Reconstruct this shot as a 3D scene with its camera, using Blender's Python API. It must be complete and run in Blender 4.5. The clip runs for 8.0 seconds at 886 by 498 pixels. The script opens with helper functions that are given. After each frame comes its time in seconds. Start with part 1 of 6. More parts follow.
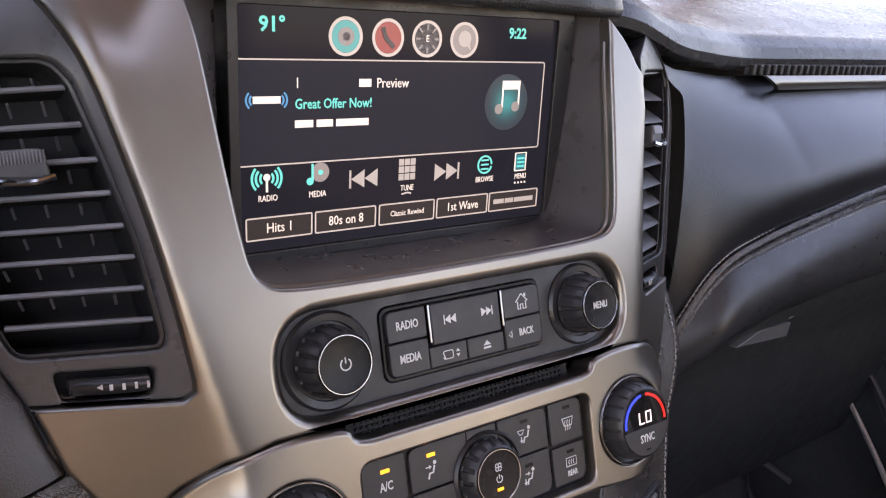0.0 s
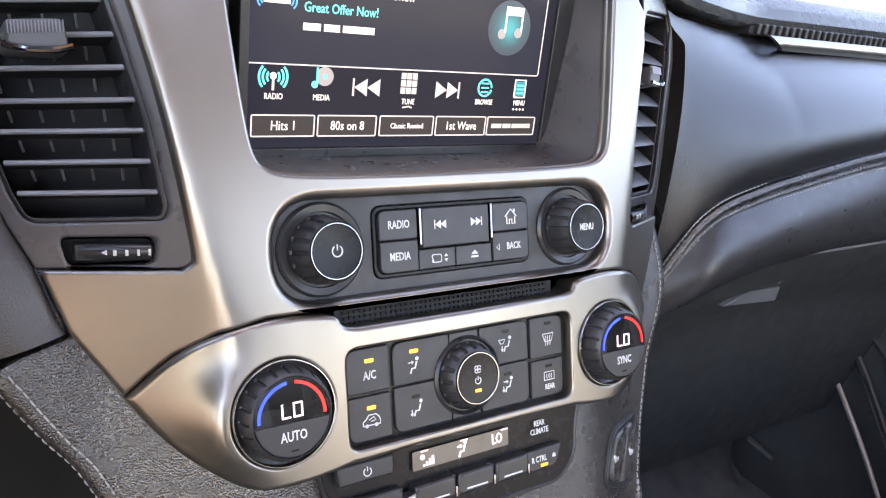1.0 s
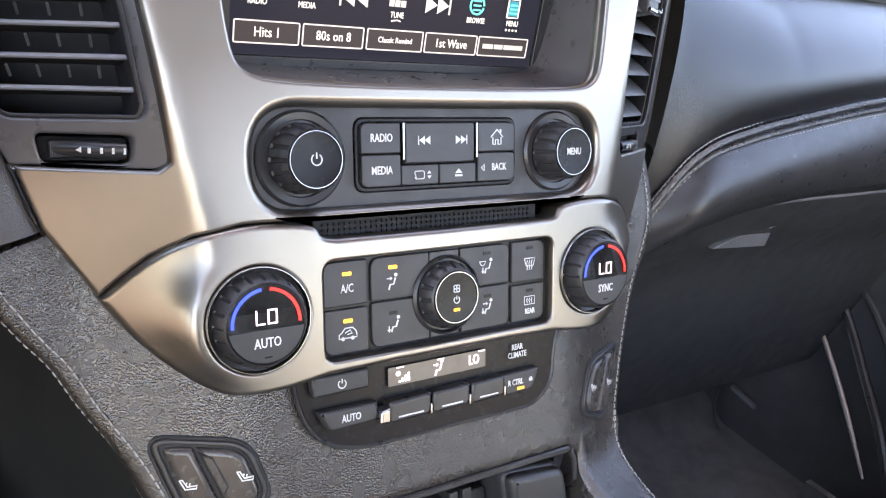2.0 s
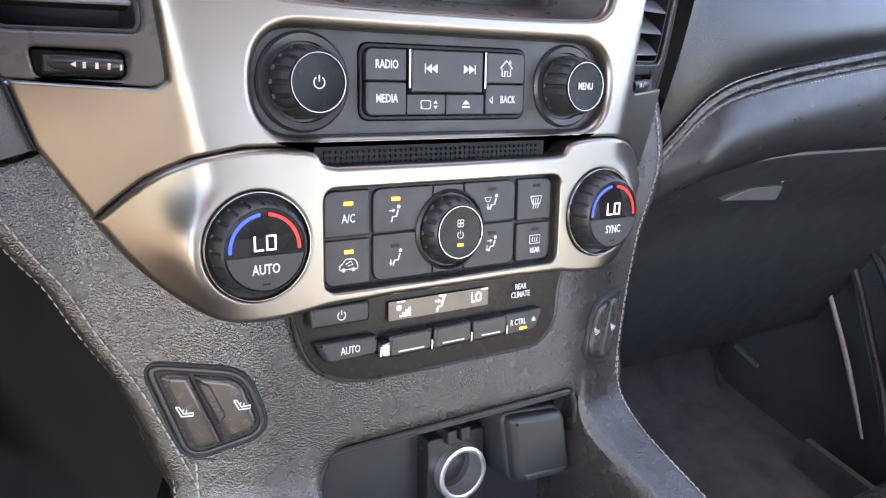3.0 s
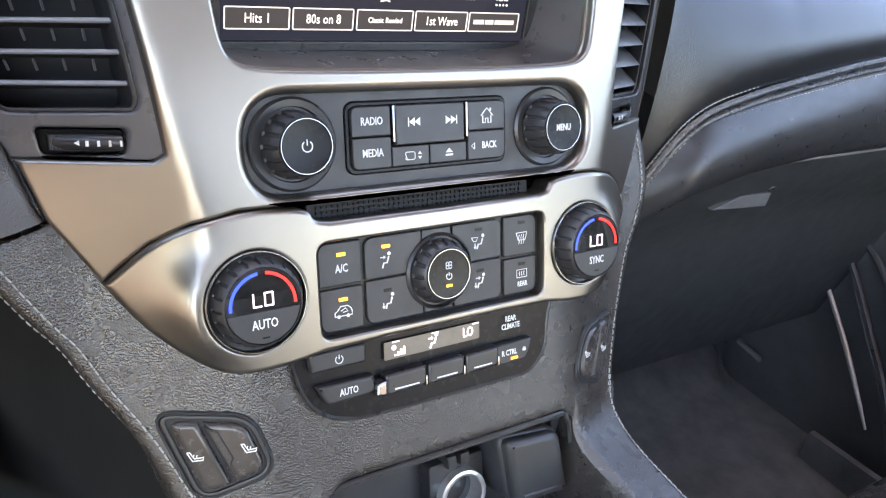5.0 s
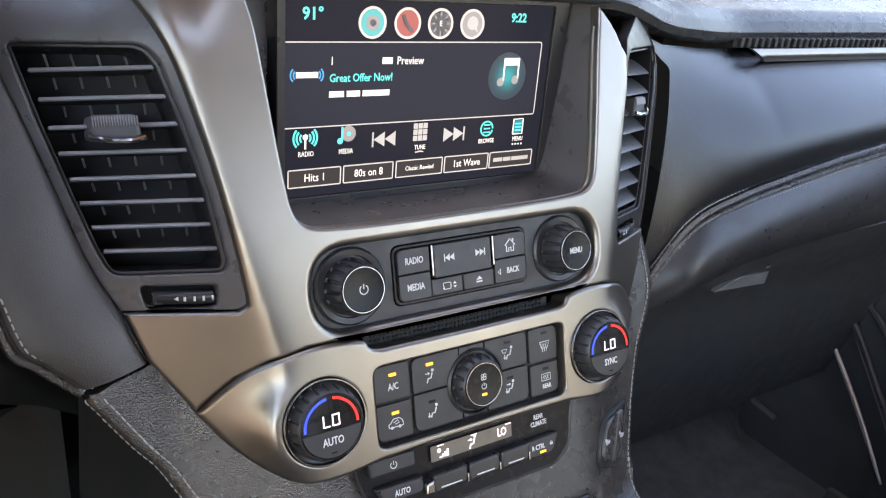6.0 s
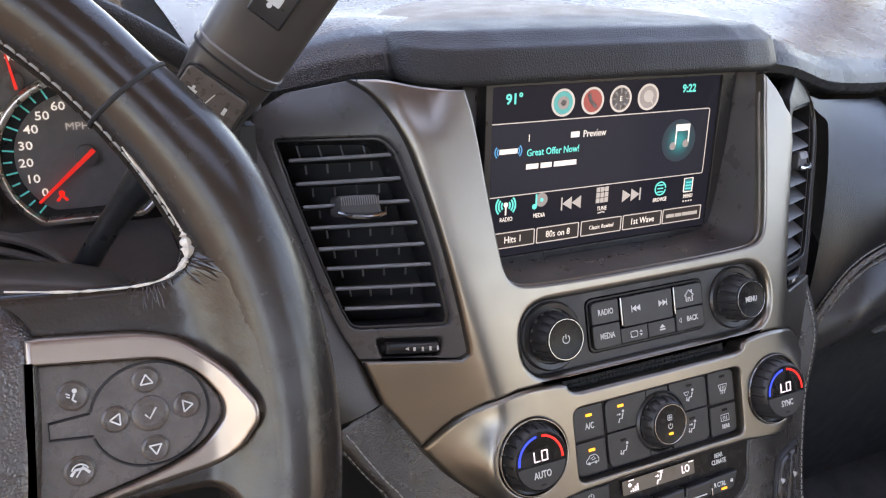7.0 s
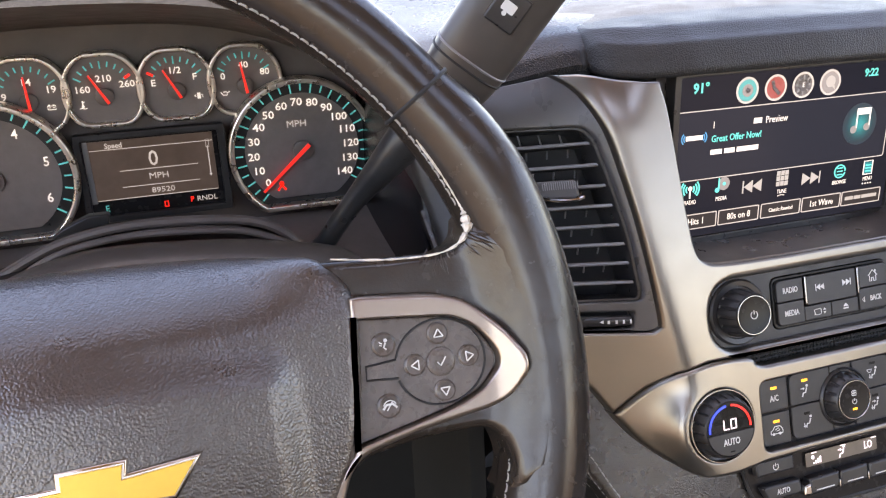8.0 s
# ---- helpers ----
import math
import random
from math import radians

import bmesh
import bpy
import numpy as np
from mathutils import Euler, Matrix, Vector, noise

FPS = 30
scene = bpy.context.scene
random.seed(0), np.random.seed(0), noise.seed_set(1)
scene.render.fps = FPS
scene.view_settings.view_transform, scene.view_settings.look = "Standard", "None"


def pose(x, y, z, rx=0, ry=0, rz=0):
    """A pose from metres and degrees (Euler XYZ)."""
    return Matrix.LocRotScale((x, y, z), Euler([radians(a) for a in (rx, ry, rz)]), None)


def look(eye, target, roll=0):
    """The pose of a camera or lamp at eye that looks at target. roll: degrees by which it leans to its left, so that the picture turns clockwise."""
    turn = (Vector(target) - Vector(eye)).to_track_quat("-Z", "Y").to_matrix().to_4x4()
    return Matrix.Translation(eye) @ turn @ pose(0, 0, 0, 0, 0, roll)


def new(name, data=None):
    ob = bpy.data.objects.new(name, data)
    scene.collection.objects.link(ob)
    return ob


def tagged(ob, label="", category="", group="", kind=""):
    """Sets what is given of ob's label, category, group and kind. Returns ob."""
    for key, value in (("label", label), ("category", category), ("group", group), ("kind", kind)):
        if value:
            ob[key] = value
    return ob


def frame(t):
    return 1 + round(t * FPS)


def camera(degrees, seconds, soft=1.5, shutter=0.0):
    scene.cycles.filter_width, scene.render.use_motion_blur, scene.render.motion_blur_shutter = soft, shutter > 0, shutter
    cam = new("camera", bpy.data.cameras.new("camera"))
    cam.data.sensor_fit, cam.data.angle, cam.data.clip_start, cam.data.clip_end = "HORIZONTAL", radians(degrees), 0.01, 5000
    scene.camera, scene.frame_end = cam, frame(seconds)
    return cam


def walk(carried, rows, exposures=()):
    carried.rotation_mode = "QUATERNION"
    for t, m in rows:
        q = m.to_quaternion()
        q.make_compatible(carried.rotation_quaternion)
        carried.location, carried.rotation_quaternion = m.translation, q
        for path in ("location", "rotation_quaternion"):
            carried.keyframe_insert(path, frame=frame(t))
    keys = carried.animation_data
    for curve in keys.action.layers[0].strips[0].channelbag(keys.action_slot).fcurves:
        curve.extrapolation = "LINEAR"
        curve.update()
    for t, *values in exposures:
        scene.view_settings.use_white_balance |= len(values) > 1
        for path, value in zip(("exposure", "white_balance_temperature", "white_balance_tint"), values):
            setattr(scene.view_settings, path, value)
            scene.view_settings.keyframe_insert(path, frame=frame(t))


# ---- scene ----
cam = camera(58.4, 8.0, 1.15)
PATH = [
    (0, (-0.211, -0.31, 0.915), (0.928, 1.202, 0.271), 4.9),
    (0.5, (-0.221, -0.333, 0.901), (0.906, 1.182, 0.243), 6.9),
    (1, (-0.218, -0.337, 0.889), (0.903, 1.169, 0.199), 8.4),
    (1.5, (-0.216, -0.338, 0.887), (0.906, 1.159, 0.179), 9.7),
    (2, (-0.211, -0.344, 0.876), (0.902, 1.107, 0.067), 10.9),
    (3.5, (-0.204, -0.344, 0.86), (0.878, 1.068, -0.056), 12.6),
    (4, (-0.201, -0.343, 0.857), (0.876, 1.068, -0.065), 12.5),
    (5.5, (-0.22, -0.363, 0.924), (0.85, 1.078, 0.041), 8.2),
    (6, (-0.246, -0.376, 0.952), (0.818, 1.113, 0.146), 6.7),
    (6.5, (-0.279, -0.382, 0.975), (0.706, 1.185, 0.218), 4.8),
    (7, (-0.314, -0.391, 0.98), (0.523, 1.268, 0.241), 2.1),
    (7.5, (-0.349, -0.402, 0.987), (0.309, 1.331, 0.236), -0.3),
    (8, (-0.377, -0.41, 0.99), (0.197, 1.347, 0.228), -1.3),
]
EXPOSURES = [(0.0, 2.7, 8800, 29), (0.5, 3.09, 8500, 25), (1.0, 3.59, 8100, 21), (2.0, 3.67, 8100, 19), (4.0, 3.78, 8400, 20), (5.5, 3.76, 7700, 13), (6.0, 3.19, 8000, 16), (6.5, 2.78, 8200, 18), (7.0, 2.78, 8400, 21), (7.5, 2.85, 8600, 23), (8.0, 3.09, 8700, 23)]
walk(cam, [(t, look(eye, target, roll)) for t, eye, target, roll in PATH], EXPOSURES)

from mathutils.geometry import delaunay_2d_cdt

# ---- world, sun, exposure ----
SUN_UP, SUN_TURN = 76.0, -150.0
world = bpy.data.worlds.new("sky")
world.use_nodes = True
scene.world = world
sky = world.node_tree.nodes.new("ShaderNodeTexSky")
sky.sky_type, sky.sun_disc = "NISHITA", False
sky.ozone_density, sky.dust_density, sky.altitude = 1.5, 1.0, 300.0
sky.sun_elevation, sky.sun_rotation = radians(SUN_UP), radians(SUN_TURN)
world.node_tree.links.new(sky.outputs[0], world.node_tree.nodes["Background"].inputs[0])
world.node_tree.nodes["Background"].inputs[1].default_value = 0.15
sun = new("sun", bpy.data.lights.new("sun", "SUN"))
sun.data.energy, sun.data.angle, sun.data.color = 2.0, radians(0.6), (1.0, 0.90, 0.76)
sa, se = radians(SUN_TURN), radians(SUN_UP)
sun.matrix_world = look((0, 0, 0), (-math.sin(sa) * math.cos(se), -math.cos(sa) * math.cos(se), -math.sin(se)))


# ---- materials ----
GLOW = 0.36


def make(name, color, rough=0.5, metal=0.0, grain=0.0, size=0.001, vary=0.0, vary_size=0.05, glow=None, power=0.0,
         cells=False, coat=0.0, rough_vary=0.0, warp=0.0, spec=None):
    """A procedural surface: base colour with stains of vary_size, and relief of the depth grain and the given size."""
    m = bpy.data.materials.new(name)
    m.use_nodes = True
    t = m.node_tree
    b = t.nodes["Principled BSDF"]
    b.inputs["Base Color"].default_value = (*color, 1)
    b.inputs["Roughness"].default_value = rough
    b.inputs["Metallic"].default_value = metal
    b.inputs["Coat Weight"].default_value = coat
    b.inputs["Coat Roughness"].default_value = rough
    if spec is not None:
        b.inputs["Specular IOR Level"].default_value = spec
    pos = t.nodes.new("ShaderNodeTexCoord").outputs["Object"]
    if vary or rough_vary:
        n = t.nodes.new("ShaderNodeTexNoise")
        n.inputs["Scale"].default_value = 1 / vary_size
        n.inputs["Detail"].default_value = 6
        n.inputs["Roughness"].default_value = 0.62
        t.links.new(pos, n.inputs["Vector"])
        if vary:
            r = t.nodes.new("ShaderNodeMapRange")
            r.inputs["From Min"].default_value, r.inputs["From Max"].default_value = 0.3, 0.7
            r.inputs["To Min"].default_value, r.inputs["To Max"].default_value = 1 - vary, 1 + vary
            t.links.new(n.outputs[0], r.inputs[0])
            x = t.nodes.new("ShaderNodeVectorMath")
            x.operation = "SCALE"
            x.inputs[0].default_value = color
            t.links.new(r.outputs[0], x.inputs["Scale"])
            t.links.new(x.outputs[0], b.inputs["Base Color"])
        if rough_vary:
            n2 = t.nodes.new("ShaderNodeTexNoise")
            n2.inputs["Scale"].default_value = 2.3 / vary_size
            n2.inputs["Detail"].default_value = 5
            t.links.new(pos, n2.inputs["Vector"])
            r = t.nodes.new("ShaderNodeMapRange")
            r.inputs["From Min"].default_value, r.inputs["From Max"].default_value = 0.3, 0.7
            r.inputs["To Min"].default_value, r.inputs["To Max"].default_value = rough - rough_vary, rough + rough_vary
            t.links.new(n2.outputs[0], r.inputs[0])
            t.links.new(r.outputs[0], b.inputs["Roughness"])
    if grain:
        if cells:
            g = t.nodes.new("ShaderNodeTexVoronoi")
            g.feature = "SMOOTH_F1"
            g.inputs["Smoothness"].default_value = 0.35
            g.inputs["Scale"].default_value = 1 / size
            w = t.nodes.new("ShaderNodeTexNoise")
            w.inputs["Scale"].default_value = 0.45 / size
            t.links.new(pos, w.inputs["Vector"])
            a = t.nodes.new("ShaderNodeVectorMath")
            a.operation = "MULTIPLY_ADD"
            a.inputs[1].default_value = (size * 1.2,) * 3
            t.links.new(w.outputs[1], a.inputs[0])
            t.links.new(pos, a.inputs[2])
            t.links.new(a.outputs[0], g.inputs["Vector"])
            r = t.nodes.new("ShaderNodeMapRange")
            r.inputs["From Min"].default_value, r.inputs["From Max"].default_value = 0.75, 0.1
            t.links.new(g.outputs[0], r.inputs[0])
            height = r.outputs[0]
        else:
            g = t.nodes.new("ShaderNodeTexNoise")
            g.inputs["Scale"].default_value = 1 / size
            g.inputs["Detail"].default_value = 3
            t.links.new(pos, g.inputs["Vector"])
            height = g.outputs[0]
        bump = t.nodes.new("ShaderNodeBump")
        bump.inputs["Distance"].default_value = grain
        t.links.new(height, bump.inputs["Height"])
        last = bump
        if warp:
            n3 = t.nodes.new("ShaderNodeTexNoise")
            n3.inputs["Scale"].default_value = 90
            n3.inputs["Detail"].default_value = 4
            t.links.new(pos, n3.inputs["Vector"])
            b2 = t.nodes.new("ShaderNodeBump")
            b2.inputs["Distance"].default_value = warp
            t.links.new(n3.outputs[0], b2.inputs["Height"])
            t.links.new(bump.outputs[0], b2.inputs["Normal"])
            last = b2
        t.links.new(last.outputs[0], b.inputs["Normal"])
        t.links.new(last.outputs[0], b.inputs["Coat Normal"])
    if glow:
        b.inputs["Emission Color"].default_value = (*glow, 1)
        b.inputs["Emission Strength"].default_value = power * GLOW
    return m


SILVER = make("satin_silver", (0.258, 0.236, 0.208), 0.31, 0.95, vary=0.03, vary_size=0.03, rough_vary=0.02)
SPOKE = make("warm_satin_silver", (0.35, 0.29, 0.245), 0.32, 0.9, vary=0.04, vary_size=0.02, rough_vary=0.03)
KNOBRING = make("satin_dark_chrome", (0.34, 0.34, 0.345), 0.2, 1.0, rough_vary=0.05, vary_size=0.01)
CHROME = make("chrome", (0.44, 0.44, 0.44), 0.12, 1.0, rough_vary=0.04, vary_size=0.01)
PLASTIC = make("black_plastic", (0.030, 0.030, 0.031), 0.44, grain=0.00006, size=0.0007, vary=0.18, vary_size=0.02, rough_vary=0.08)
SMOOTH = make("smooth_black_plastic", (0.022, 0.022, 0.023), 0.34, grain=0.00002, size=0.0006, vary=0.2, vary_size=0.015, rough_vary=0.08)
# Driver's vent panel; base colour lightened to carry the sky's soft sheen.
VENTSKIN = make("sheen_lit_vent_panel", (0.078, 0.076, 0.077), 0.31, grain=0.00004, size=0.0007, vary=0.1, vary_size=0.03, rough_vary=0.06)
RECESSED = make("recess_plastic", (0.070, 0.063, 0.064), 0.30, grain=0.00002, size=0.0006, vary=0.12, vary_size=0.03, rough_vary=0.05, spec=0.6)
BUTTON = make("button_plastic", (0.026, 0.026, 0.027), 0.42, grain=0.00003, size=0.0005, vary=0.12, vary_size=0.01, rough_vary=0.06)
GLOSS = make("gloss_black", (0.012, 0.012, 0.013), 0.25, spec=0.15, rough_vary=0.06, vary_size=0.012)
# Driver's blade bodies; the shade between blades is put into this near-black.
SHADE = make("vent_shade_black", (0.018, 0.018, 0.018), 0.45, vary=0.15)
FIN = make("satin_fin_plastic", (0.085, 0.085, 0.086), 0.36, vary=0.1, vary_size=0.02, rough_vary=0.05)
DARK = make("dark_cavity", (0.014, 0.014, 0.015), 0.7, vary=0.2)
LEATHER = make("black_leather", (0.030, 0.026, 0.023), 0.26, grain=0.00019, size=0.0009, vary=0.10, vary_size=0.03, rough_vary=0.05, cells=True, warp=0.00006, spec=1.0)
# Leather beside the driver's vent, its base also lightened for the sheen.
HIDE = make("sheen_lit_fine_leather", (0.050, 0.046, 0.044), 0.34, grain=0.00010, size=0.0008, vary=0.10, vary_size=0.03, rough_vary=0.05, cells=True, spec=0.6)
BOXSKIN = make("glovebox_plastic", (0.033, 0.035, 0.036), 0.50, grain=0.00008, size=0.0009, vary=0.15, vary_size=0.04, rough_vary=0.06, cells=True)
GRIPSKIN = make("satin_grip_plastic", (0.062, 0.054, 0.049), 0.34, grain=0.00004, size=0.0007, vary=0.1, vary_size=0.02, rough_vary=0.06)
# Shaded copy of the black trim and carpet: low shade put into the colour.
KNEE = make("shaded_black_trim", (0.008, 0.0085, 0.0085), 0.6, vary=0.2, spec=0.25)
HORN = make("grained_airbag_skin", (0.028, 0.020, 0.016), 0.32, spec=1.0, coat=0.8, grain=0.00012, size=0.0010, vary=0.08, vary_size=0.04, rough_vary=0.05, cells=True)
PAD = make("grained_dash_pad", (0.030, 0.029, 0.029), 0.40, grain=0.00026, size=0.0010, vary=0.12, vary_size=0.06, rough_vary=0.06, cells=True, spec=0.24)
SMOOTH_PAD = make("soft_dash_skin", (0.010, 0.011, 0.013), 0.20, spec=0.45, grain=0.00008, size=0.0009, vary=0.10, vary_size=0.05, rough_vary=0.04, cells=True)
TOPPAD = make("polished_dash_top", (0.020, 0.020, 0.021), 0.27, grain=0.00020, size=0.0010, vary=0.10, vary_size=0.06, rough_vary=0.03, cells=True, spec=0.34)
DOORSKIN = make("door_plastic", (0.045, 0.045, 0.046), 0.42, grain=0.0003, size=0.0011, vary=0.2, vary_size=0.04, rough_vary=0.06, cells=True)
WHEEL = make("worn_wheel_leather", (0.026, 0.020, 0.016), 0.24, spec=0.55, grain=0.00004, size=0.0010, vary=0.18, vary_size=0.015, rough_vary=0.05, warp=0.00012)
THREAD = make("grey_thread", (0.34, 0.33, 0.31), 0.8, grain=0.0001, size=0.0003)
WORN = make("worn_white_leather", (0.62, 0.58, 0.52), 0.85, grain=0.0004, size=0.0015, vary=0.35, vary_size=0.004)
NUMERAL = make("lit_numeral", (0.7, 0.7, 0.68), 0.5, glow=(0.9, 0.9, 0.86), power=0.25)
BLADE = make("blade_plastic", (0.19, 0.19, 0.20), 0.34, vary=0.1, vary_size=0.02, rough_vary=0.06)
KEY = make("worn_key_plastic", (0.092, 0.077, 0.068), 0.30, grain=0.00003, size=0.0006, vary=0.25, vary_size=0.008, rough_vary=0.08)
HEATKEY = make("glossy_worn_key", (0.050, 0.044, 0.040), 0.24, grain=0.00003, size=0.0006, vary=0.25, vary_size=0.008, rough_vary=0.07)
PRINT = make("white_print", (0.64, 0.64, 0.62), 0.6)
AMBER = make("amber_lamp", (0.9, 0.4, 0.05), 0.4, glow=(1.0, 0.36, 0.02), power=0.9)
BLUE = make("blue_arc", (0.02, 0.05, 0.6), 0.4, glow=(0.01, 0.06, 1.0), power=0.5)
RED = make("red_arc", (0.6, 0.02, 0.02), 0.4, glow=(1.0, 0.022, 0.012), power=0.45)
DIGIT = make("digit_glow", (0.8, 0.75, 0.85), 0.4, glow=(0.95, 0.85, 1.0), power=0.55)
DISPLAY = make("display_glass", (0.005, 0.005, 0.007), 0.10, glow=(0.026, 0.031, 0.052), power=0.24, rough_vary=0.02, vary_size=0.02, spec=0.07)
CARD = make("display_button", (0.01, 0.01, 0.012), 0.2, spec=0.06, glow=(0.060, 0.058, 0.064), power=0.3)
LIT = make("display_white", (0.3, 0.3, 0.3), 0.3, glow=(0.86, 0.88, 0.90), power=0.45)
CYAN = make("display_cyan", (0.05, 0.3, 0.3), 0.3, glow=(0.04, 0.70, 0.68), power=0.5)
GREY = make("display_grey", (0.2, 0.2, 0.2), 0.3, glow=(0.45, 0.46, 0.47), power=0.4)
LINE = make("display_line", (0.2, 0.2, 0.2), 0.3, glow=(0.6, 0.6, 0.62), power=0.4)
ICONRED = make("display_red", (0.2, 0.05, 0.05), 0.3, glow=(0.30, 0.07, 0.065), power=0.42)
ICONTEAL = make("display_deep_teal", (0.03, 0.15, 0.16), 0.3, glow=(0.05, 0.42, 0.46), power=0.4)
ICONGREY = make("display_soft_grey", (0.1, 0.1, 0.1), 0.3, glow=(0.30, 0.30, 0.33), power=0.4)
BADGEBLUE = make("display_blue", (0.03, 0.1, 0.2), 0.3, glow=(0.03, 0.30, 0.65), power=0.5)
HALOS = [make("display_halo", (0.0, 0.02, 0.03), 0.3, glow=(0.030 - 0.003 * k, 0.042 + 0.0050 * (k + 0.3) ** 2.05, 0.066 + 0.0058 * (k + 0.3) ** 2.05), power=0.33) for k in range(9)]
DISPLAY2 = make("display_card", (0.008, 0.008, 0.010), 0.12, glow=(0.034, 0.042, 0.068), power=0.30, rough_vary=0.02, vary_size=0.02, spec=0.07)
HALO = make("display_teal", (0.0, 0.1, 0.13), 0.3, glow=(0.0, 0.16, 0.22), power=0.5)
LCD = make("lcd_film", (0.075, 0.068, 0.06), 0.3, glow=(0.09, 0.083, 0.073), power=0.2, vary=0.2, vary_size=0.01)
LCD_DARK = make("dim_film", (0.07, 0.055, 0.046), 0.3, glow=(0.055, 0.04, 0.033), power=0.22, vary=0.3, vary_size=0.03)
ALLOY = make("bright_alloy", (0.78, 0.77, 0.75), 0.34, 0.9, vary=0.1, vary_size=0.004)
RING = make("dark_chrome", (0.58, 0.50, 0.42), 0.18, 1.0, rough_vary=0.05, vary_size=0.01)
DIMLIT = make("dim_letters", (0.3, 0.3, 0.3), 0.4, glow=(0.5, 0.5, 0.5), power=0.3)
METERBLACK = make("meter_panel_plastic", (0.120, 0.101, 0.093), 0.45, grain=0.00004, size=0.0007, vary=0.15, vary_size=0.03, rough_vary=0.06)
COVER = make("dull_grey_cover", (0.20, 0.172, 0.160), 0.55, grain=0.00004, size=0.0007, vary=0.12, vary_size=0.03)
METERRING = make("bright_meter_chrome", (0.86, 0.79, 0.71), 0.30, 1.0, rough_vary=0.08, vary_size=0.012)
DIAL = make("dial_face", (0.170, 0.147, 0.138), 0.5, vary=0.1, vary_size=0.01)
NEEDLE = make("needle_red", (0.75, 0.04, 0.03), 0.4, glow=(0.9, 0.03, 0.02), power=0.25)
TICK = make("tick_cyan", (0.06, 0.5, 0.5), 0.5, glow=(0.05, 0.6, 0.6), power=0.15)
GOLD = make("emblem_gold", (0.72, 0.44, 0.07), 0.35, 0.35, vary=0.06, vary_size=0.01)
GREYMETAL = make("grey_plate", (0.20, 0.20, 0.20), 0.35, 0.5, vary=0.1, vary_size=0.01)
# Carpet lightened for the hazy veil low on the passenger's side.
CARPET = make("black_carpet", (0.085, 0.088, 0.090), 0.95, grain=0.001, size=0.002, vary=0.3)
LINER = make("headliner_cloth", (0.52, 0.365, 0.235), 0.95, grain=0.0005, size=0.002, vary=0.06)
REARTRIM = make("added_rear_brown", (0.20, 0.145, 0.100), 0.85, grain=0.0004, size=0.002, vary=0.12, vary_size=0.2)
TAN = make("dry_ground", (0.165, 0.126, 0.090), 0.95, grain=0.01, size=0.05, vary=0.3, vary_size=3.0)
GLASS = make("meter_lens", (1, 1, 1), 0.02)
GLASS.node_tree.nodes["Principled BSDF"].inputs["Transmission Weight"].default_value = 1.0
GLASS.node_tree.nodes["Principled BSDF"].inputs["IOR"].default_value = 1.05

# ---- the face of the centre stack: u to the right, v up the face, w out of it ----
FACE_O = Vector((0, -0.045, 0.80))
FACE_V = Vector((0, 0.322, 0.947)).normalized()
FACE_W = Vector((0, -FACE_V.z, FACE_V.y))


def inset(v):
    """How much nearer to the middle the passenger's side of the face turns back than the driver's."""
    a = min(max((v + 0.036) / 0.096, 0.0), 1.0)
    return 0.010 + 0.0035 * a + 0.22 * min(max(v - 0.060, 0.0), 0.035)


def fall(u, v):
    """How far the face falls back beside the crease."""
    crease = 0.115 + 0.033 * min(max((v + 0.062) / 0.155, -0.3), 1.2) - (inset(v) if u > 0 else 0.0)
    a = abs(u) - crease
    top = max(0.0, v - 0.078) * min(1.0, max(0.0, (abs(u) - 0.115) / 0.02))
    return -(0.375 if u < 0 else 0.25) * (a + math.sqrt(a * a + 0.000014)) - 6.0 * top * top


def face(u, v, w=0.0, bent=True):
    return FACE_O + Vector((u, 0, 0)) + FACE_V * v + FACE_W * (w + (fall(u, v) if bent else 0.0))


def on_face(p):
    return face(*p)


def flat_face(p):
    return face(p[0], p[1], p[2], False)


def screen_at(p):
    """The display's own plane: x, height over the row of presets, distance in front of the glass."""
    return Vector((p[0], 0.0 + 0.052 * p[1] - p[2], 0.80 + p[1] + 0.05 * p[2]))


W_TILT = radians(22)
WHEEL_AT = Matrix(((1, 0, 0, -0.434), (0, math.sin(W_TILT), -math.cos(W_TILT), -0.176), (0, math.cos(W_TILT), math.sin(W_TILT), 0.841), (0, 0, 0, 1)))


def on_wheel(p):
    return WHEEL_AT @ Vector(p)


def on_cluster(p):
    """The plane of the meters: x from the middle, height, distance towards the driver."""
    return Vector((p[0], 0.155 - p[2], p[1]))


# ---- mesh tools ----
def thing(name, at, label, category, group="", kind=""):
    e = new(name)
    e.location = at
    e.empty_display_size = 0.01
    e.matrix_basis = Matrix.Translation(at)
    return tagged(e, label, category, group, kind)


def part(name, bm, mat, parent, label="", smooth=True, kind=""):
    """Links a bmesh, in world coordinates, as one mesh object under a thing or a part."""
    me = bpy.data.meshes.new(name)
    bmesh.ops.recalc_face_normals(bm, faces=bm.faces)
    lay, cap = bm.verts.layers.float_vector.get("nrm"), bm.faces.layers.int.get("cap")
    custom = None
    if lay and cap:
        if sum(f.normal.dot(f.verts[0][lay]) * f.calc_area() for f in bm.faces if f[cap]) < 0:
            bmesh.ops.reverse_faces(bm, faces=bm.faces)
        soft = any(f[cap] == 2 for f in bm.faces)
        custom = [tuple(v[lay]) if f[cap] or soft else (0.0, 0.0, 0.0) for f in bm.faces for v in f.verts]
    bm.to_mesh(me)
    bm.free()
    me.materials.append(mat)
    if smooth:
        me.shade_smooth()
        me.set_sharp_from_angle(angle=radians(38))
        if custom:
            me.normals_split_custom_set(custom)
    ob = new(name, me)
    if parent:
        ob.parent = parent
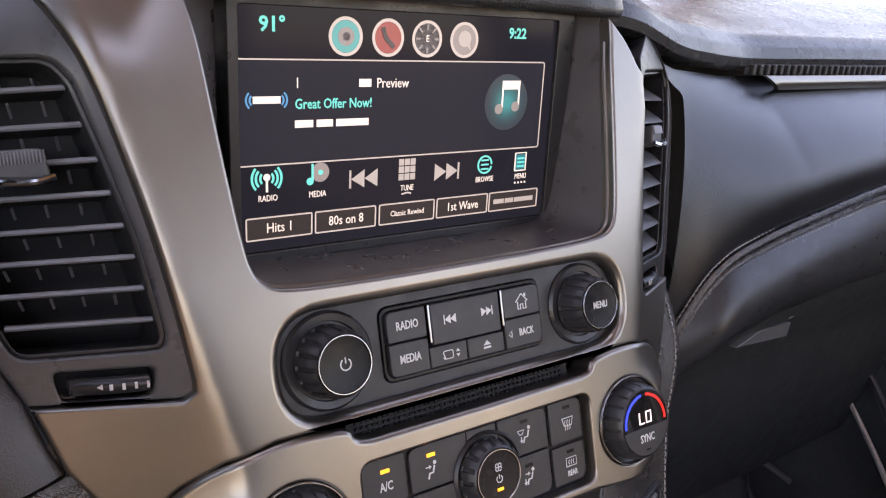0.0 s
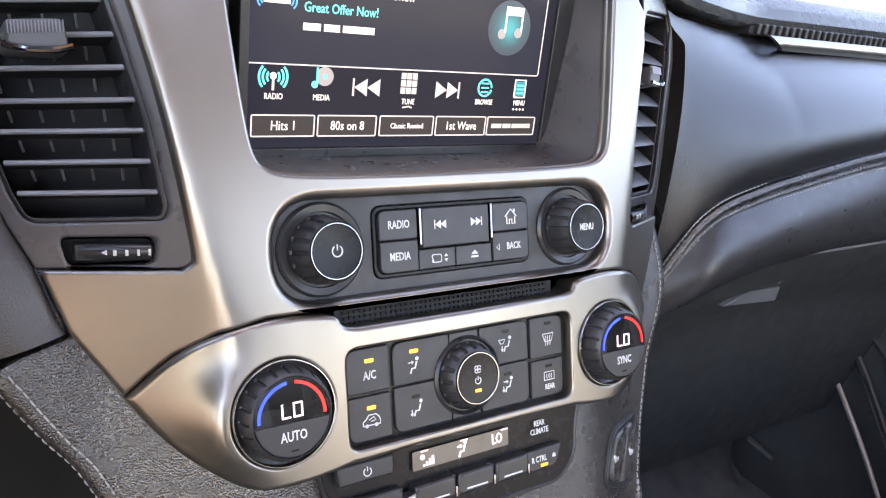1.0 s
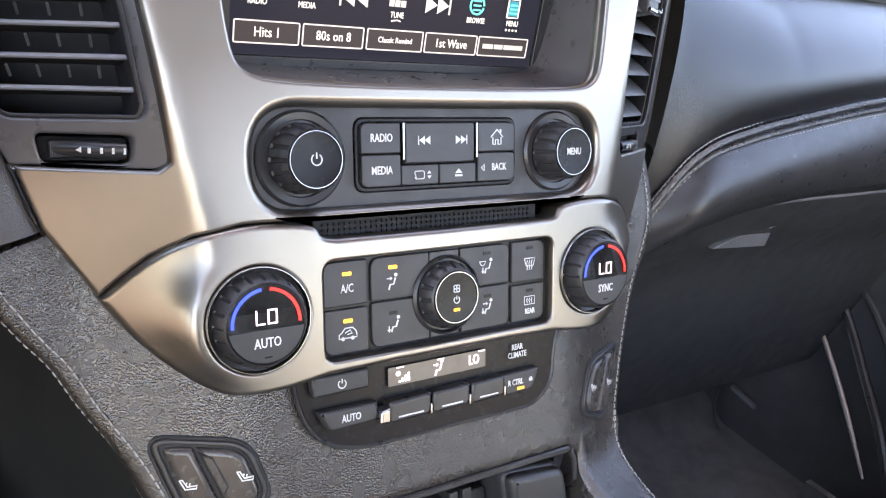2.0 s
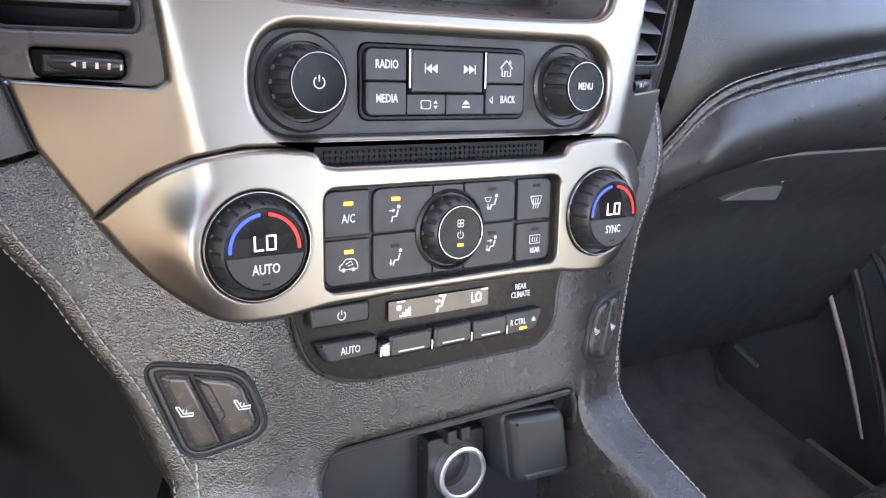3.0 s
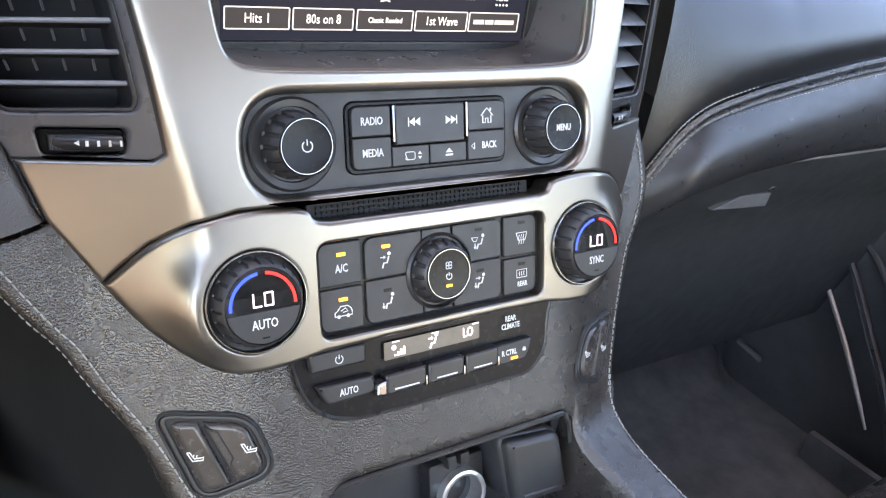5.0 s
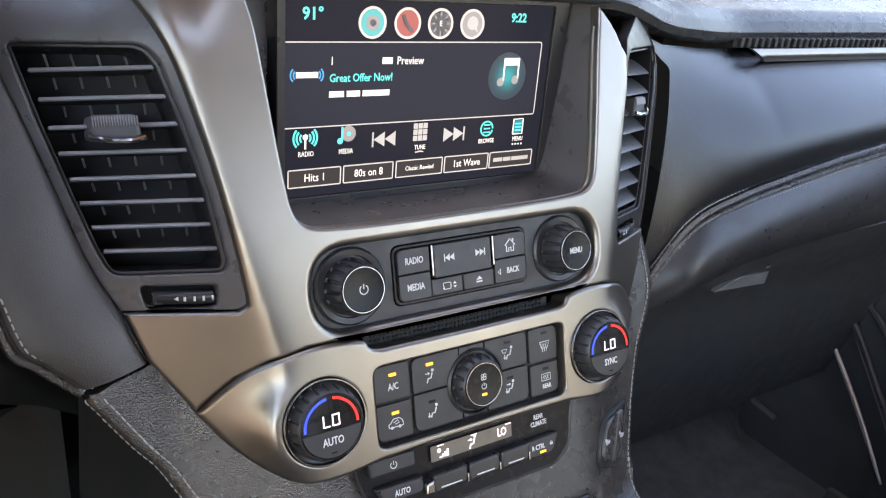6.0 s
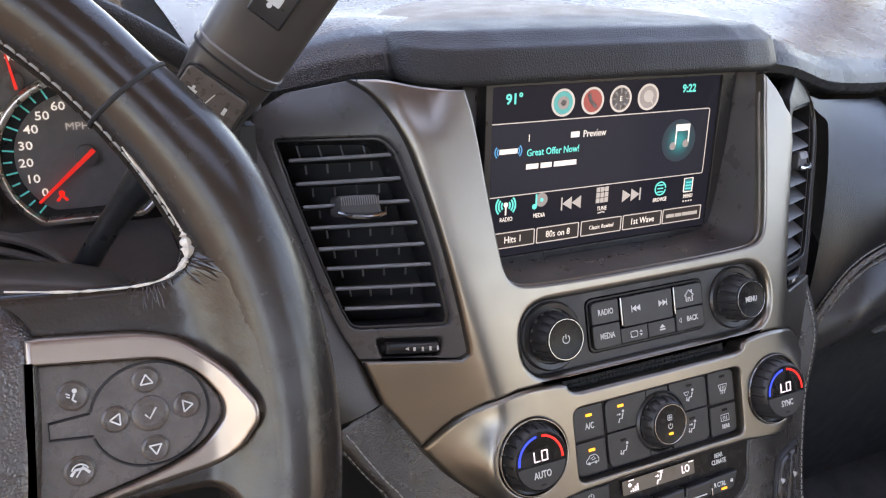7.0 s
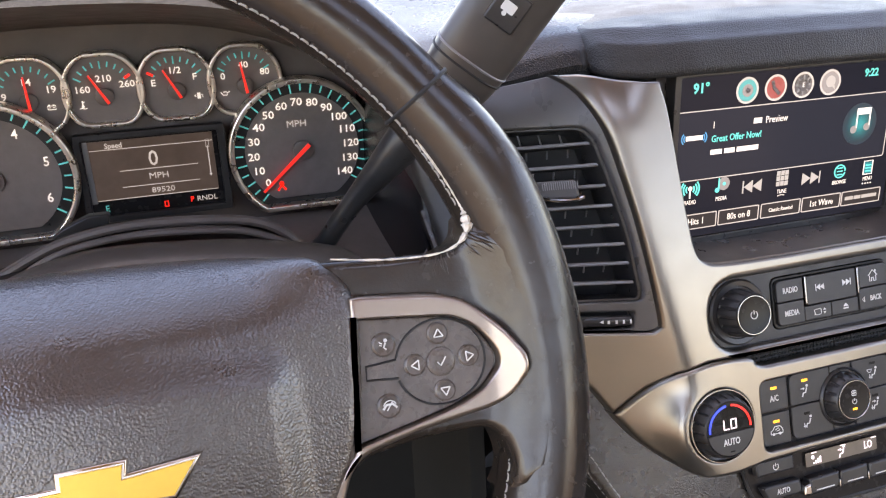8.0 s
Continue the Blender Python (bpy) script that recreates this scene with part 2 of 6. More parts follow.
        if parent.type == "EMPTY":
            ob.matrix_parent_inverse = parent.matrix_basis.inverted()
    return tagged(ob, label, kind=kind)


def area(pts):
    return sum(a[0] * b[1] - b[0] * a[1] for a, b in zip(pts, pts[1:] + pts[:1])) / 2


def ccw(pts):
    pts = [tuple(p[:2]) for p in pts]
    return pts if area(pts) > 0 else pts[::-1]


def shrink(pts, d):
    """The outline pts (anticlockwise) moved inwards by d."""
    out = []
    n = len(pts)
    for i in range(n):
        a, b, c = Vector(pts[i - 1]), Vector(pts[i]), Vector(pts[(i + 1) % n])
        e, f = (b - a), (c - b)
        e = e.normalized() if e.length > 1e-9 else f.normalized()
        f = f.normalized() if f.length > 1e-9 else e
        n1, n2 = Vector((-e.y, e.x)), Vector((-f.y, f.x))
        m = n1 + n2
        m = m.normalized() if m.length > 1e-6 else n1
        k = max(0.5, m.dot(n1))
        out.append(tuple(b + m * (d / k)))
    return out


def rounded(pts, r, n=5):
    """An outline with its corners rounded; r is one radius or one a corner."""
    out = []
    pts = [Vector(p) for p in pts]
    for i, b in enumerate(pts):
        rr = r[i] if isinstance(r, (list, tuple)) else r
        a, c = pts[i - 1], pts[(i + 1) % len(pts)]
        d1, d2 = (a - b), (c - b)
        k = min(rr, d1.length * 0.48, d2.length * 0.48)
        if k < 1e-6:
            out.append(tuple(b))
            continue
        p, q = b + d1.normalized() * k, b + d2.normalized() * k
        for j in range(n + 1):
            s = j / n
            out.append(tuple(p * (1 - s) ** 2 + b * 2 * s * (1 - s) + q * s * s))
    return out


def rect(x0, y0, x1, y1, r=0.0, n=5):
    pts = [(x0, y0), (x1, y0), (x1, y1), (x0, y1)]
    return rounded(pts, r, n) if r else pts


def ring(cx, cy, r, n=40, start=0.0, end=360.0):
    full = abs(end - start) >= 359.9
    k = n if full else n + 1
    return [(cx + r * math.cos(radians(start + (end - start) * i / n)), cy + r * math.sin(radians(start + (end - start) * i / n))) for i in range(k)]


def mm(pts):
    return [(p[0] / 1000, p[1] / 1000) for p in pts]


def curve(pts, n=6, closed=False):
    """A smooth line through the points (Catmull-Rom)."""
    pts = [Vector(p) for p in pts]
    out = []
    m = len(pts)
    for i in range(m if closed else m - 1):
        p0 = pts[i - 1] if (i or closed) else pts[0] * 2 - pts[1]
        p1, p2 = pts[i], pts[(i + 1) % m]
        p3 = pts[(i + 2) % m] if (i + 2 < m or closed) else p2 * 2 - p1
        for j in range(n):
            t = j / n
            out.append(0.5 * (2 * p1 + (p2 - p0) * t + (2 * p0 - 5 * p1 + 4 * p2 - p3) * t * t + (3 * p1 - p0 - 3 * p2 + p3) * t ** 3))
    if not closed:
        out.append(pts[-1])
    return [tuple(p) for p in out]


def inside(p, pts):
    """Whether p lies within the outline."""
    odd = False
    for a, b in zip(pts, pts[1:] + pts[:1]):
        if (a[1] > p[1]) != (b[1] > p[1]) and p[0] < a[0] + (b[0] - a[0]) * (p[1] - a[1]) / (b[1] - a[1]):
            odd = not odd
    return odd


def plate(outer, holes=(), top=0.0, depth=0.004, r=0.0008, hole_r=None, steps=4, grid=0.0, at=on_face, hole_depth=None):
    """A sheet with rounded edges and holes through it, laid on a surface by the function at."""
    bm = bmesh.new()
    hole_r = r if hole_r is None else hole_r
    hole_depth = depth if hole_depth is None else hole_depth
    loops = []

    def wall(pts, rad, sign, deep):
        rows = [(0.0, top - deep)] if rad <= 0 or deep <= rad * 1.01 else [(0.0, top - deep), (0.0, top - rad)]
        rows += [(rad * (1 - math.cos(a)), top - rad + rad * math.sin(a)) for a in [math.pi / 2 * (k + 1) / steps for k in range(steps)]] if rad > 0 else [(0.0, top)]
        last = None
        for d, w in rows:
            loop = shrink(pts, d * sign) if d else pts
            vs = [bm.verts.new((p[0], p[1], w)) for p in loop]
            if last:
                for i in range(len(vs)):
                    j = (i + 1) % len(vs)
                    bm.faces.new((last[i], last[j], vs[j], vs[i]))
            last = vs
        loops.append(last)

    wall(ccw(outer), r, 1, depth)
    for h in holes:
        wall(ccw(h), hole_r, -1, hole_depth)
    fl = bm.faces.layers.int.new("cap")
    ends = [v for loop in loops for v in loop]
    sides, base = [], 0
    for loop in loops:
        sides += [(base + i, base + (i + 1) % len(loop)) for i in range(len(loop))]
        base += len(loop)
    flat_pts, _, tris, source, _, _ = delaunay_2d_cdt([v.co.xy for v in ends], sides, [], 1, 1e-7)
    own = [ends[s[0]] if s else bm.verts.new((p.x, p.y, top)) for p, s in zip(flat_pts, source)]
    for tr in tris:
        vs = [own[i] for i in tr]
        mid = sum((v.co.xy for v in vs), Vector((0, 0))) / 3
        if sum(inside(mid, [v.co for v in loop]) for loop in loops) % 2 == 0:
            continue
        if len(set(vs)) == 3 and bm.faces.get(vs) is None:
            bm.faces.new(vs)[fl] = 2 if min(r, hole_r) > 0 else 1
    if grid:
        for axis in (0, 1):
            lo = min(v.co[axis] for v in bm.verts)
            hi = max(v.co[axis] for v in bm.verts)
            k = math.ceil(lo / grid)
            while k * grid < hi:
                no = Vector((0, 0, 0))
                no[axis] = 1
                co = Vector((0, 0, 0))
                co[axis] = k * grid + 0.00003
                bmesh.ops.bisect_plane(bm, geom=bm.verts[:] + bm.edges[:] + bm.faces[:], plane_co=co, plane_no=no, dist=1e-5)
                k += 1
        bmesh.ops.remove_doubles(bm, verts=bm.verts, dist=0.00004)
    lay = bm.verts.layers.float_vector.new("nrm")
    capped = {v for f in bm.faces if f[fl] for v in f.verts}
    e = 0.0004
    for v in bm.verts:
        c = v.co.copy()
        p = Vector(at(c))
        if v in capped:
            n = (Vector(at(c + Vector((e, 0, 0)))) - Vector(at(c - Vector((e, 0, 0))))).cross(Vector(at(c + Vector((0, e, 0)))) - Vector(at(c - Vector((0, e, 0)))))
            n.normalize()
            v[lay] = n if n.dot(Vector(at(c + Vector((0, 0, e)))) - p) > 0 else -n
        v.co = p
    return bm


def turned(profile, n=48, cu=0.0, cv=0.0, at=flat_face, ridges=0, ridge=0.0, ridge_rows=(), groove=0.18):
    """A round body: profile of (radius, height); ridge_rows are the rows that carry grip ribs."""
    bm = bmesh.new()
    rows = []
    for k, (r, h) in enumerate(profile):
        vs = []
        for i in range(n):
            a = 2 * math.pi * i / n
            rr = r
            if ridges and k in ridge_rows:
                s = (a * ridges / (2 * math.pi)) % 1.0
                rr = r - (ridge if min(s, 1 - s) < groove else 0.0)
            vs.append(bm.verts.new(at((cu + rr * math.cos(a), cv + rr * math.sin(a), h))))
        rows.append(vs)
    for a, b in zip(rows, rows[1:]):
        for i in range(n):
            j = (i + 1) % n
            bm.faces.new((a[i], a[j], b[j], b[i]))
    if profile[-1][0] > 0:
        bm.faces.new(rows[-1])
    return bm


def tube(path, r, n=8, closed=False, caps=True, flat=1.0):
    """A round bar along a path of world points; r is one radius or one a point."""
    bm = bmesh.new()
    path = [Vector(p) for p in path]
    m = len(path)
    rows = []
    side = None
    for i, p in enumerate(path):
        a = path[i - 1] if (i or closed) else path[0]
        b = path[(i + 1) % m] if (i + 1 < m or closed) else path[-1]
        d = (b - a).normalized()
        if side is None:
            side = d.orthogonal().normalized()
        side = (side - d * side.dot(d)).normalized()
        other = d.cross(side)
        rr = r[i] if isinstance(r, (list, tuple)) else r
        rows.append([bm.verts.new(p + (side * math.cos(2 * math.pi * k / n) + other * math.sin(2 * math.pi * k / n) * flat) * rr) for k in range(n)])
    pairs = list(zip(rows, rows[1:])) + ([(rows[-1], rows[0])] if closed else [])
    for a, b in pairs:
        for i in range(n):
            j = (i + 1) % n
            bm.faces.new((a[i], a[j], b[j], b[i]))
    if caps and not closed:
        bm.faces.new(rows[0])
        bm.faces.new(rows[-1])
    return bm


def sheet(fn, nu, nv, thick=0.0, back=None):
    """A surface fn(s, t) over the unit square; with thick, a second skin behind it along the direction back."""
    bm = bmesh.new()
    g = [[bm.verts.new(fn(i / nu, j / nv)) for j in range(nv + 1)] for i in range(nu + 1)]
    for i in range(nu):
        for j in range(nv):
            bm.faces.new((g[i][j], g[i + 1][j], g[i + 1][j + 1], g[i][j + 1]))
    if thick:
        h = [[bm.verts.new(v.co + Vector(back) * thick) for v in row] for row in g]
        for i in range(nu):
            for j in range(nv):
                bm.faces.new((h[i][j], h[i][j + 1], h[i + 1][j + 1], h[i + 1][j]))
        edge = [(i, 0) for i in range(nu)] + [(nu, j) for j in range(nv)] + [(i, nv) for i in range(nu, 0, -1)] + [(0, j) for j in range(nv, 0, -1)]
        for a, b in zip(edge, edge[1:] + edge[:1]):
            bm.faces.new((g[a[0]][a[1]], h[a[0]][a[1]], h[b[0]][b[1]], g[b[0]][b[1]]))
    return bm


def block(x0, x1, y0, y1, z0, z1, bevel=0.0, seg=3, at=None):
    bm = bmesh.new()
    bmesh.ops.create_cube(bm, size=1.0)
    for v in bm.verts:
        v.co = Vector(((x0 + x1) / 2 + v.co.x * (x1 - x0), (y0 + y1) / 2 + v.co.y * (y1 - y0), (z0 + z1) / 2 + v.co.z * (z1 - z0)))
    if bevel:
        bmesh.ops.bevel(bm, geom=bm.edges[:], offset=bevel, segments=seg, affect="EDGES", profile=0.5)
    if at:
        for v in bm.verts:
            v.co = at(v.co.copy())
    return bm


def letters(text, size, u, v, w, at=flat_face, wide=0.86, turn=0.0, thick=0.00012, align="CENTER", bold=0.0):
    """Raised lettering, its middle at (u, v), size the height of a capital."""
    c = bpy.data.curves.new("letters", "FONT")
    c.body, c.align_x, c.align_y = text, align, "CENTER"
    c.size, c.extrude, c.resolution_u, c.offset = size / 0.70, thick, 2, bold
    o = bpy.data.objects.new("letters", c)
    me = bpy.data.meshes.new_from_object(o)
    bm = bmesh.new()
    bm.from_mesh(me)
    ca, sa_ = math.cos(radians(turn)), math.sin(radians(turn))
    for x in bm.verts:
        p = Vector((x.co.x * wide, x.co.y, x.co.z))
        x.co = at(Vector((u + p.x * ca - p.y * sa_, v + p.x * sa_ + p.y * ca, w + p.z)))
    bpy.data.objects.remove(o)
    bpy.data.curves.remove(c)
    bpy.data.meshes.remove(me)
    return bm


def flat(pts, w, at=flat_face, thick=0.0003):
    return plate(pts, top=w, depth=thick, r=0.0, at=at)


def merge(*bms):
    out = bmesh.new()
    for b in bms:
        me = bpy.data.meshes.new("m")
        b.to_mesh(me)
        out.from_mesh(me)
        b.free()
        bpy.data.meshes.remove(me)
    return out


def stroke(pts, wid, w, at=flat_face, thick=0.0003):
    """A drawn line of the given width through 2D points."""
    pts = [Vector(p[:2]) for p in pts]
    left, right = [], []
    for i, p in enumerate(pts):
        d = (pts[min(i + 1, len(pts) - 1)] - pts[max(i - 1, 0)]).normalized()
        n = Vector((-d.y, d.x)) * wid / 2
        left.append(tuple(p + n))
        right.append(tuple(p - n))
    bm = bmesh.new()
    a = [bm.verts.new(at((p[0], p[1], w))) for p in left]
    b = [bm.verts.new(at((p[0], p[1], w))) for p in right]
    c = [bm.verts.new(at((p[0], p[1], w - thick))) for p in left]
    d = [bm.verts.new(at((p[0], p[1], w - thick))) for p in right]
    for i in range(len(pts) - 1):
        for x, y in ((a, b), (b, d), (d, c), (c, a)):
            bm.faces.new((x[i], x[i + 1], y[i + 1], y[i]))
    bm.faces.new((a[0], b[0], d[0], c[0]))
    bm.faces.new((a[-1], b[-1], d[-1], c[-1]))
    return bm


def stitches(parent, path, normal, gap=0.0042, long=0.0030, r=0.00045, name="stitching", label="row of grey thread stitches"):
    """A row of short thread stitches along a path of world points, as one part."""
    path = [Vector(p) for p in path]
    bms = []
    need, run = 0.0, 0.0
    for a, b in zip(path, path[1:]):
        d = b - a
        ln = d.length
        if ln < 1e-9:
            continue
        while need <= run + ln:
            p = a + d * ((need - run) / ln)
            e = d / ln
            q = p + e * long
            nn = Vector(normal)
            bms.append(tube([p - nn * r * 1.2, p + e * long * 0.2 + nn * r * 0.7, q - e * long * 0.2 + nn * r * 0.7, q - nn * r * 1.2], r, 5))
            need += gap
        run += ln
    return part(name, merge(*bms), THREAD, parent, label, kind="stuff")


# ---- the ground outside and the cabin that closes the place ----
def table(pts, x):
    """Linear look-up in a short table of (x, y)."""
    if x <= pts[0][0]:
        return pts[0][1]
    for (a, p), (b, q) in zip(pts, pts[1:]):
        if x <= b:
            return p + (q - p) * (x - a) / (b - a)
    return pts[-1][1]


def ease(x):
    x = min(max(x, 0.0), 1.0)
    return x * x * (3 - 2 * x)


def structure(name, bm, mat, label, category):
    return tagged(part(name, bm, mat, None, label), label, category, kind="structure")


structure("ground", sheet(lambda s, t: Vector((-900 + 1800 * s, -900 + 1800 * t, -0.55)), 8, 8), TAN, "dry tan open ground outside the car", "ground")
structure("floor", block(-0.86, 0.86, -2.3, 0.6, 0.12, 0.16), KNEE, "black carpet on the car's floor", "floor")
# Unseen ceiling, added: its front edge shades the sun, its opening gives sky reflections.
structure("ceiling", plate(rect(-0.78, -2.3, 0.78, -0.06, 0.02), [rect(-0.28, -0.82, 0.28, -0.54, 0.05)], top=0.0, depth=0.03, r=0.008, at=lambda p: Vector((p[0], p[1], 1.46 + p[2]))), LINER, "added pale cloth headliner with an opening cut to let sky in", "ceiling")
structure("wall_front", block(-0.86, 0.86, 0.585, 0.625, 0.12, 0.952), CARPET, "black carpeted firewall in front of the footwell", "wall")
# Unseen walls, added: heights and colours set what silver and leather reflect.
structure("wall_rear", block(-0.86, 0.86, -2.34, -2.30, 0.12, 1.22), REARTRIM, "plain brown wall added out of view to close the cabin's rear", "wall")
structure("wall_left", block(-0.90, -0.86, -2.3, 0.6, 0.12, 0.50, 0.01), LINER, "plain pale low wall added out of view along the driver's side", "wall")
structure("wall_right", block(0.86, 0.90, -2.3, -1.0, 0.12, 0.45, 0.01), LINER, "plain pale low wall added out of view at the cabin's rear side", "wall")
for x in (-0.84, 0.84):
    for y0, y1, z0, z1 in ((0.60, -0.06, 0.92, 1.44), (-0.95, -0.95, 0.92, 1.44), (-2.28, -2.28, 0.95, 1.44)):
        structure("pillar", tube([(x, y0, z0), (x * 0.80, y1, z1)], 0.035, 8), LINER, "beige roof pillar between the windows", "pillar")

# ---- the dashboard ----
dash = thing("dashboard", (0, 0.3, 0.16), "black grained dashboard with stitched panels and a display hood", "dashboard")
LIP_Y = [(-0.8, 0.06), (-0.25, 0.055), (-0.2, 0.036), (-0.156, 0.02), (0.156, 0.012), (0.213, 0.020), (0.28, 0.034), (0.33, 0.047), (0.86, 0.056)]
LIP_Z = [(-0.8, 0.878), (-0.25, 0.880), (-0.2, 0.892), (-0.156, 0.904), (0.156, 0.897), (0.213, 0.880), (0.28, 0.8740), (0.33, 0.8715), (0.86, 0.874)]
LIP_T = [(0.0, 0.05, -0.006), (0.06, 0.006, -0.004), (0.1, 0.0, 0.0), (0.16, -0.001, 0.006), (0.24, 0.004, 0.014), (0.34, 0.016, 0.022), (0.5, 0.06, 0.031), (0.75, 0.25, 0.050), (1.0, 0.56, 0.075)]


def dash_top(s, t):
    x = -0.238 + 1.145 * s
    dy = table([(a, b) for a, b, c in LIP_T], t)
    dz = table([(a, c) for a, b, c in LIP_T], t)
    y, z = sum(table(LIP_Y, x + k * 0.012) for k in (-1, 0, 1)) / 3, sum(table(LIP_Z, x + k * 0.012) for k in (-1, 0, 1)) / 3
    far = ease((dy - 0.02) / 0.15)
    return Vector((x, y + dy, z * (1 - far) + 0.885 * far + dz))


part("upper_pad", sheet(dash_top, 120, 50), TOPPAD, dash, "grained black upper pad that catches the sky's light")

# hood over the display
HOOD_V = [(0.0, 0.1085), (0.10, 0.1085), (0.118, 0.1098), (0.132, 0.1125), (0.143, 0.117)]
HOOD_W = [(0.0, 0.006), (0.09, 0.004), (0.118, -0.003), (0.132, -0.011), (0.143, -0.021)]


def hood(s, t):
    x = 0.1435 * math.sin(math.pi * (s - 0.5))
    a = abs(x)
    v, w = table(HOOD_V, a), table(HOOD_W, a)
    low = face(x, v, w, False)
    e = (a / 0.1435) ** 2.4
    back_y = 0.21 - 0.15 * e
    crest = 0.9355 - 0.008 * e
    rows = [(0.0, low + Vector((0, 0.06, 0.006))), (0.07, low + Vector((0, 0.008, -0.0012))), (0.12, low), (0.17, low + Vector((0, -0.0012, 0.004))),
            (0.30, low + FACE_V * 0.013 + FACE_W * 0.0012), (0.38, low + FACE_V * 0.0200 - FACE_W * 0.0002), (0.46, low + FACE_V * 0.0243 - FACE_W * 0.0055),
            (0.55, Vector((x, low.y + 0.024, min(crest, low.z + 0.0268)))), (0.72, Vector((x, low.y + (back_y - low.y) * 0.5, crest))),
            (0.88, Vector((x, back_y, crest - 0.004))), (1.0, Vector((x, back_y + 0.02, crest - 0.03)))]
    for (p, q), (r, u) in zip(rows, rows[1:]):
        if t <= r + 1e-9:
            q = q.lerp(u, (t - p) / (r - p))
            break
    e = max(0.0, (a - 0.1365) / 0.007)
    mid = Vector((x, max(q.y, low.y + 0.014), low.z + 0.007))
    return mid + (q - mid) * math.sqrt(max(0.0, 1 - min(e, 1.0) ** 2))


def rounded_sheet(fn, nu, nv, passes=2):
    bm = sheet(fn, nu, nv)
    for _ in range(passes):
        bmesh.ops.smooth_vert(bm, verts=[v for v in bm.verts if not v.is_boundary], factor=0.5, use_axis_x=True, use_axis_y=True, use_axis_z=True)
    return bm


part("display_hood", rounded_sheet(hood, 94, 60, 2), PAD, dash, "grained black hood over the display")

for s in (0.034, 0.966):
    part("hood_joint", tube([hood(s, 0.12 + 0.70 * k / 40) + Vector((math.copysign(0.0022, s - 0.5), 0.001, -0.0004)) for k in range(41)], 0.0021, 8), DARK, dash, "dark joint at the hood's end")

# passenger side
SEAM = [(0.186, 0.690), (0.197, 0.700), (0.206, 0.711), (0.218, 0.731), (0.235, 0.744), (0.252, 0.752), (0.30, 0.763), (0.35, 0.771), (0.41, 0.780), (0.5, 0.790), (0.86, 0.800)]


def seam_z(x):
    return sum(table(SEAM, x + k * 0.006) for k in (-2, -1, 0, 1, 2)) / 5


def left_edge(f):
    return 0.186 + 0.033 * min(f, 0.9) / 0.9 - 0.03 * max(0.0, f - 0.9) / 0.1


def passenger(s, t):
    f = 1 - t
    x0 = left_edge(f)
    x = x0 + (0.86 - x0) * s ** 1.5
    zs = seam_z(x)
    top = table(LIP_Z, x) - 0.008
    z = zs + (top - zs) * f
    y = -0.020 + (table(LIP_Y, x) + 0.025) * f ** 1.7 - 0.012 * math.sin(math.pi * f) * ease((x - 0.2) / 0.15)
    if f < 0.06:
        y += 0.004 * (1 - f / 0.06)
    return Vector((x, y, z))


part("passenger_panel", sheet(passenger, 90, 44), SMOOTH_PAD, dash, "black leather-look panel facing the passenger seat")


def below(s, t):
    x = 0.178 + (0.86 - 0.178) * s ** 1.5
    zs = seam_z(max(x, 0.186)) - 0.001
    zb = table([(0.178, 0.640), (0.21, 0.662), (0.25, 0.676), (0.31, 0.687), (0.40, 0.692), (0.86, 0.694)], x)
    z = zs + (zb - zs) * t
    y = -0.017 - 0.020 * math.sin(math.pi * min(1, t * 1.15) * 0.9) * ease((x - 0.18) / 0.06) + 0.028 * ease((t - 0.75) / 0.25)
    return Vector((x, y, z))


part("lower_panel", sheet(below, 80, 30), SMOOTH, dash, "smooth black lower panel above the glovebox")
seam_line = [(0.188 + (0.86 - 0.188) * (i / 120) ** 1.5) for i in range(121)]
for k, (dz, dy) in enumerate(((0.0035, -0.0225), (-0.0035, -0.0225))):
    part("piping", tube([(x, dy, seam_z(x) + dz) for x in seam_line], 0.0024, 8), LEATHER, dash, "black leather piping")
stitches(dash, [(x, -0.0205, seam_z(x) + 0.0075) for x in seam_line[2:]], (0, -0.95, 0.3))
stitches(dash, [(x, -0.0225, seam_z(x) - 0.0085) for x in seam_line[2:]], (0, -1, 0.0))

# slot and bright strip under the upper pad
strip = sheet(lambda s, t: Vector((0.334 + 0.52 * s + 0.020 * t * (1 - s), 0.0350 + 0.006 * s - 0.0025 * math.sin(math.pi * t), 0.8662 - 0.0105 * t)), 60, 6, 0.004, (0, 1, 0))
part("bright_strip", strip, SILVER, dash, "satin silver strip along the panel's top")
part("slot", block(0.322, 0.86, 0.046, 0.07, 0.8655, 0.8735), DARK, dash, "dark air slot under the upper pad")
slat = block(-0.0018, 0.0018, 0.0425, 0.050, 0.8656, 0.8732, 0.0006, 1)
slat_mesh = bpy.data.meshes.new("slat")
slat.to_mesh(slat_mesh)
slat.free()
slat_mesh.materials.append(SMOOTH)
for i in range(58):
    o = new("slat", slat_mesh)
    o.location = (0.330 + i * 0.009, 0, 0)
    o.parent = dash
    o.matrix_parent_inverse = dash.matrix_basis.inverted()

# glovebox and footwell
glove = thing("glovebox", (0.5, 0.05, 0.42), "closed black glovebox door with a pull latch under the dashboard", "glovebox")


def glove_face(s, t):
    x = 0.170 + 0.685 * s
    zt = table([(0.2, 0.642), (0.252, 0.6635), (0.283, 0.672), (0.325, 0.679), (0.40, 0.6845), (0.435, 0.6855), (0.86, 0.686)], x)
    z = zt + (0.36 - zt) * t
    return Vector((x, 0.016 + 0.03 * ease(t * 3) + 0.09 * t, z))


part("door", sheet(glove_face, 40, 20, 0.02, (0, 1, 0)), BOXSKIN, glove)
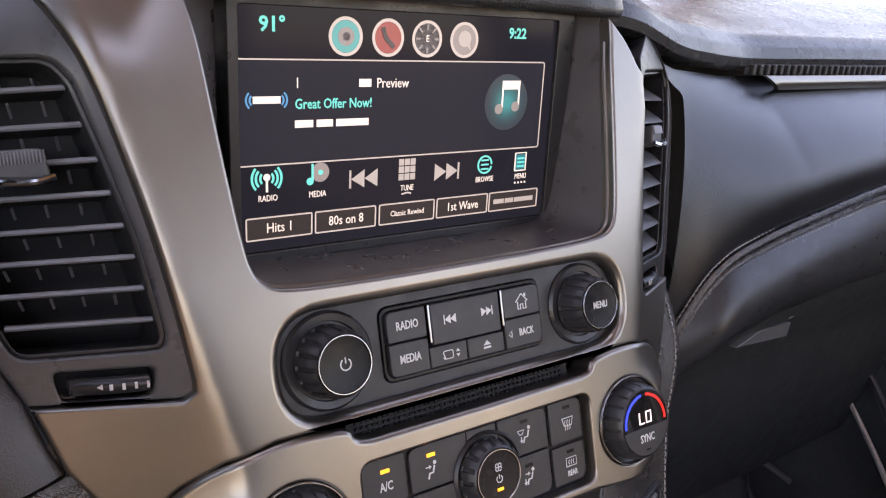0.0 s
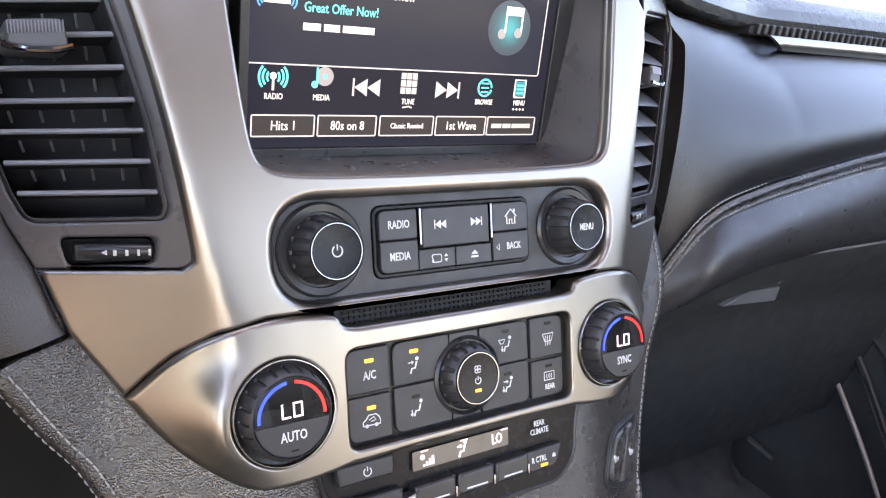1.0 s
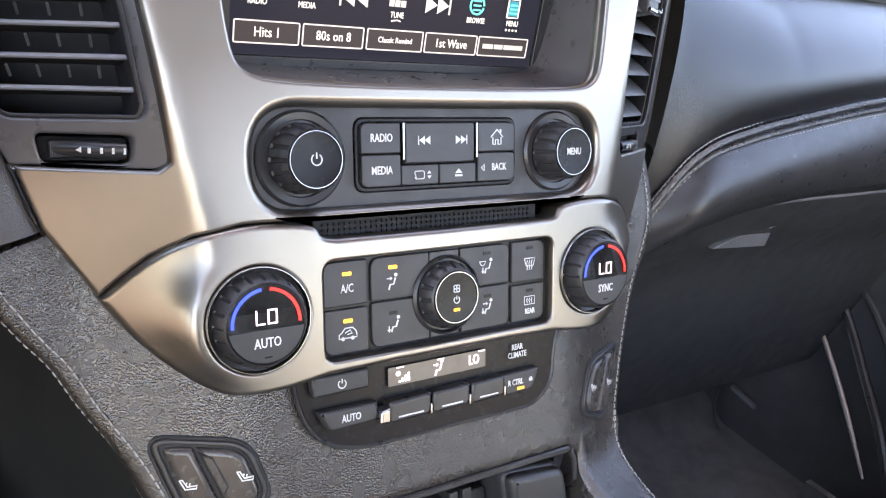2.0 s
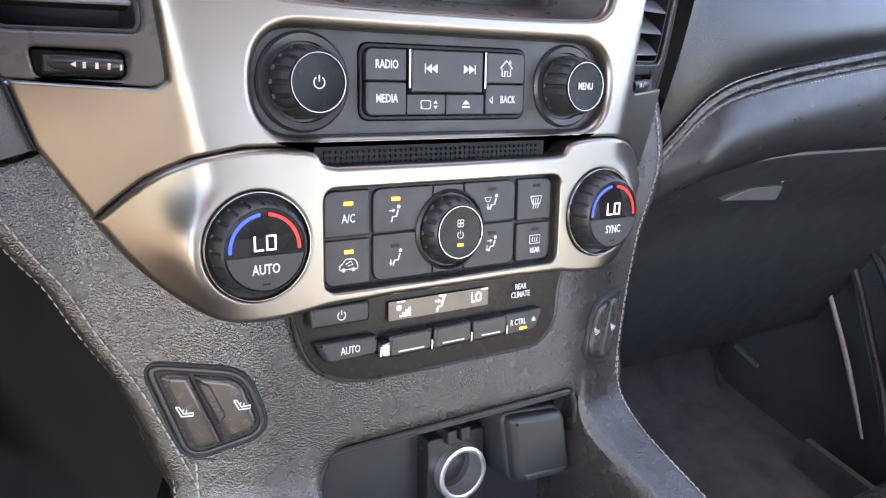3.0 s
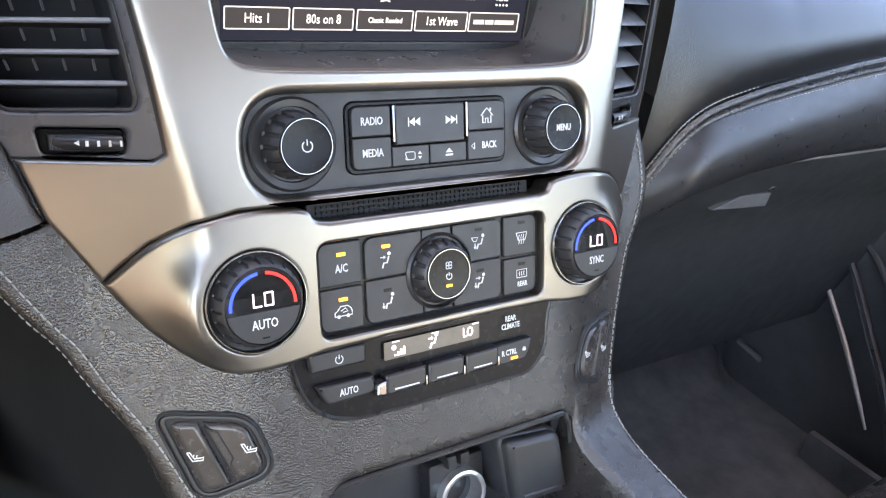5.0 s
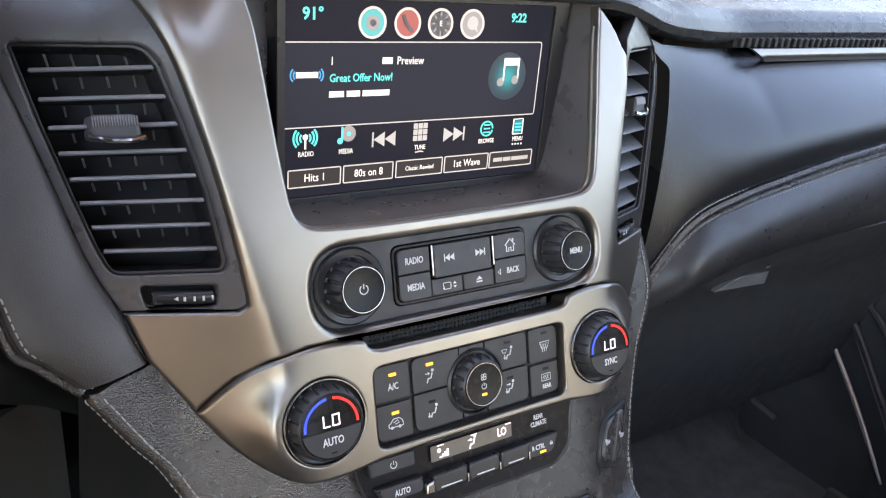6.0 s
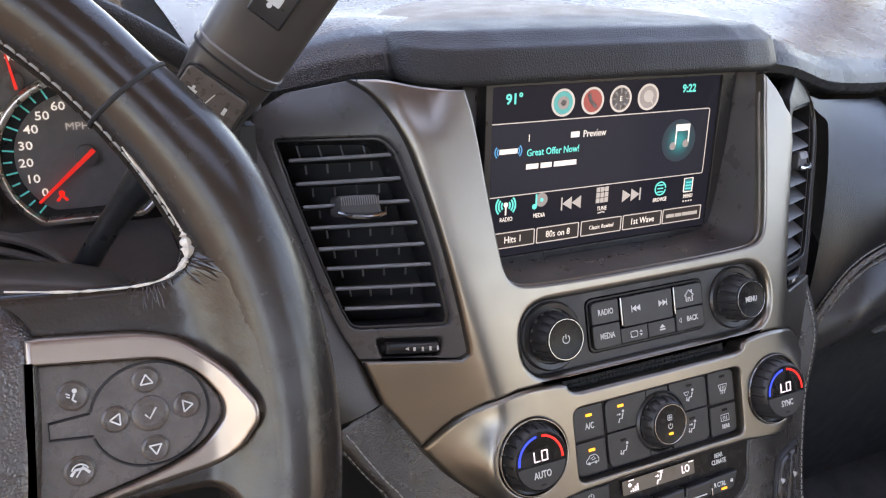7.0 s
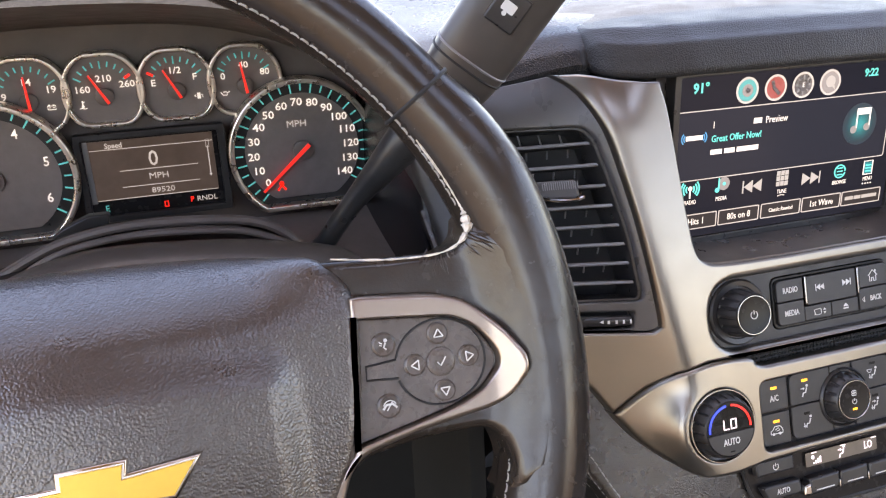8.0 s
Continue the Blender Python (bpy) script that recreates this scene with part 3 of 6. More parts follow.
part("rim", tube([glove_face(i / 40, 0) + Vector((0, -0.002, 0.001)) for i in range(41)], 0.0020, 8), BLADE, glove, "thin raised rim along the glovebox's top")
def on_glove(p):
    """The upright plane of the latch: x, height, distance towards the seat."""
    return Vector((p[0], 0.038 - p[2], p[1]))


latch = part("latch", plate(rounded([(0.441, 0.6565), (0.520, 0.6590), (0.520, 0.6640), (0.441, 0.6620)], 0.0012, 3), top=0.006, depth=0.012, r=0.0012, at=on_glove), BLADE, glove, "grey-black pull latch")
part("latch_plate", plate(rounded([(0.371, 0.6350), (0.451, 0.6300), (0.453, 0.6440), (0.407, 0.6455)], [0.0004, 0.0015, 0.0015, 0.003], 3), top=0.004, depth=0.006, r=0.0008, at=on_glove), GREYMETAL, latch, "bright grey plate beside the latch")
part("latch_arm", plate(rounded([(0.446, 0.6480), (0.457, 0.6500), (0.468, 0.6580), (0.456, 0.6580)], 0.0015, 3), top=0.005, depth=0.008, r=0.001, at=on_glove), GREYMETAL, latch, "short grey arm under the latch")
structure("footwell", sheet(lambda s, t: Vector((0.125 + 0.74 * s, -0.60 + 1.17 * t, 0.175 + 0.38 * ease((t - 0.70) / 0.28))), 6, 24), CARPET, "black carpeted passenger footwell", "footwell")

door = thing("passenger_door", (0.87, -0.3, 0.16), "black passenger door with a bright strip and a moulded pocket", "car door")
part("panel", sheet(lambda s, t: Vector((0.862 - 0.012 * math.sin(math.pi * t), -1.0 + 1.6 * s, 0.16 + 0.76 * t)), 30, 16, 0.05, (1, 0, 0)), DOORSKIN, door)
part("bright_strip", tube(curve([(0.838, 0.150, 0.435), (0.836, 0.123, 0.409), (0.832, 0.069, 0.351), (0.828, 0.030, 0.305), (0.824, -0.005, 0.262)], 6), [0.0012 + 0.0026 * math.sin(math.pi * (0.08 + 0.84 * k / 24)) for k in range(25)], 8), ALLOY, door, "bright metal strip")
part("moulding", tube(curve([(0.838, 0.140, 0.486), (0.836, 0.096, 0.443), (0.832, 0.047, 0.385), (0.828, 0.004, 0.333), (0.822, -0.05, 0.25)], 6), 0.006, 8), SMOOTH, door, "raised black moulding")
part("moulding", tube(curve([(0.842, 0.125, 0.505), (0.840, 0.081, 0.479), (0.836, 0.03, 0.43), (0.83, -0.02, 0.37)], 6), 0.005, 8), SMOOTH, door, "raised black moulding")
part("pocket", sheet(lambda s, t: Vector((0.80 - 0.01 * math.sin(math.pi * s), -0.45 + 0.50 * s, 0.17 + (0.08 - 0.03 * s) * t)), 16, 6, 0.012, (1, 0, 0)), CARPET, door, "moulded black door pocket")

part("pocket_edge", tube(curve([(0.838, 0.232, 0.404), (0.840, 0.240, 0.327), (0.842, 0.247, 0.247), (0.842, 0.241, 0.200), (0.840, 0.214, 0.172), (0.836, 0.168, 0.160)], 6), 0.0030, 8), BOXSKIN, door, "rounded edge of the moulded panel")
part("badge", plate(rounded([(0.228, 0.2465), (0.230, 0.2525), (0.183, 0.2455), (0.181, 0.2395)], 0.0012, 2), top=0.006, depth=0.008, r=0.001, at=lambda p: Vector((0.851 - p[2], p[0], p[1]))), GREYMETAL, door, "small grey bar-shaped badge")

seat = thing("passenger_seat", (0.46, -0.45, 0.16), "black leather passenger seat", "car seat")
part("cushion", block(0.20, 0.72, -0.78, -0.16, 0.34, 0.50, 0.05, 5), LEATHER, seat)
part("base", block(0.26, 0.66, -0.70, -0.22, 0.16, 0.34, 0.02), PLASTIC, seat)


# the same panels on the driver's side, cut short where the meters sit
def driver_side(s, t):
    f = 1 - t
    x0 = left_edge(min(f, 0.9))
    k = min(1.0, s / 0.7)
    x = x0 + (0.242 - x0) * k
    zs = seam_z(x0 + 0.10 * k)
    zs = zs - 0.012 * k
    top = 0.885
    z = zs + (top - zs) * f
    y = 0.018 + 0.052 * f ** 1.7 - 0.006 * math.sin(math.pi * f)
    if s > 0.7:
        q = (s - 0.7) / 0.3
        x, y = x + 0.012 * math.sin(q * math.pi / 2), y + 0.14 * (1 - math.cos(q * math.pi / 2))
    return Vector((-x, y, z))


part("driver_panel", sheet(driver_side, 40, 44), SMOOTH_PAD, dash, "black leather panel between vent and steering column")
# Panel and footwell take the shaded black; the passenger's side stays lighter.
part("lower_panel", sheet(lambda s, t: Vector((-below(s, t).x, below(s, t).y + 0.055, below(s, t).z)), 80, 30), KNEE, dash, "smooth black lower panel, darkened for the driver's side shade")
structure("driver_footwell", sheet(lambda s, t: Vector((-0.86 + 0.735 * s, 0.06 + 0.44 * t, 0.66 - 0.49 * t)), 6, 6), KNEE, "black carpeted driver's footwell, darkened for its shade", "footwell")


# ---- centre stack ----
def mirror(pts):
    return [(-p[0], p[1]) for p in pts][::-1]


# backing behind the whole stack
part("core", plate(mm([(-205, 100), (-186, -10), (-150, -60), (-118, -205), (118, -205), (150, -60), (186, -10), (205, 100)]), top=-0.062, depth=0.02, r=0.0, grid=0.02), DARK, dash, "dark body behind the stack")

trim = thing("centre_trim", face(0, -0.06, -0.01), "satin silver surround of the display and radio, worn slightly warm", "dashboard trim")
LEFT = [(-171, 119), (-162, 109.5), (-154, 94), (-148, 78), (-142, 55), (-136, 29), (-130, -4), (-126.3, -30), (-126, -36), (-130, -39.2), (-175, -36.6), (-167, -62), (-150, -89.5)]
left = mm([(-113.8, 107.2), (-124, 108), (-146, 113.5), (-158, 117)] + curve(LEFT[:9], 4)[:-1] + LEFT[8:])
bottom = mm([(-142.5, -81.5), (-133.2, -72.8), (-118.8, -64.9), (-100.4, -61.3), (-84, -61.3), (-70, -61.6)])
RECESS = mm(curve([(-111.1, 96), (-109.5, 84), (-106, 45), (-102.9, 17), (-100.5, 5), (-96.5, -0.5), (-88.5, -3.5), (-68, -4.8), (-34, -5.4)], 4))
right = [(p[0] - inset(p[1]), p[1]) for p in mirror(left) if p[1] < 0.080]
right = right + mm([(124.8, 84), (121.5, 90), (116.5, 97), (110.5, 103.5), (106.5, 107.2)])
RECESS_R = [(p[0] - 0.0052 * min(1.0, p[0] / 0.09), p[1]) for p in mirror(RECESS)]
outline = left + bottom + mirror(bottom) + right + RECESS_R[::-1] + RECESS[::-1]
recess = [(-0.1112, 0.1165)] + RECESS + RECESS_R + [(0.1072, 0.1165)]
radio_hole = rect(-0.0945, -0.0575, 0.0945, -0.0145, 0.0205, 10)
part("upper_surround", plate(outline, [radio_hole], top=0.004, depth=0.010, r=0.0018, hole_r=0.0045, hole_depth=0.012, steps=6, grid=0.004), SILVER, trim)

# the recess that holds the display: sides run back to the glass
rim_loop = shrink(ccw(recess), -0.0003)
bm = bmesh.new()
front = [bm.verts.new(face(p[0], p[1], -0.0035)) for p in rim_loop]
rear = []
for p in rim_loop:
    x = max(-0.094, min(0.0985, p[0] * 0.94))
    z = max(0.7880, min(0.908, face(p[0], p[1], 0, False).z - 0.004))
    rear.append(bm.verts.new(screen_at((x, z - 0.80, -0.004))))
for i in range(len(front)):
    j = (i + 1) % len(front)
    bm.faces.new((front[i], front[j], rear[j], rear[i]))
bmesh.ops.subdivide_edges(bm, edges=[e for e in bm.edges if (e.verts[0] in front) != (e.verts[1] in front)], cuts=3)
part("recess_wall", bm, RECESSED, trim, "black sloping wall of the display recess")
part("lip", tube([face(p[0], p[1], -0.0015) for p in RECESS + RECESS_R], 0.0012, 8), SILVER, trim, "thin bright lip round the recess")

# lower silver bezel with the temperature dials
EYE_L = [(-150, -90.5), (-133.5, -73.5), (-119, -65.6), (-100.5, -62), (-84, -62), (-70, -64), (-66, -68.5), (-60, -70)]
EYE_B = [(-66, -130), (-82, -132), (-97, -132.3), (-112, -129.5), (-126, -120), (-138.5, -107.5)]
eye = mm(curve(EYE_L, 5)[:-1] + [(-60, -70), (0, -70.4)])
eye_b = mm([(0, -129.2), (-34, -129.2)] + curve(EYE_B + [(-150, -90.5)], 5)[:-1])
eye_outline = eye + mirror(eye)[1:] + mirror(eye_b)[:-1] + eye_b[0:]
clean = []
for p in eye_outline:
    if not clean or (Vector(p) - Vector(clean[-1])).length > 0.0004:
        clean.append(p)


DIAL_L, DIAL_R = (-0.0955, -0.1006), (0.0922, -0.1005)


def on_eye(p):
    """The lower bezel: level round the dials, falling back in a cone towards its pointed ends."""
    u, v = p[0], p[1]
    c = DIAL_L if u < 0 else DIAL_R
    d = math.hypot(u - c[0], (v - c[1]) * 1.1)
    x = min(1.0, max(0.0, (d - 0.0252) / 0.029)) ** 2
    t = 1.10 * x / (x + 0.10)
    return face(u, v, p[2] + 0.0012 + fall(u, v) * t, False)


clim = thing("climate_control", face(0, -0.12, -0.006), "climate controls with two dials in a satin silver bezel", "climate control")
bezel = clim
climate_hole = rect(-0.0665, -0.1245, 0.0640, -0.0795, 0.006, 5)
part("silver_surround", plate(clean, [climate_hole, ring(*DIAL_L, 0.0226, 56), ring(*DIAL_R, 0.0232, 56)], top=0.004, depth=0.014, r=0.0026, hole_r=0.0013, hole_depth=0.010, steps=6, grid=0.0025, at=on_eye), SILVER, bezel)
part("slot", plate(rect(-0.066, -0.0715, 0.060, -0.0625, 0.001, 2), top=-0.0050, depth=0.004, r=0.0), DARK, bezel, "dark disc slot between the bezels")
mesh_bits = []
for i in range(44):
    for j in range(3):
        mesh_bits.append(block(-0.062 + i * 0.0027, -0.0606 + i * 0.0027, -0.0705 + j * 0.0024, -0.0693 + j * 0.0024, -0.0052, -0.0040, at=flat_face))
part("slot_mesh", merge(*mesh_bits), KNEE, bezel, "fine black mesh in the slot", kind="stuff")


def rim_ring(cu, cv, r0, r1, h0, h1, mat, parent, name, label="", n=56, at=flat_face):
    """A round band between two radii with a rounded top."""
    prof = [(r0, h0), (r0, h1 - 0.0003), (r0 + (r1 - r0) * 0.3, h1), (r0 + (r1 - r0) * 0.7, h1), (r1, h1 - 0.0004), (r1, h0)]
    bm = turned(prof, n, cu, cv, at)
    bmesh.ops.delete(bm, geom=[f for f in bm.faces if len(f.verts) > 4], context="FACES_ONLY")
    return part(name, bm, mat, parent, label)


def knob(name, label, cu, cv, base_r, grip_r, face_r, top_h, ribs, at_base, parent):
    """A ribbed knob on a round seat; returns the part and the height of its face."""
    h = at_base
    prof = [(grip_r, h), (grip_r, h + 0.0006), (grip_r - 0.0001, h + 0.001), (grip_r - 0.0007, top_h * 0.5 + h * 0.5), (grip_r - 0.0014, top_h - 0.0026), (grip_r - 0.0026, top_h - 0.0010), (face_r + 0.0011, top_h - 0.0003), (face_r + 0.0008, top_h - 0.0008)]
    k = part(name, turned(prof, 240, cu, cv, ridges=ribs, ridge=0.0009, ridge_rows=(2, 3, 4), groove=0.14), BUTTON, parent, label)
    part("seat", turned([(base_r, at_base - 0.004), (base_r, at_base), (base_r - 0.0012, at_base + 0.0012), (grip_r + 0.0014, at_base + 0.0008), (grip_r + 0.0010, at_base - 0.001)], 56, cu, cv), SMOOTH, k, "round black seat")
    rim_ring(cu, cv, face_r, face_r + 0.0007, top_h - 0.001, top_h + 0.0003, KNOBRING, k, "bright_ring", "thin chrome ring")
    return k, top_h


# radio panel
def on_radio(p):
    """The block of radio buttons, set slightly towards the passenger."""
    return face(p[0] + 0.0022, p[1], p[2], False)


radio = thing("radio_panel", face(0, -0.056, -0.006), "matte black radio control panel with white legends", "radio")
part("fascia", plate(rect(-0.0948, -0.0578, 0.0948, -0.0142, 0.0208, 10), [rect(-0.0463, -0.0518, 0.0442, -0.0190, 0.005)], top=-0.0030, depth=0.008, r=0.0008, hole_r=0.0006), PLASTIC, radio)
part("button_frame", plate(rect(-0.0483, -0.0516, 0.0418, -0.0192, 0.005), [rect(-0.0465, -0.0498, 0.0400, -0.0210, 0.004)], top=-0.0022, depth=0.006, r=0.0005, at=on_radio), GLOSS, radio, "gloss black frame round the buttons")
part("well", plate(rect(-0.0470, -0.0503, 0.0405, -0.0205, 0.004), top=-0.0052, depth=0.003, r=0.0, at=on_radio), DARK, radio)


def button(name, pts, parent, top=0.0, r=0.0007, mat=BUTTON, label="", at=flat_face):
    return part(name, plate(pts, top=top, depth=0.0045, r=r, steps=3, at=at), mat, parent, label)


b_radio = button("button", rounded([(-0.0463, -0.0348), (-0.0262, -0.0348), (-0.0262, -0.0212), (-0.0463, -0.0212)], [0.0003, 0.0003, 0.0003, 0.0035]), radio, at=on_radio)
b_media = button("button", rounded([(-0.0463, -0.0496), (-0.0262, -0.0496), (-0.0262, -0.0353), (-0.0463, -0.0353)], [0.0035, 0.0003, 0.0003, 0.0003]), radio, at=on_radio)
b_seek = button("seek_rocker", rect(-0.0238, -0.0396, 0.0148, -0.0212, 0.0004, 2), radio, top=0.0004, at=on_radio)
b_view = button("button", rect(-0.0256, -0.0496, -0.0052, -0.0402, 0.0004, 2), radio, top=-0.0006, at=on_radio)
b_eject = button("button", rect(-0.0047, -0.0496, 0.0165, -0.0402, 0.0004, 2), radio, top=-0.0006, at=on_radio)
b_home = button("button", rounded([(0.0172, -0.0352), (0.0398, -0.0352), (0.0398, -0.0212), (0.0172, -0.0212)], [0.0003, 0.0003, 0.0035, 0.0003]), radio, at=on_radio)
b_back = button("button", rounded([(0.0172, -0.0496), (0.0398, -0.0496), (0.0398, -0.0357), (0.0172, -0.0357)], [0.0003, 0.0035, 0.0003, 0.0003]), radio, at=on_radio)
for u in (-0.0250, 0.0160):
    part("bright_bar", plate(rect(u - 0.0006, -0.0380, u + 0.0006, -0.0210, 0.0004, 2), top=0.0010, depth=0.004, r=0.0004, at=on_radio), KNOBRING, radio, "chrome bar beside the rocker")


def legend(text, size, u, v, w, parent, mat=PRINT, at=flat_face, wide=0.72, name="legend", bold=0.00008, **k):
    return part(name, letters(text, size, u, v, w, at, wide, bold=bold, **k), mat, parent, smooth=False)


def mark(bm, parent, mat=PRINT, name="symbol"):
    return part(name, bm, mat, parent, smooth=False)


def power_mark(u, v, r, w, parent, mat=PRINT, at=flat_face, wid=0.0005):
    mark(merge(stroke(ring(u, v, r, 24, 125, 415), wid, w, at), stroke([(u, v + r * 0.15), (u, v + r * 1.25)], wid, w, at)), parent, mat)


def tri(u, v, dx, h, w, at=flat_face):
    return flat([(u, v - h), (u + dx, v), (u, v + h)], w, at)


legend("RADIO", 0.0036, -0.0362, -0.0280, 0.00022, b_radio, at=on_radio)
legend("MEDIA", 0.0036, -0.0362, -0.0424, 0.00022, b_media, at=on_radio)
legend("BACK", 0.0034, 0.0298, -0.0428, 0.00022, b_back, at=on_radio)
mark(merge(stroke([(0.0208, -0.0444), (0.0190, -0.0428), (0.0208, -0.0412), (0.0208, -0.0444)], 0.0004, 0.00022, on_radio)), b_back)
mark(merge(tri(-0.0136, -0.0292, -0.0030, 0.0020, 0.00062, on_radio), tri(-0.0106, -0.0292, -0.0030, 0.0020, 0.00062, on_radio), flat(rect(-0.0172, -0.0313, -0.0167, -0.0271), 0.00062, on_radio)), b_seek)
mark(merge(tri(0.0038, -0.0292, 0.0030, 0.0020, 0.00062, on_radio), tri(0.0068, -0.0292, 0.0030, 0.0020, 0.00062, on_radio), flat(rect(0.0099, -0.0313, 0.0104, -0.0271), 0.00062, on_radio)), b_seek)
mark(merge(stroke(rounded([(-0.0186, -0.0468), (-0.0134, -0.0468), (-0.0134, -0.0432), (-0.0186, -0.0432)], 0.001) + [(-0.0176, -0.0468)], 0.0004, -0.00038, on_radio), flat([(-0.0118, -0.0445), (-0.0096, -0.0445), (-0.0107, -0.0431)], -0.00038, on_radio), flat([(-0.0118, -0.0455), (-0.0107, -0.0469), (-0.0096, -0.0455)], -0.00038, on_radio)), b_view)
mark(merge(flat([(0.0040, -0.0449), (0.0082, -0.0449), (0.0061, -0.0428)], -0.00038, on_radio), flat(rect(0.0040, -0.0465, 0.0082, -0.0456), -0.00038, on_radio)), b_eject)
mark(merge(stroke([(0.0250, -0.0283), (0.0286, -0.0246), (0.0322, -0.0283)], 0.0006, 0.00022, on_radio), stroke([(0.0261, -0.0283), (0.0261, -0.0318), (0.0277, -0.0318), (0.0277, -0.0296), (0.0293, -0.0296), (0.0293, -0.0318), (0.0311, -0.0318), (0.0311, -0.0283)], 0.0006, 0.00022, on_radio), flat(rect(0.0303, -0.0262, 0.0313, -0.0246), 0.00022, on_radio)), b_home)

pk, ph = knob("power_knob", "ribbed black power knob with a chrome ring", -0.0715, -0.0360, 0.0205, 0.0150, 0.0112, 0.0125, 16, -0.0022, radio)
part("cap", turned([(0.0111, ph - 0.001), (0.0110, ph - 0.0002), (0.0080, ph - 0.0005), (0.0, ph - 0.0006)], 48, -0.0715, -0.0360), GLOSS, pk)
power_mark(-0.0712, -0.0360, 0.0023, ph - 0.00020, pk)
mk, mh = knob("menu_knob", "ribbed black menu knob with a chrome ring", 0.0705, -0.0360, 0.0205, 0.0150, 0.0112, 0.0125, 16, -0.0022, radio)
part("cap", turned([(0.0111, mh - 0.001), (0.0110, mh - 0.0002), (0.0080, mh - 0.0005), (0.0, mh - 0.0006)], 48, 0.0705, -0.0360), GLOSS, mk)
legend("MENU", 0.0034, 0.0705, -0.0360, mh - 0.00010, mk)

# climate panel
part("fascia", plate(rect(-0.0672, -0.1252, 0.0648, -0.0788, 0.006), top=-0.0016, depth=0.006, r=0.0006), GLOSS, clim)
FAN = (0.0002, -0.1027)
CB = {}
for key, pts, rr in (("ac", [(-0.0645, -0.1013), (-0.0425, -0.1013), (-0.0425, -0.0810), (-0.0645, -0.0810)], [0.0004, 0.0004, 0.0004, 0.004]),
                     ("recirc", [(-0.0645, -0.1230), (-0.0425, -0.1230), (-0.0425, -0.1026), (-0.0645, -0.1026)], [0.004, 0.0004, 0.0004, 0.0004]),
                     ("defrost", [(0.0405, -0.1022), (0.0622, -0.1022), (0.0622, -0.0810), (0.0405, -0.0810)], [0.0004, 0.0004, 0.004, 0.0004]),
                     ("rear", [(0.0405, -0.1230), (0.0622, -0.1230), (0.0622, -0.1035), (0.0405, -0.1035)], [0.0004, 0.004, 0.0004, 0.0004]),
                     ("m1", [(-0.0408, -0.1012), (-0.0095, -0.1012), (-0.0095, -0.0810), (-0.0408, -0.0810)], [0.0004, 0.0004, 0.0004, 0.003]),
                     ("m2", [(-0.0408, -0.1230), (-0.0095, -0.1230), (-0.0095, -0.1017), (-0.0408, -0.1017)], [0.003, 0.0004, 0.0004, 0.0004]),
                     ("m3", [(0.0085, -0.1012), (0.0388, -0.1012), (0.0388, -0.0810), (0.0085, -0.0810)], [0.0004, 0.0004, 0.003, 0.0004]),
                     ("m4", [(0.0085, -0.1230), (0.0388, -0.1230), (0.0388, -0.1017), (0.0085, -0.1017)], [0.0004, 0.003, 0.0004, 0.0004])):
    CB[key] = button("button", rounded(shrink(pts, 0.0001), [0.0010 if q < 0.001 else 0.0050 for q in rr]), clim)
button("filler", rect(-0.0090, -0.0878, 0.0080, -0.0812, 0.0004, 2), clim, top=-0.0004)
button("filler", rect(-0.0090, -0.1230, 0.0080, -0.1150, 0.0004, 2), clim, top=-0.0004)
legend("A/C", 0.0038, -0.0530, -0.0935, 0.0002, CB["ac"])
legend("REAR", 0.0027, 0.0525, -0.1180, 0.0002, CB["rear"])


def lamp(u, v, parent, lit=True, wide=0.0044):
    part("indicator", flat(rect(u - wide / 2, v - 0.0008, u + wide / 2, v + 0.0008, 0.0003, 2), 0.00035), AMBER if lit else GLOSS, parent, "lit amber lamp" if lit else "dark indicator")


lamp(-0.0530, -0.0868, CB["ac"])
lamp(-0.0530, -0.1080, CB["recirc"])
lamp(-0.0295, -0.0862, CB["m1"])
lamp(-0.0295, -0.1075, CB["m2"], False)
lamp(0.0245, -0.0850, CB["m3"], False)
lamp(0.0250, -0.1065, CB["m4"], False)
lamp(0.0522, -0.0848, CB["defrost"], False)
lamp(0.0522, -0.1070, CB["rear"], False)


def sitter(u, v, k, w, parent, mat=PRINT, at=flat_face, arrow=True, feet=False):
    """The small seated figure of an air-flow symbol, drawn as strokes."""
    bits = [flat(ring(u + 0.0016 * k, v + 0.0031 * k, 0.0009 * k, 12), w, at), stroke([(u + 0.0014 * k, v + 0.0018 * k), (u + 0.0004 * k, v - 0.0012 * k), (u - 0.0014 * k, v - 0.0012 * k), (u - 0.0022 * k, v - 0.0036 * k)], 0.0008 * k, w, at)]
    if arrow:
        bits.append(stroke([(u - 0.0032 * k, v + 0.0016 * k), (u - 0.0012 * k, v + 0.0016 * k)], 0.0005 * k, w, at))
        bits.append(tri(u - 0.0014 * k, v + 0.0016 * k, 0.0012 * k, 0.0009 * k, w, at))
    if feet:
        bits.append(stroke([(u - 0.0034 * k, v - 0.0006 * k), (u - 0.0034 * k, v - 0.0024 * k)], 0.0005 * k, w, at))
        bits.append(flat([(u - 0.0044 * k, v - 0.0022 * k), (u - 0.0034 * k, v - 0.0036 * k), (u - 0.0024 * k, v - 0.0022 * k)], w, at))
    return mark(merge(*bits), parent, mat)


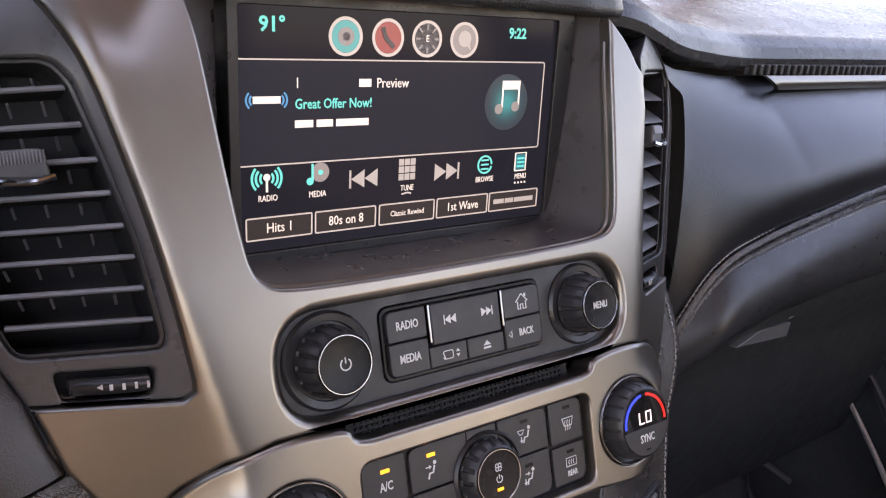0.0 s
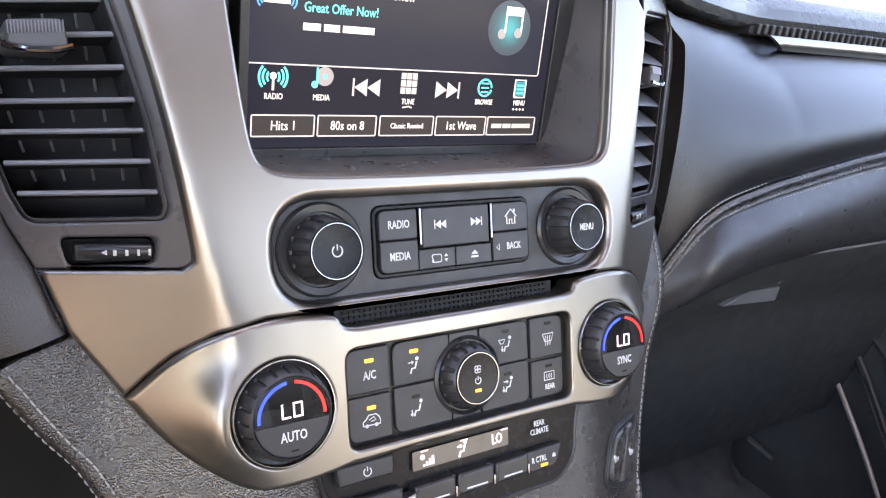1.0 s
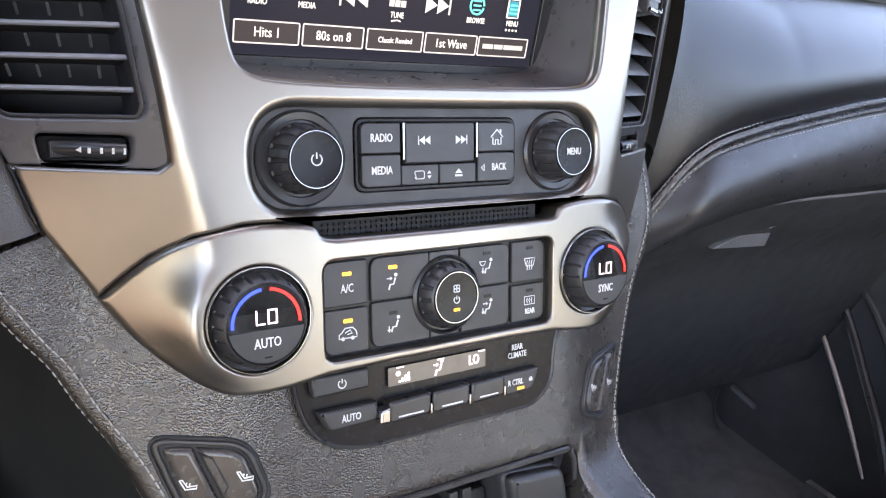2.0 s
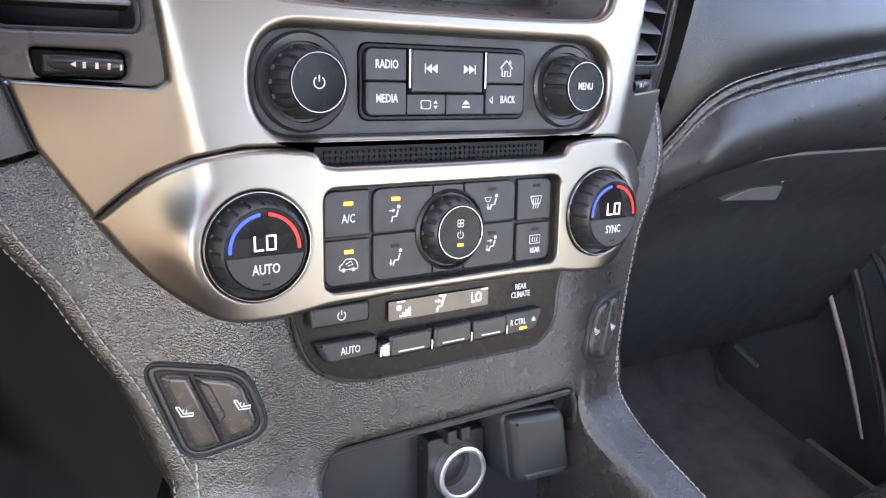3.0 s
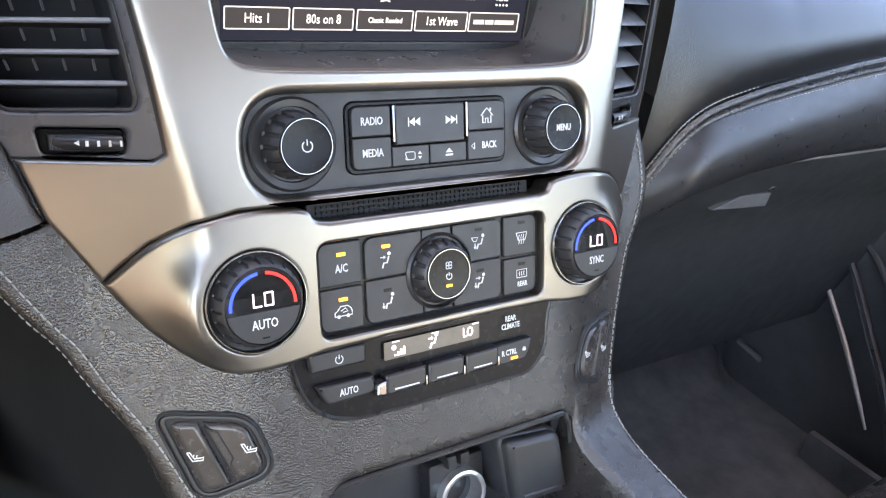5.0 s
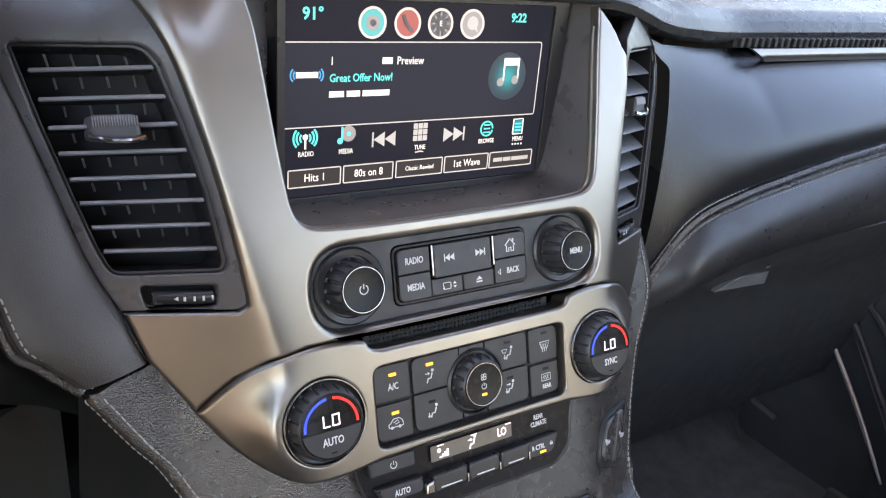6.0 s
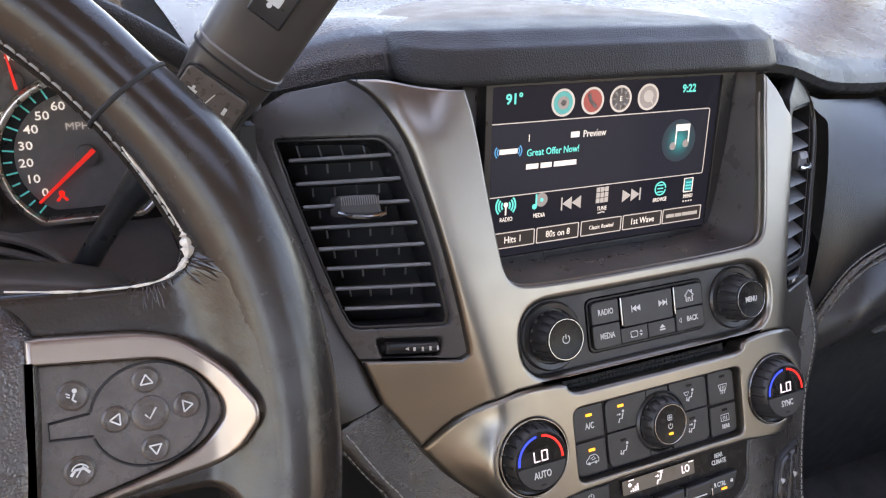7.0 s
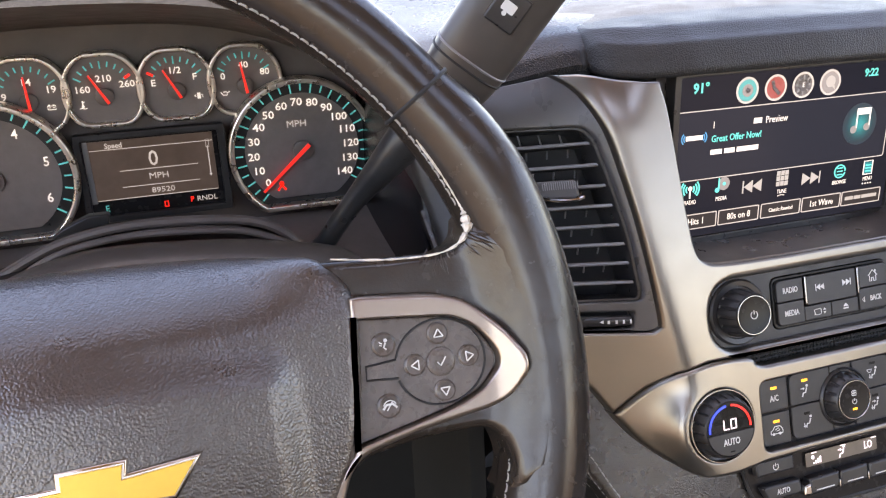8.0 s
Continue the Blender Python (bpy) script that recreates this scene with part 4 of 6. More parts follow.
sitter(-0.0295, -0.0930, 1.0, 0.0002, CB["m1"])
sitter(-0.0285, -0.1130, 1.0, 0.0002, CB["m2"], arrow=False, feet=True)
sitter(0.0255, -0.0915, 1.0, 0.0002, CB["m3"], feet=True, arrow=False)
sitter(0.0255, -0.1120, 1.0, 0.0002, CB["m4"], feet=True)
fanlike = [stroke([(0.0200, -0.0890), (0.0212, -0.0910), (0.0228, -0.0910), (0.0240, -0.0890), (0.0200, -0.0890)], 0.0004, 0.0002)]
mark(merge(*fanlike), CB["m3"])
mark(merge(stroke([(0.0487, -0.0902), (0.0500, -0.0942), (0.0546, -0.0942), (0.0559, -0.0902), (0.0487, -0.0902)], 0.0005, 0.0002), *[stroke([(0.0508 + i * 0.0015, -0.0912), (0.0503 + i * 0.0015, -0.0930), (0.0508 + i * 0.0015, -0.0948), (0.0504 + i * 0.0015, -0.0964)], 0.0004, 0.0002) for i in range(3)]), CB["defrost"])
mark(merge(stroke(rect(0.0489, -0.1144, 0.0557, -0.1102) + [(0.0489, -0.1144)], 0.0004, 0.0002), *[stroke([(0.0509 + i * 0.0015, -0.1112), (0.0505 + i * 0.0015, -0.1124), (0.0509 + i * 0.0015, -0.1136)], 0.0004, 0.0002) for i in range(3)]), CB["rear"])
mark(merge(stroke([(-0.0575, -0.1158), (-0.0575, -0.1140), (-0.0562, -0.1132), (-0.0545, -0.1112), (-0.0508, -0.1112), (-0.0493, -0.1126), (-0.0487, -0.1140), (-0.0487, -0.1158), (-0.0575, -0.1158)], 0.0005, 0.0002), flat(ring(-0.0556, -0.1160, 0.0009, 12), 0.0002), flat(ring(-0.0508, -0.1160, 0.0009, 12), 0.0002), stroke([(-0.0545, -0.1134), (-0.0520, -0.1122), (-0.0510, -0.1138), (-0.0535, -0.1142)], 0.0004, 0.0002)), CB["recirc"])
fk, fh = knob("fan_knob", "ribbed black fan knob with an amber lamp", FAN[0], FAN[1], 0.0192, 0.0163, 0.0118, 0.0088, 16, 0.0005, clim)
part("cap", turned([(0.0117, fh - 0.001), (0.0116, fh - 0.0002), (0.0080, fh - 0.0004), (0.0, fh - 0.0005)], 48, *FAN), GLOSS, fk)
power_mark(FAN[0], FAN[1] - 0.0012, 0.0016, fh + 0.0000, fk, wid=0.0004)
mark(merge(*[stroke(ring(FAN[0] + 0.0011 * math.cos(a), FAN[1] + 0.0042 + 0.0011 * math.sin(a), 0.0009, 14), 0.0004, fh) for a in [math.pi / 4 + k * math.pi / 2 for k in range(4)]]), fk)
part("indicator", flat(rect(FAN[0] - 0.0017, FAN[1] - 0.0066, FAN[0] + 0.0017, FAN[1] - 0.0053, 0.0003, 2), fh), AMBER, fk, "lit amber lamp")


def dial(u, v, word, k=1.0, top=0.0155):
    """A temperature dial: chrome ring, ribbed grip, a face with coloured arcs and lit letters."""
    prof = [(a * k, b) for a, b in ((0.0200, 0.001), (0.0200, 0.0036), (0.0199, 0.0040), (0.0196, top * 0.60), (0.0190, top - 0.0026), (0.0180, top - 0.0008), (0.0172, top), (0.0169, top - 0.0006))]
    d = part("temperature_dial", turned(prof, 288, u, v, ridges=20, ridge=0.0008, ridge_rows=(2, 3, 4), groove=0.10), BUTTON, clim, "ribbed black dial reading LO with blue and red arcs")
    rim_ring(u, v, 0.0222 * k, 0.0230 * k, 0.0, 0.0062, KNOBRING, d, "bright_ring", "chrome ring in the bezel")
    part("seat", turned([(0.0221 * k, 0.0), (0.0221 * k, 0.0034), (0.0198 * k, 0.0026)], 56, u, v), SMOOTH, d)
    h = top - 0.0006
    part("face", flat(ring(u, v, 0.0170 * k, 56), h), GLOSS, d, "gloss black face", smooth=False)
    cap = ring(u, v, 0.0166 * k, 30, 188, 352)
    part("button", plate(cap, top=h + 0.0007, depth=0.001, r=0.0003, at=flat_face), BUTTON, d)
    for c, a0, a1 in ((BLUE, 182, 97), (RED, 83, -2)):
        part("arc", stroke(ring(u, v, 0.0146 * k, 24, a0, a1), 0.0013, h + 0.0005), c, d, "lit blue arc" if c is BLUE else "lit red arc")
    s = 0.0050
    def seg(a, b):
        return stroke([(u + a[0] * s, v + 0.0028 + a[1] * s), (u + b[0] * s, v + 0.0028 + b[1] * s)], 0.00065, h + 0.0005)
    part("reading", merge(seg((-0.85, 0.6), (-0.85, -0.6)), seg((-0.85, -0.55), (-0.15, -0.55)), seg((0.15, 0.6), (0.15, -0.6)), seg((0.85, 0.6), (0.85, -0.6)), seg((0.15, 0.55), (0.85, 0.55)), seg((0.15, -0.55), (0.85, -0.55))), DIGIT, d, "lit letters LO", smooth=False)
    legend(word, 0.0040, u, v - 0.0078, h + 0.0008, d)
    part("indicator", flat(rect(u - 0.0016, v - 0.0140, u + 0.0016, v - 0.0133), h + 0.0008), GLOSS, d)


dial(*DIAL_L, "AUTO", 0.975, 0.0128)
dial(*DIAL_R, "SYNC", 1.0, 0.0150)

# rear climate panel
rear_panel = thing("rear_climate_panel", face(0, -0.165, -0.008), "black rear climate panel with a small display and toggle keys", "climate control")
REAR = rounded(mm([(-80, -126), (78, -126), (73, -142), (72.5, -160), (61, -171.5), (-46, -170.5), (-64, -165), (-74, -152)]), [0.001, 0.001, 0.010, 0.008, 0.008, 0.012, 0.008, 0.010], 6)
part("fascia", plate(REAR, top=-0.0042, depth=0.010, r=0.0012, at=flat_face), GLOSS, rear_panel)
part("edge", tube([flat_face((p[0], p[1], -0.0046)) for p in REAR], 0.0011, 8, closed=True), SMOOTH, rear_panel, "thin black edge")
part("display", flat(rect(-0.0315, -0.1435, 0.0255, -0.1345, 0.0006, 2), -0.0024), LCD, rear_panel, "pale lit strip display")
legend("LO", 0.0050, 0.0180, -0.1388, -0.0020, rear_panel, DIGIT, name="reading")
sitter(-0.0030, -0.1390, 1.0, -0.0020, rear_panel, DIGIT)
mark(merge(*[flat(rect(-0.0260 + i * 0.0017, -0.1422, -0.0250 + i * 0.0017, -0.1414 + i * 0.0011), -0.0020) for i in range(4)], flat(ring(-0.0262, -0.1378, 0.0013, 8), -0.0020)), rear_panel, DIGIT)
mark(merge(*[flat(rect(x, -0.1352, x + 0.004, -0.1347), -0.0020) for x in (-0.027, -0.004, 0.021)]), rear_panel, DIGIT)
legend("REAR", 0.0030, 0.0465, -0.1370, -0.0026, rear_panel)
legend("CLIMATE", 0.0030, 0.0465, -0.1412, -0.0026, rear_panel)
pb = button("button", rounded(mm([(-71, -140.5), (-43, -140.5), (-43, -131.0), (-72, -131.0)]), 0.0015), rear_panel, top=0.0010, r=0.0016)
power_mark(-0.0572, -0.1360, 0.0019, 0.0012, pb)
ab = button("button", rounded(mm([(-64, -157.5), (-39, -157), (-39, -148.0), (-69, -147.5)]), [0.003, 0.0008, 0.0008, 0.0015]), rear_panel, top=0.0010, r=0.0016)
legend("AUTO", 0.0034, -0.0530, -0.1526, 0.0012, ab)
rb = button("button", rounded(mm([(36.5, -161), (55, -160.5), (59.5, -149), (33.5, -149.5)]), [0.002, 0.004, 0.0015, 0.001]), rear_panel, top=0.0006, r=0.0014)
legend("R CTRL", 0.0030, 0.0428, -0.1546, 0.0008, rb)
mark(merge(flat(rect(0.0520, -0.1555, 0.0542, -0.1540), 0.0008), stroke(ring(0.0531, -0.1540, 0.0007, 10, 0, 180), 0.0003, 0.0008)), rb)
part("indicator", flat(rect(0.0440, -0.1588, 0.0485, -0.1575), 0.0009), AMBER, rb, "lit amber lamp")
for u0, u1 in ((-0.0335, -0.0105), (-0.0090, 0.0125), (0.0140, 0.0345)):
    tog = part("toggle", plate(rounded([(u0 - 0.0006, -0.1600), (u1 - 0.0002, -0.1594), (u1 + 0.0006, -0.1490), (u0 + 0.0002, -0.1494)], 0.0010, 3), top=0.0022, depth=0.008, r=0.0016, steps=4, at=flat_face), SMOOTH, rear_panel, "raised black toggle key")
    part("white_line", flat(rect(u0 + 0.0045, -0.1575, u1 - 0.0045, -0.1568), 0.0025), PRINT, tog)
    part("bright_end", plate(rounded([(u1 - 0.0010, -0.1594), (u1 + 0.0002, -0.1590), (u1 + 0.0004, -0.1545), (u1 - 0.0006, -0.1540)], 0.0003, 2), top=0.0030, depth=0.006, r=0.0003, at=flat_face), KNOBRING, tog, "chrome end")
part("bright_end", plate(rounded(mm([(-40, -158), (-34, -158.5), (-34, -151), (-39, -152)]), 0.0012), top=0.0045, depth=0.006, r=0.0012, at=flat_face), CHROME, rear_panel, "bright chrome end of the toggle row")

# seat heater switches
def heater(pts, w, split, at, name_label):
    h = thing("seat_heater_switch", at((pts[0][0], pts[0][1], w)), name_label, "switch", "seat heater switches")
    c = rounded(pts, 0.010, 6)
    mid = shrink(ccw(c), 0.0014)
    part("gap", tube([at((p[0], p[1], w + 0.0004)) for p in c], 0.0010, 8, closed=True), DARK, h, "dark gap round the switch")
    part("bezel", plate(shrink(ccw(c), 0.0006), [shrink(ccw(c), 0.0028)], top=w + 0.0022, depth=0.003, r=0.0009, hole_r=0.0007, at=at), SMOOTH, h, "rounded black bezel")
    part("well", plate(shrink(ccw(c), 0.0027), top=w + 0.0009, depth=0.004, r=0.0, at=at), DARK, h)
    return h, rounded(shrink(ccw(pts), 0.0034), 0.0074, 6)


def heat_at(p):
    """The leather face below the silver bezel."""
    return leather(p[0], p[1], p[2])


def leather(u, v, w=0.0):
    k = 0.036 if u < 0 else 0.024
    return face(u, v, w - 0.0075 - k * ease((abs(u) - 0.078) / 0.09), False)


def clip_line(poly, a, b, keep):
    """The half of an outline on one side of the line a-b."""
    out = []
    d = Vector(b) - Vector(a)
    side = lambda p: (d.x * (p[1] - a[1]) - d.y * (p[0] - a[0])) * keep
    for p, q in zip(poly, poly[1:] + poly[:1]):
        sp, sq = side(p), side(q)
        if sp >= 0:
            out.append(p)
        if sp * sq < 0:
            k = sp / (sp - sq)
            out.append((p[0] + (q[0] - p[0]) * k, p[1] + (q[1] - p[1]) * k))
    return out


for sgn in (-1, 1):
    base = mm([(-136, -153), (-97, -156.5), (-87.5, -186), (-121, -199)])
    base = base if sgn < 0 else [(p[0] + 0.012, p[1] - 0.002) for p in mirror(base)]
    hs, inner = heater(base, 0.0, None, heat_at, "black twin seat heater switch with worn keys" if sgn < 0 else "black twin seat heater switch in the console's side")
    ax, bx = (-0.1205, -0.150), (-0.1012, -0.205)
    if sgn > 0:
        ax, bx = (0.1325, -0.152), (0.1132, -0.207)
    for keep in (1, -1):
        piece = clip_line(inner, (ax[0] + 0.0004 * keep, ax[1]), (bx[0] + 0.0004 * keep, bx[1]), keep)
        if len(piece) > 2:
            key = part("key", plate(shrink(ccw(piece), 0.0003), top=0.0034, depth=0.005, r=0.0034, steps=6, at=heat_at), HEATKEY, hs, "worn black key")
            cx = sum(p[0] for p in piece) / len(piece)
            cy = sum(p[1] for p in piece) / len(piece)
            mark(merge(stroke([(cx - 0.0030, cy + 0.0026), (cx - 0.0011, cy - 0.0016), (cx + 0.0030, cy - 0.0012), (cx + 0.0034, cy + 0.0002), (cx - 0.0003, cy - 0.0004), (cx - 0.0019, cy + 0.0027), (cx - 0.0030, cy + 0.0026)], 0.0006, 0.0037, heat_at), stroke([(cx - 0.0003, cy + 0.0016), (cx - 0.0007, cy + 0.0005), (cx - 0.0001, cy - 0.0003)], 0.0004, 0.0037, heat_at), stroke([(cx + 0.0009, cy + 0.0014), (cx + 0.0006, cy + 0.0004), (cx + 0.0011, cy - 0.0003)], 0.0004, 0.0037, heat_at)), key)
    m, off = (-1, 0.0) if sgn < 0 else (1, 0.012)
    step = part("divider", plate(rounded([(m * 0.1164 + off, -0.1608), (m * 0.1117 + off, -0.1622), (m * 0.1060 + off, -0.1762), (m * 0.1084 + off, -0.1806)], 0.0005, 2), top=0.0036, depth=0.004, r=0.0004, at=heat_at), DARK, hs, "stepped divider with dark lamps")
    part("strip", plate(rounded([(m * 0.1155 + off, -0.1617), (m * 0.1121 + off, -0.1629), (m * 0.1067 + off, -0.1761), (m * 0.1085 + off, -0.1792)], 0.0004, 2), top=0.0042, depth=0.002, r=0.0003, at=heat_at), HEATKEY, step, "narrow strip of lamps")
    for k in range(3):
        part("lamp", flat(rect(off + m * (0.1122 - 0.0019 * k) - 0.0008, -0.1670 - 0.0045 * k, off + m * (0.1122 - 0.0019 * k) + 0.0008, -0.1652 - 0.0045 * k), 0.0044, heat_at), SMOOTH, step, "small unlit lamp")

# leather console below and beside the silver
console = thing("console", (0, -0.15, 0.16), "black leather console with grey stitching and a storage tray", "centre console")
EDGES = {-1: [(-158, -37.5), (-160, -55), (-166, -64.5), (-181, -69), (-196.5, -75.5), (-192, -85), (-184.5, -97), (-176.5, -109), (-167.5, -121), (-157, -141), (-142, -166), (-128, -197), (-122, -212)],
         1: [(174.5, -37.5), (181, -60), (184, -82), (178, -102), (169.5, -121), (164, -141), (158, -166), (153, -197), (151, -212)]}
edge = {k: mm(curve(e, 4)) for k, e in EDGES.items()}
EDGE_T = {k: sorted((p[1], abs(p[0])) for p in e) for k, e in edge.items()}


def leather_skin(s, t):
    """The leather from the vents down to the tray, rolled under at its sides and at its lower edge."""
    rows = [-0.038 - 0.163 * k / 40 for k in range(41)] + [-0.2025, -0.2035, -0.2037, -0.2037]
    low = [0.0] * 41 + [0.0008, 0.0028, 0.007, 0.035]
    j = round(t * 44)
    cols = [-1.0, -1.0, -0.998, -0.992, -0.98] + [-0.96 + 1.92 * k / 60 for k in range(61)] + [0.98, 0.992, 0.998, 1.0, 1.0]
    deep = [0.05, 0.010, 0.0045, 0.0018, 0.0004] + [0.0] * 61 + [0.0004, 0.0018, 0.0045, 0.010, 0.05]
    i = round(s * 70)
    half = table(EDGE_T[-1 if cols[i] < 0 else 1], rows[j])
    u = half * cols[i]
    hidden = 0.012 * ease((rows[j] + 0.125) / 0.012) * ease((0.110 - abs(u)) / 0.012)
    k = min(1.0, max(0.0, (-0.050 - u) / 0.013, (u - 0.087) / 0.012))
    drop = 0.012 * (1 - math.sqrt(1 - k * k)) * (min(j, 40) / 40) ** 8
    return leather(u, rows[j] - drop, -low[j] - deep[i] - hidden)


part("leather_face", sheet(leather_skin, 70, 44), LEATHER, console, "grained black leather face")
for sgn in (-1, 1):
    hem = [p for p in edge[sgn] if sgn > 0 or p[1] < -0.077]
    stitches(console, [leather(p[0] * 0.957, p[1], 0.0004) for p in hem], FACE_W)
    stitches(console, [leather(p[0] * 0.998, p[1], -0.0052) for p in hem], (Vector((sgn, 0, 0)) + FACE_W).normalized())
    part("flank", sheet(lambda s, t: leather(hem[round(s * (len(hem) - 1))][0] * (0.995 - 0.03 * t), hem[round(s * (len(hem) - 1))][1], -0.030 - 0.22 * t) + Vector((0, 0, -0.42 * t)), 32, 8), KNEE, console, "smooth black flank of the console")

# storage tray with rails that run back between the seats
RAIL_LINE = [(0.004, 0.010), (0.0, 0.0), (-0.0050, -0.0118), (-0.0120, -0.0190), (-0.0240, -0.0240), (-0.045, -0.0275), (-0.09, -0.0315), (-0.20, -0.040), (-0.40, -0.055)]
RAIL_X = {-1: (0.064, 0.1245), 1: (0.1000, 0.1530)}


def rail(sgn):
    path = curve([(0.0, a, b) for a, b in RAIL_LINE], 6)

    def fn(s, t):
        k = round(s * (len(path) - 1))
        _, dy, dz = path[k]
        back = ease(-dy / 0.05)
        x_in, x_out = RAIL_X[sgn][0] + 0.006 * back, RAIL_X[sgn][1] - 0.004 * back
        q = min(max((t - 0.25) / 0.5, 0.0), 1.0)
        x = x_in + (x_out - x_in) * q
        p = leather(sgn * x, -0.2020, 0.0006 if k > 3 else -0.003) + Vector((0, dy, dz))
        roll = max(0.0, 1 - q * (x_out - x_in) / 0.005) ** 2 + max(0.0, 1 - (1 - q) * (x_out - x_in) / 0.007) ** 2
        p.z -= 0.0045 * roll
        if t < 0.25:
            p.z -= 0.10 * (1 - t / 0.25)
        elif t > 0.75:
            p.z -= 0.40 * ((t - 0.75) / 0.25)
        return p
    return fn


for sgn in (-1, 1):
    part("side_rail", sheet(rail(sgn), 48, 48), LEATHER, console, "black leather side rail of the tray")
    stitches(console, [rail(sgn)(i / 48, 0.25 + 0.5 * 0.88) + Vector((0, -0.0003, 0.0006)) for i in range(5, 49)], (0, -0.4, 0.9))
    stitches(console, [rail(sgn)(i / 48, 0.752) + Vector((sgn * 0.0006, 0, 0)) for i in range(5, 49)], (sgn, 0, 0.3))
part("tray_back", plate(rect(-0.072, -0.33, 0.112, -0.195), top=-0.045, depth=0.004, r=0.0, at=flat_face), PLASTIC, console, "black rear wall of the tray")
part("tray_floor", block(-0.075, 0.112, -0.50, -0.06, 0.500, 0.508), PLASTIC, console, "black tray floor")
part("tray_roof", plate(rect(-0.060, -0.209, 0.094, -0.2055), top=-0.012, depth=0.043, r=0.0, at=flat_face), PLASTIC, console)
lip = [(-0.0635, -0.226), (-0.0632, -0.2165), (-0.0605, -0.2098), (-0.0535, -0.2058), (0.01, -0.2052), (0.0875, -0.2058), (0.0950, -0.2098), (0.0985, -0.2165), (0.0992, -0.228)]
part("tray_lip", tube([leather(p[0], p[1], -0.0025) for p in curve(lip, 4)], 0.0016, 8), SMOOTH, console, "thin black lip round the tray's opening")

socket = thing("power_socket", face(0.030, -0.275, -0.04, False), "round power socket with a bright rim and open cap hinge", "power socket")
SC = (0.0312, -0.2486)
part("plate", plate(rect(SC[0] - 0.020, SC[1] - 0.026, SC[0] + 0.018, SC[1] + 0.022, 0.003), [ring(SC[0], SC[1], 0.0140, 40)], top=-0.034, depth=0.011, r=0.001, at=flat_face), SMOOTH, socket)
rim_ring(SC[0], SC[1], 0.0126, 0.0158, -0.040, -0.028, ALLOY, socket, "bright_rim", "bright metal rim")
part("barrel", turned([(0.0130, -0.031), (0.0128, -0.060), (0.0, -0.060)], 40, *SC), GREYMETAL, socket, "dull metal barrel")
part("contact", plate(rect(SC[0] - 0.012, SC[1] - 0.004, SC[0] - 0.008, SC[1] + 0.007, 0.001, 2), top=-0.040, depth=0.018, r=0.001, at=flat_face), GLOSS, socket)
for du in (-0.010, -0.001):
    part("hinge", plate(rect(SC[0] + du, SC[1] + 0.019, SC[0] + du + 0.006, SC[1] + 0.027, 0.001, 2), top=-0.029, depth=0.012, r=0.001, at=flat_face), SMOOTH, socket)
cover = thing("socket_cover", face(0.075, -0.262, -0.04, False), "closed soft black cap over a second socket", "cap")
CAP = mm([(48, -212), (92, -216.5), (100, -261.5), (55, -257)])
part("rim", plate(rounded(CAP, 0.008, 6), top=-0.018, depth=0.027, r=0.003, steps=4, at=flat_face), PLASTIC, cover, "dark moulded rim")
part("cap", plate(shrink(ccw(rounded(CAP, 0.008, 6)), 0.0018), top=-0.0115, depth=0.010, r=0.0045, steps=6, at=flat_face), BUTTON, cover, "soft black cap")
part("finger_lip", plate(rounded(mm([(61, -250), (92, -252.5), (93, -257), (62, -254.5)]), 0.002, 4), top=-0.0107, depth=0.004, r=0.0015, at=flat_face), BUTTON, cover, "raised finger lip")


# ---- display ----
disp = thing("touch_display", screen_at((0, -0.012, 0)), "lit touch display showing a satellite radio screen with cyan text", "display")
part("housing", plate(rect(-0.0915, -0.0095, 0.0985, 0.1050, 0.002), [rect(-0.0868, -0.0048, 0.0878, 0.0990, 0.0015)], top=0.0024, depth=0.014, r=0.0006, at=screen_at), SMOOTH, disp, "thin black frame")
part("glass", plate(rect(-0.0872, -0.0052, 0.0882, 0.0994, 0.001, 2), top=0.0, depth=0.003, r=0.0, at=screen_at), DISPLAY, disp, "dark glossy glass")
SW = 0.0003


def s_text(text, size, u, v, mat=LIT, wide=0.74, w=SW, **k):
    return part("caption", letters(text, size, u, v, w, screen_at, wide, thick=0.0001, **k), mat, disp, smooth=False)


def s_mark(bm, mat, name="symbol"):
    return part(name, bm, mat, disp, smooth=False)


def s_line(pts, wid, mat=LINE, w=SW):
    return s_mark(stroke(pts, wid, w, screen_at, 0.0002), mat, "line")


def s_flat(pts, w=SW):
    return flat(pts, w, screen_at, 0.0002)


s_text("91°", 0.0060, -0.0712, 0.0915, CYAN, 1.0, bold=0.0002)
s_text("9:22", 0.0050, 0.0615, 0.0915, CYAN, 0.94, bold=0.00015)
IY = 0.0877
ICONS = (-0.0369, -0.0152, 0.0062, 0.0280)
for u, mat in zip(ICONS, (ICONTEAL, ICONRED, DIAL, ICONGREY)):
    s_mark(plate(ring(u, IY, 0.0084, 40), [ring(u, IY, 0.0070, 40)], top=SW, depth=0.0002, r=0.0, at=screen_at), LINE, "icon_ring")
    s_mark(s_flat(ring(u, IY, 0.0069, 36)), mat, "icon_disc")
s_mark(s_flat(ring(ICONS[0], IY, 0.0040, 24), SW * 2), ICONGREY)
s_mark(s_flat(ring(ICONS[0], IY, 0.0018, 16), SW * 3), DIAL)
s_mark(stroke([(ICONS[1] - 0.0030, IY + 0.0045), (ICONS[1] - 0.0016, IY), (ICONS[1] + 0.0030, IY - 0.0042)], 0.0022, SW * 2, screen_at), DIAL)
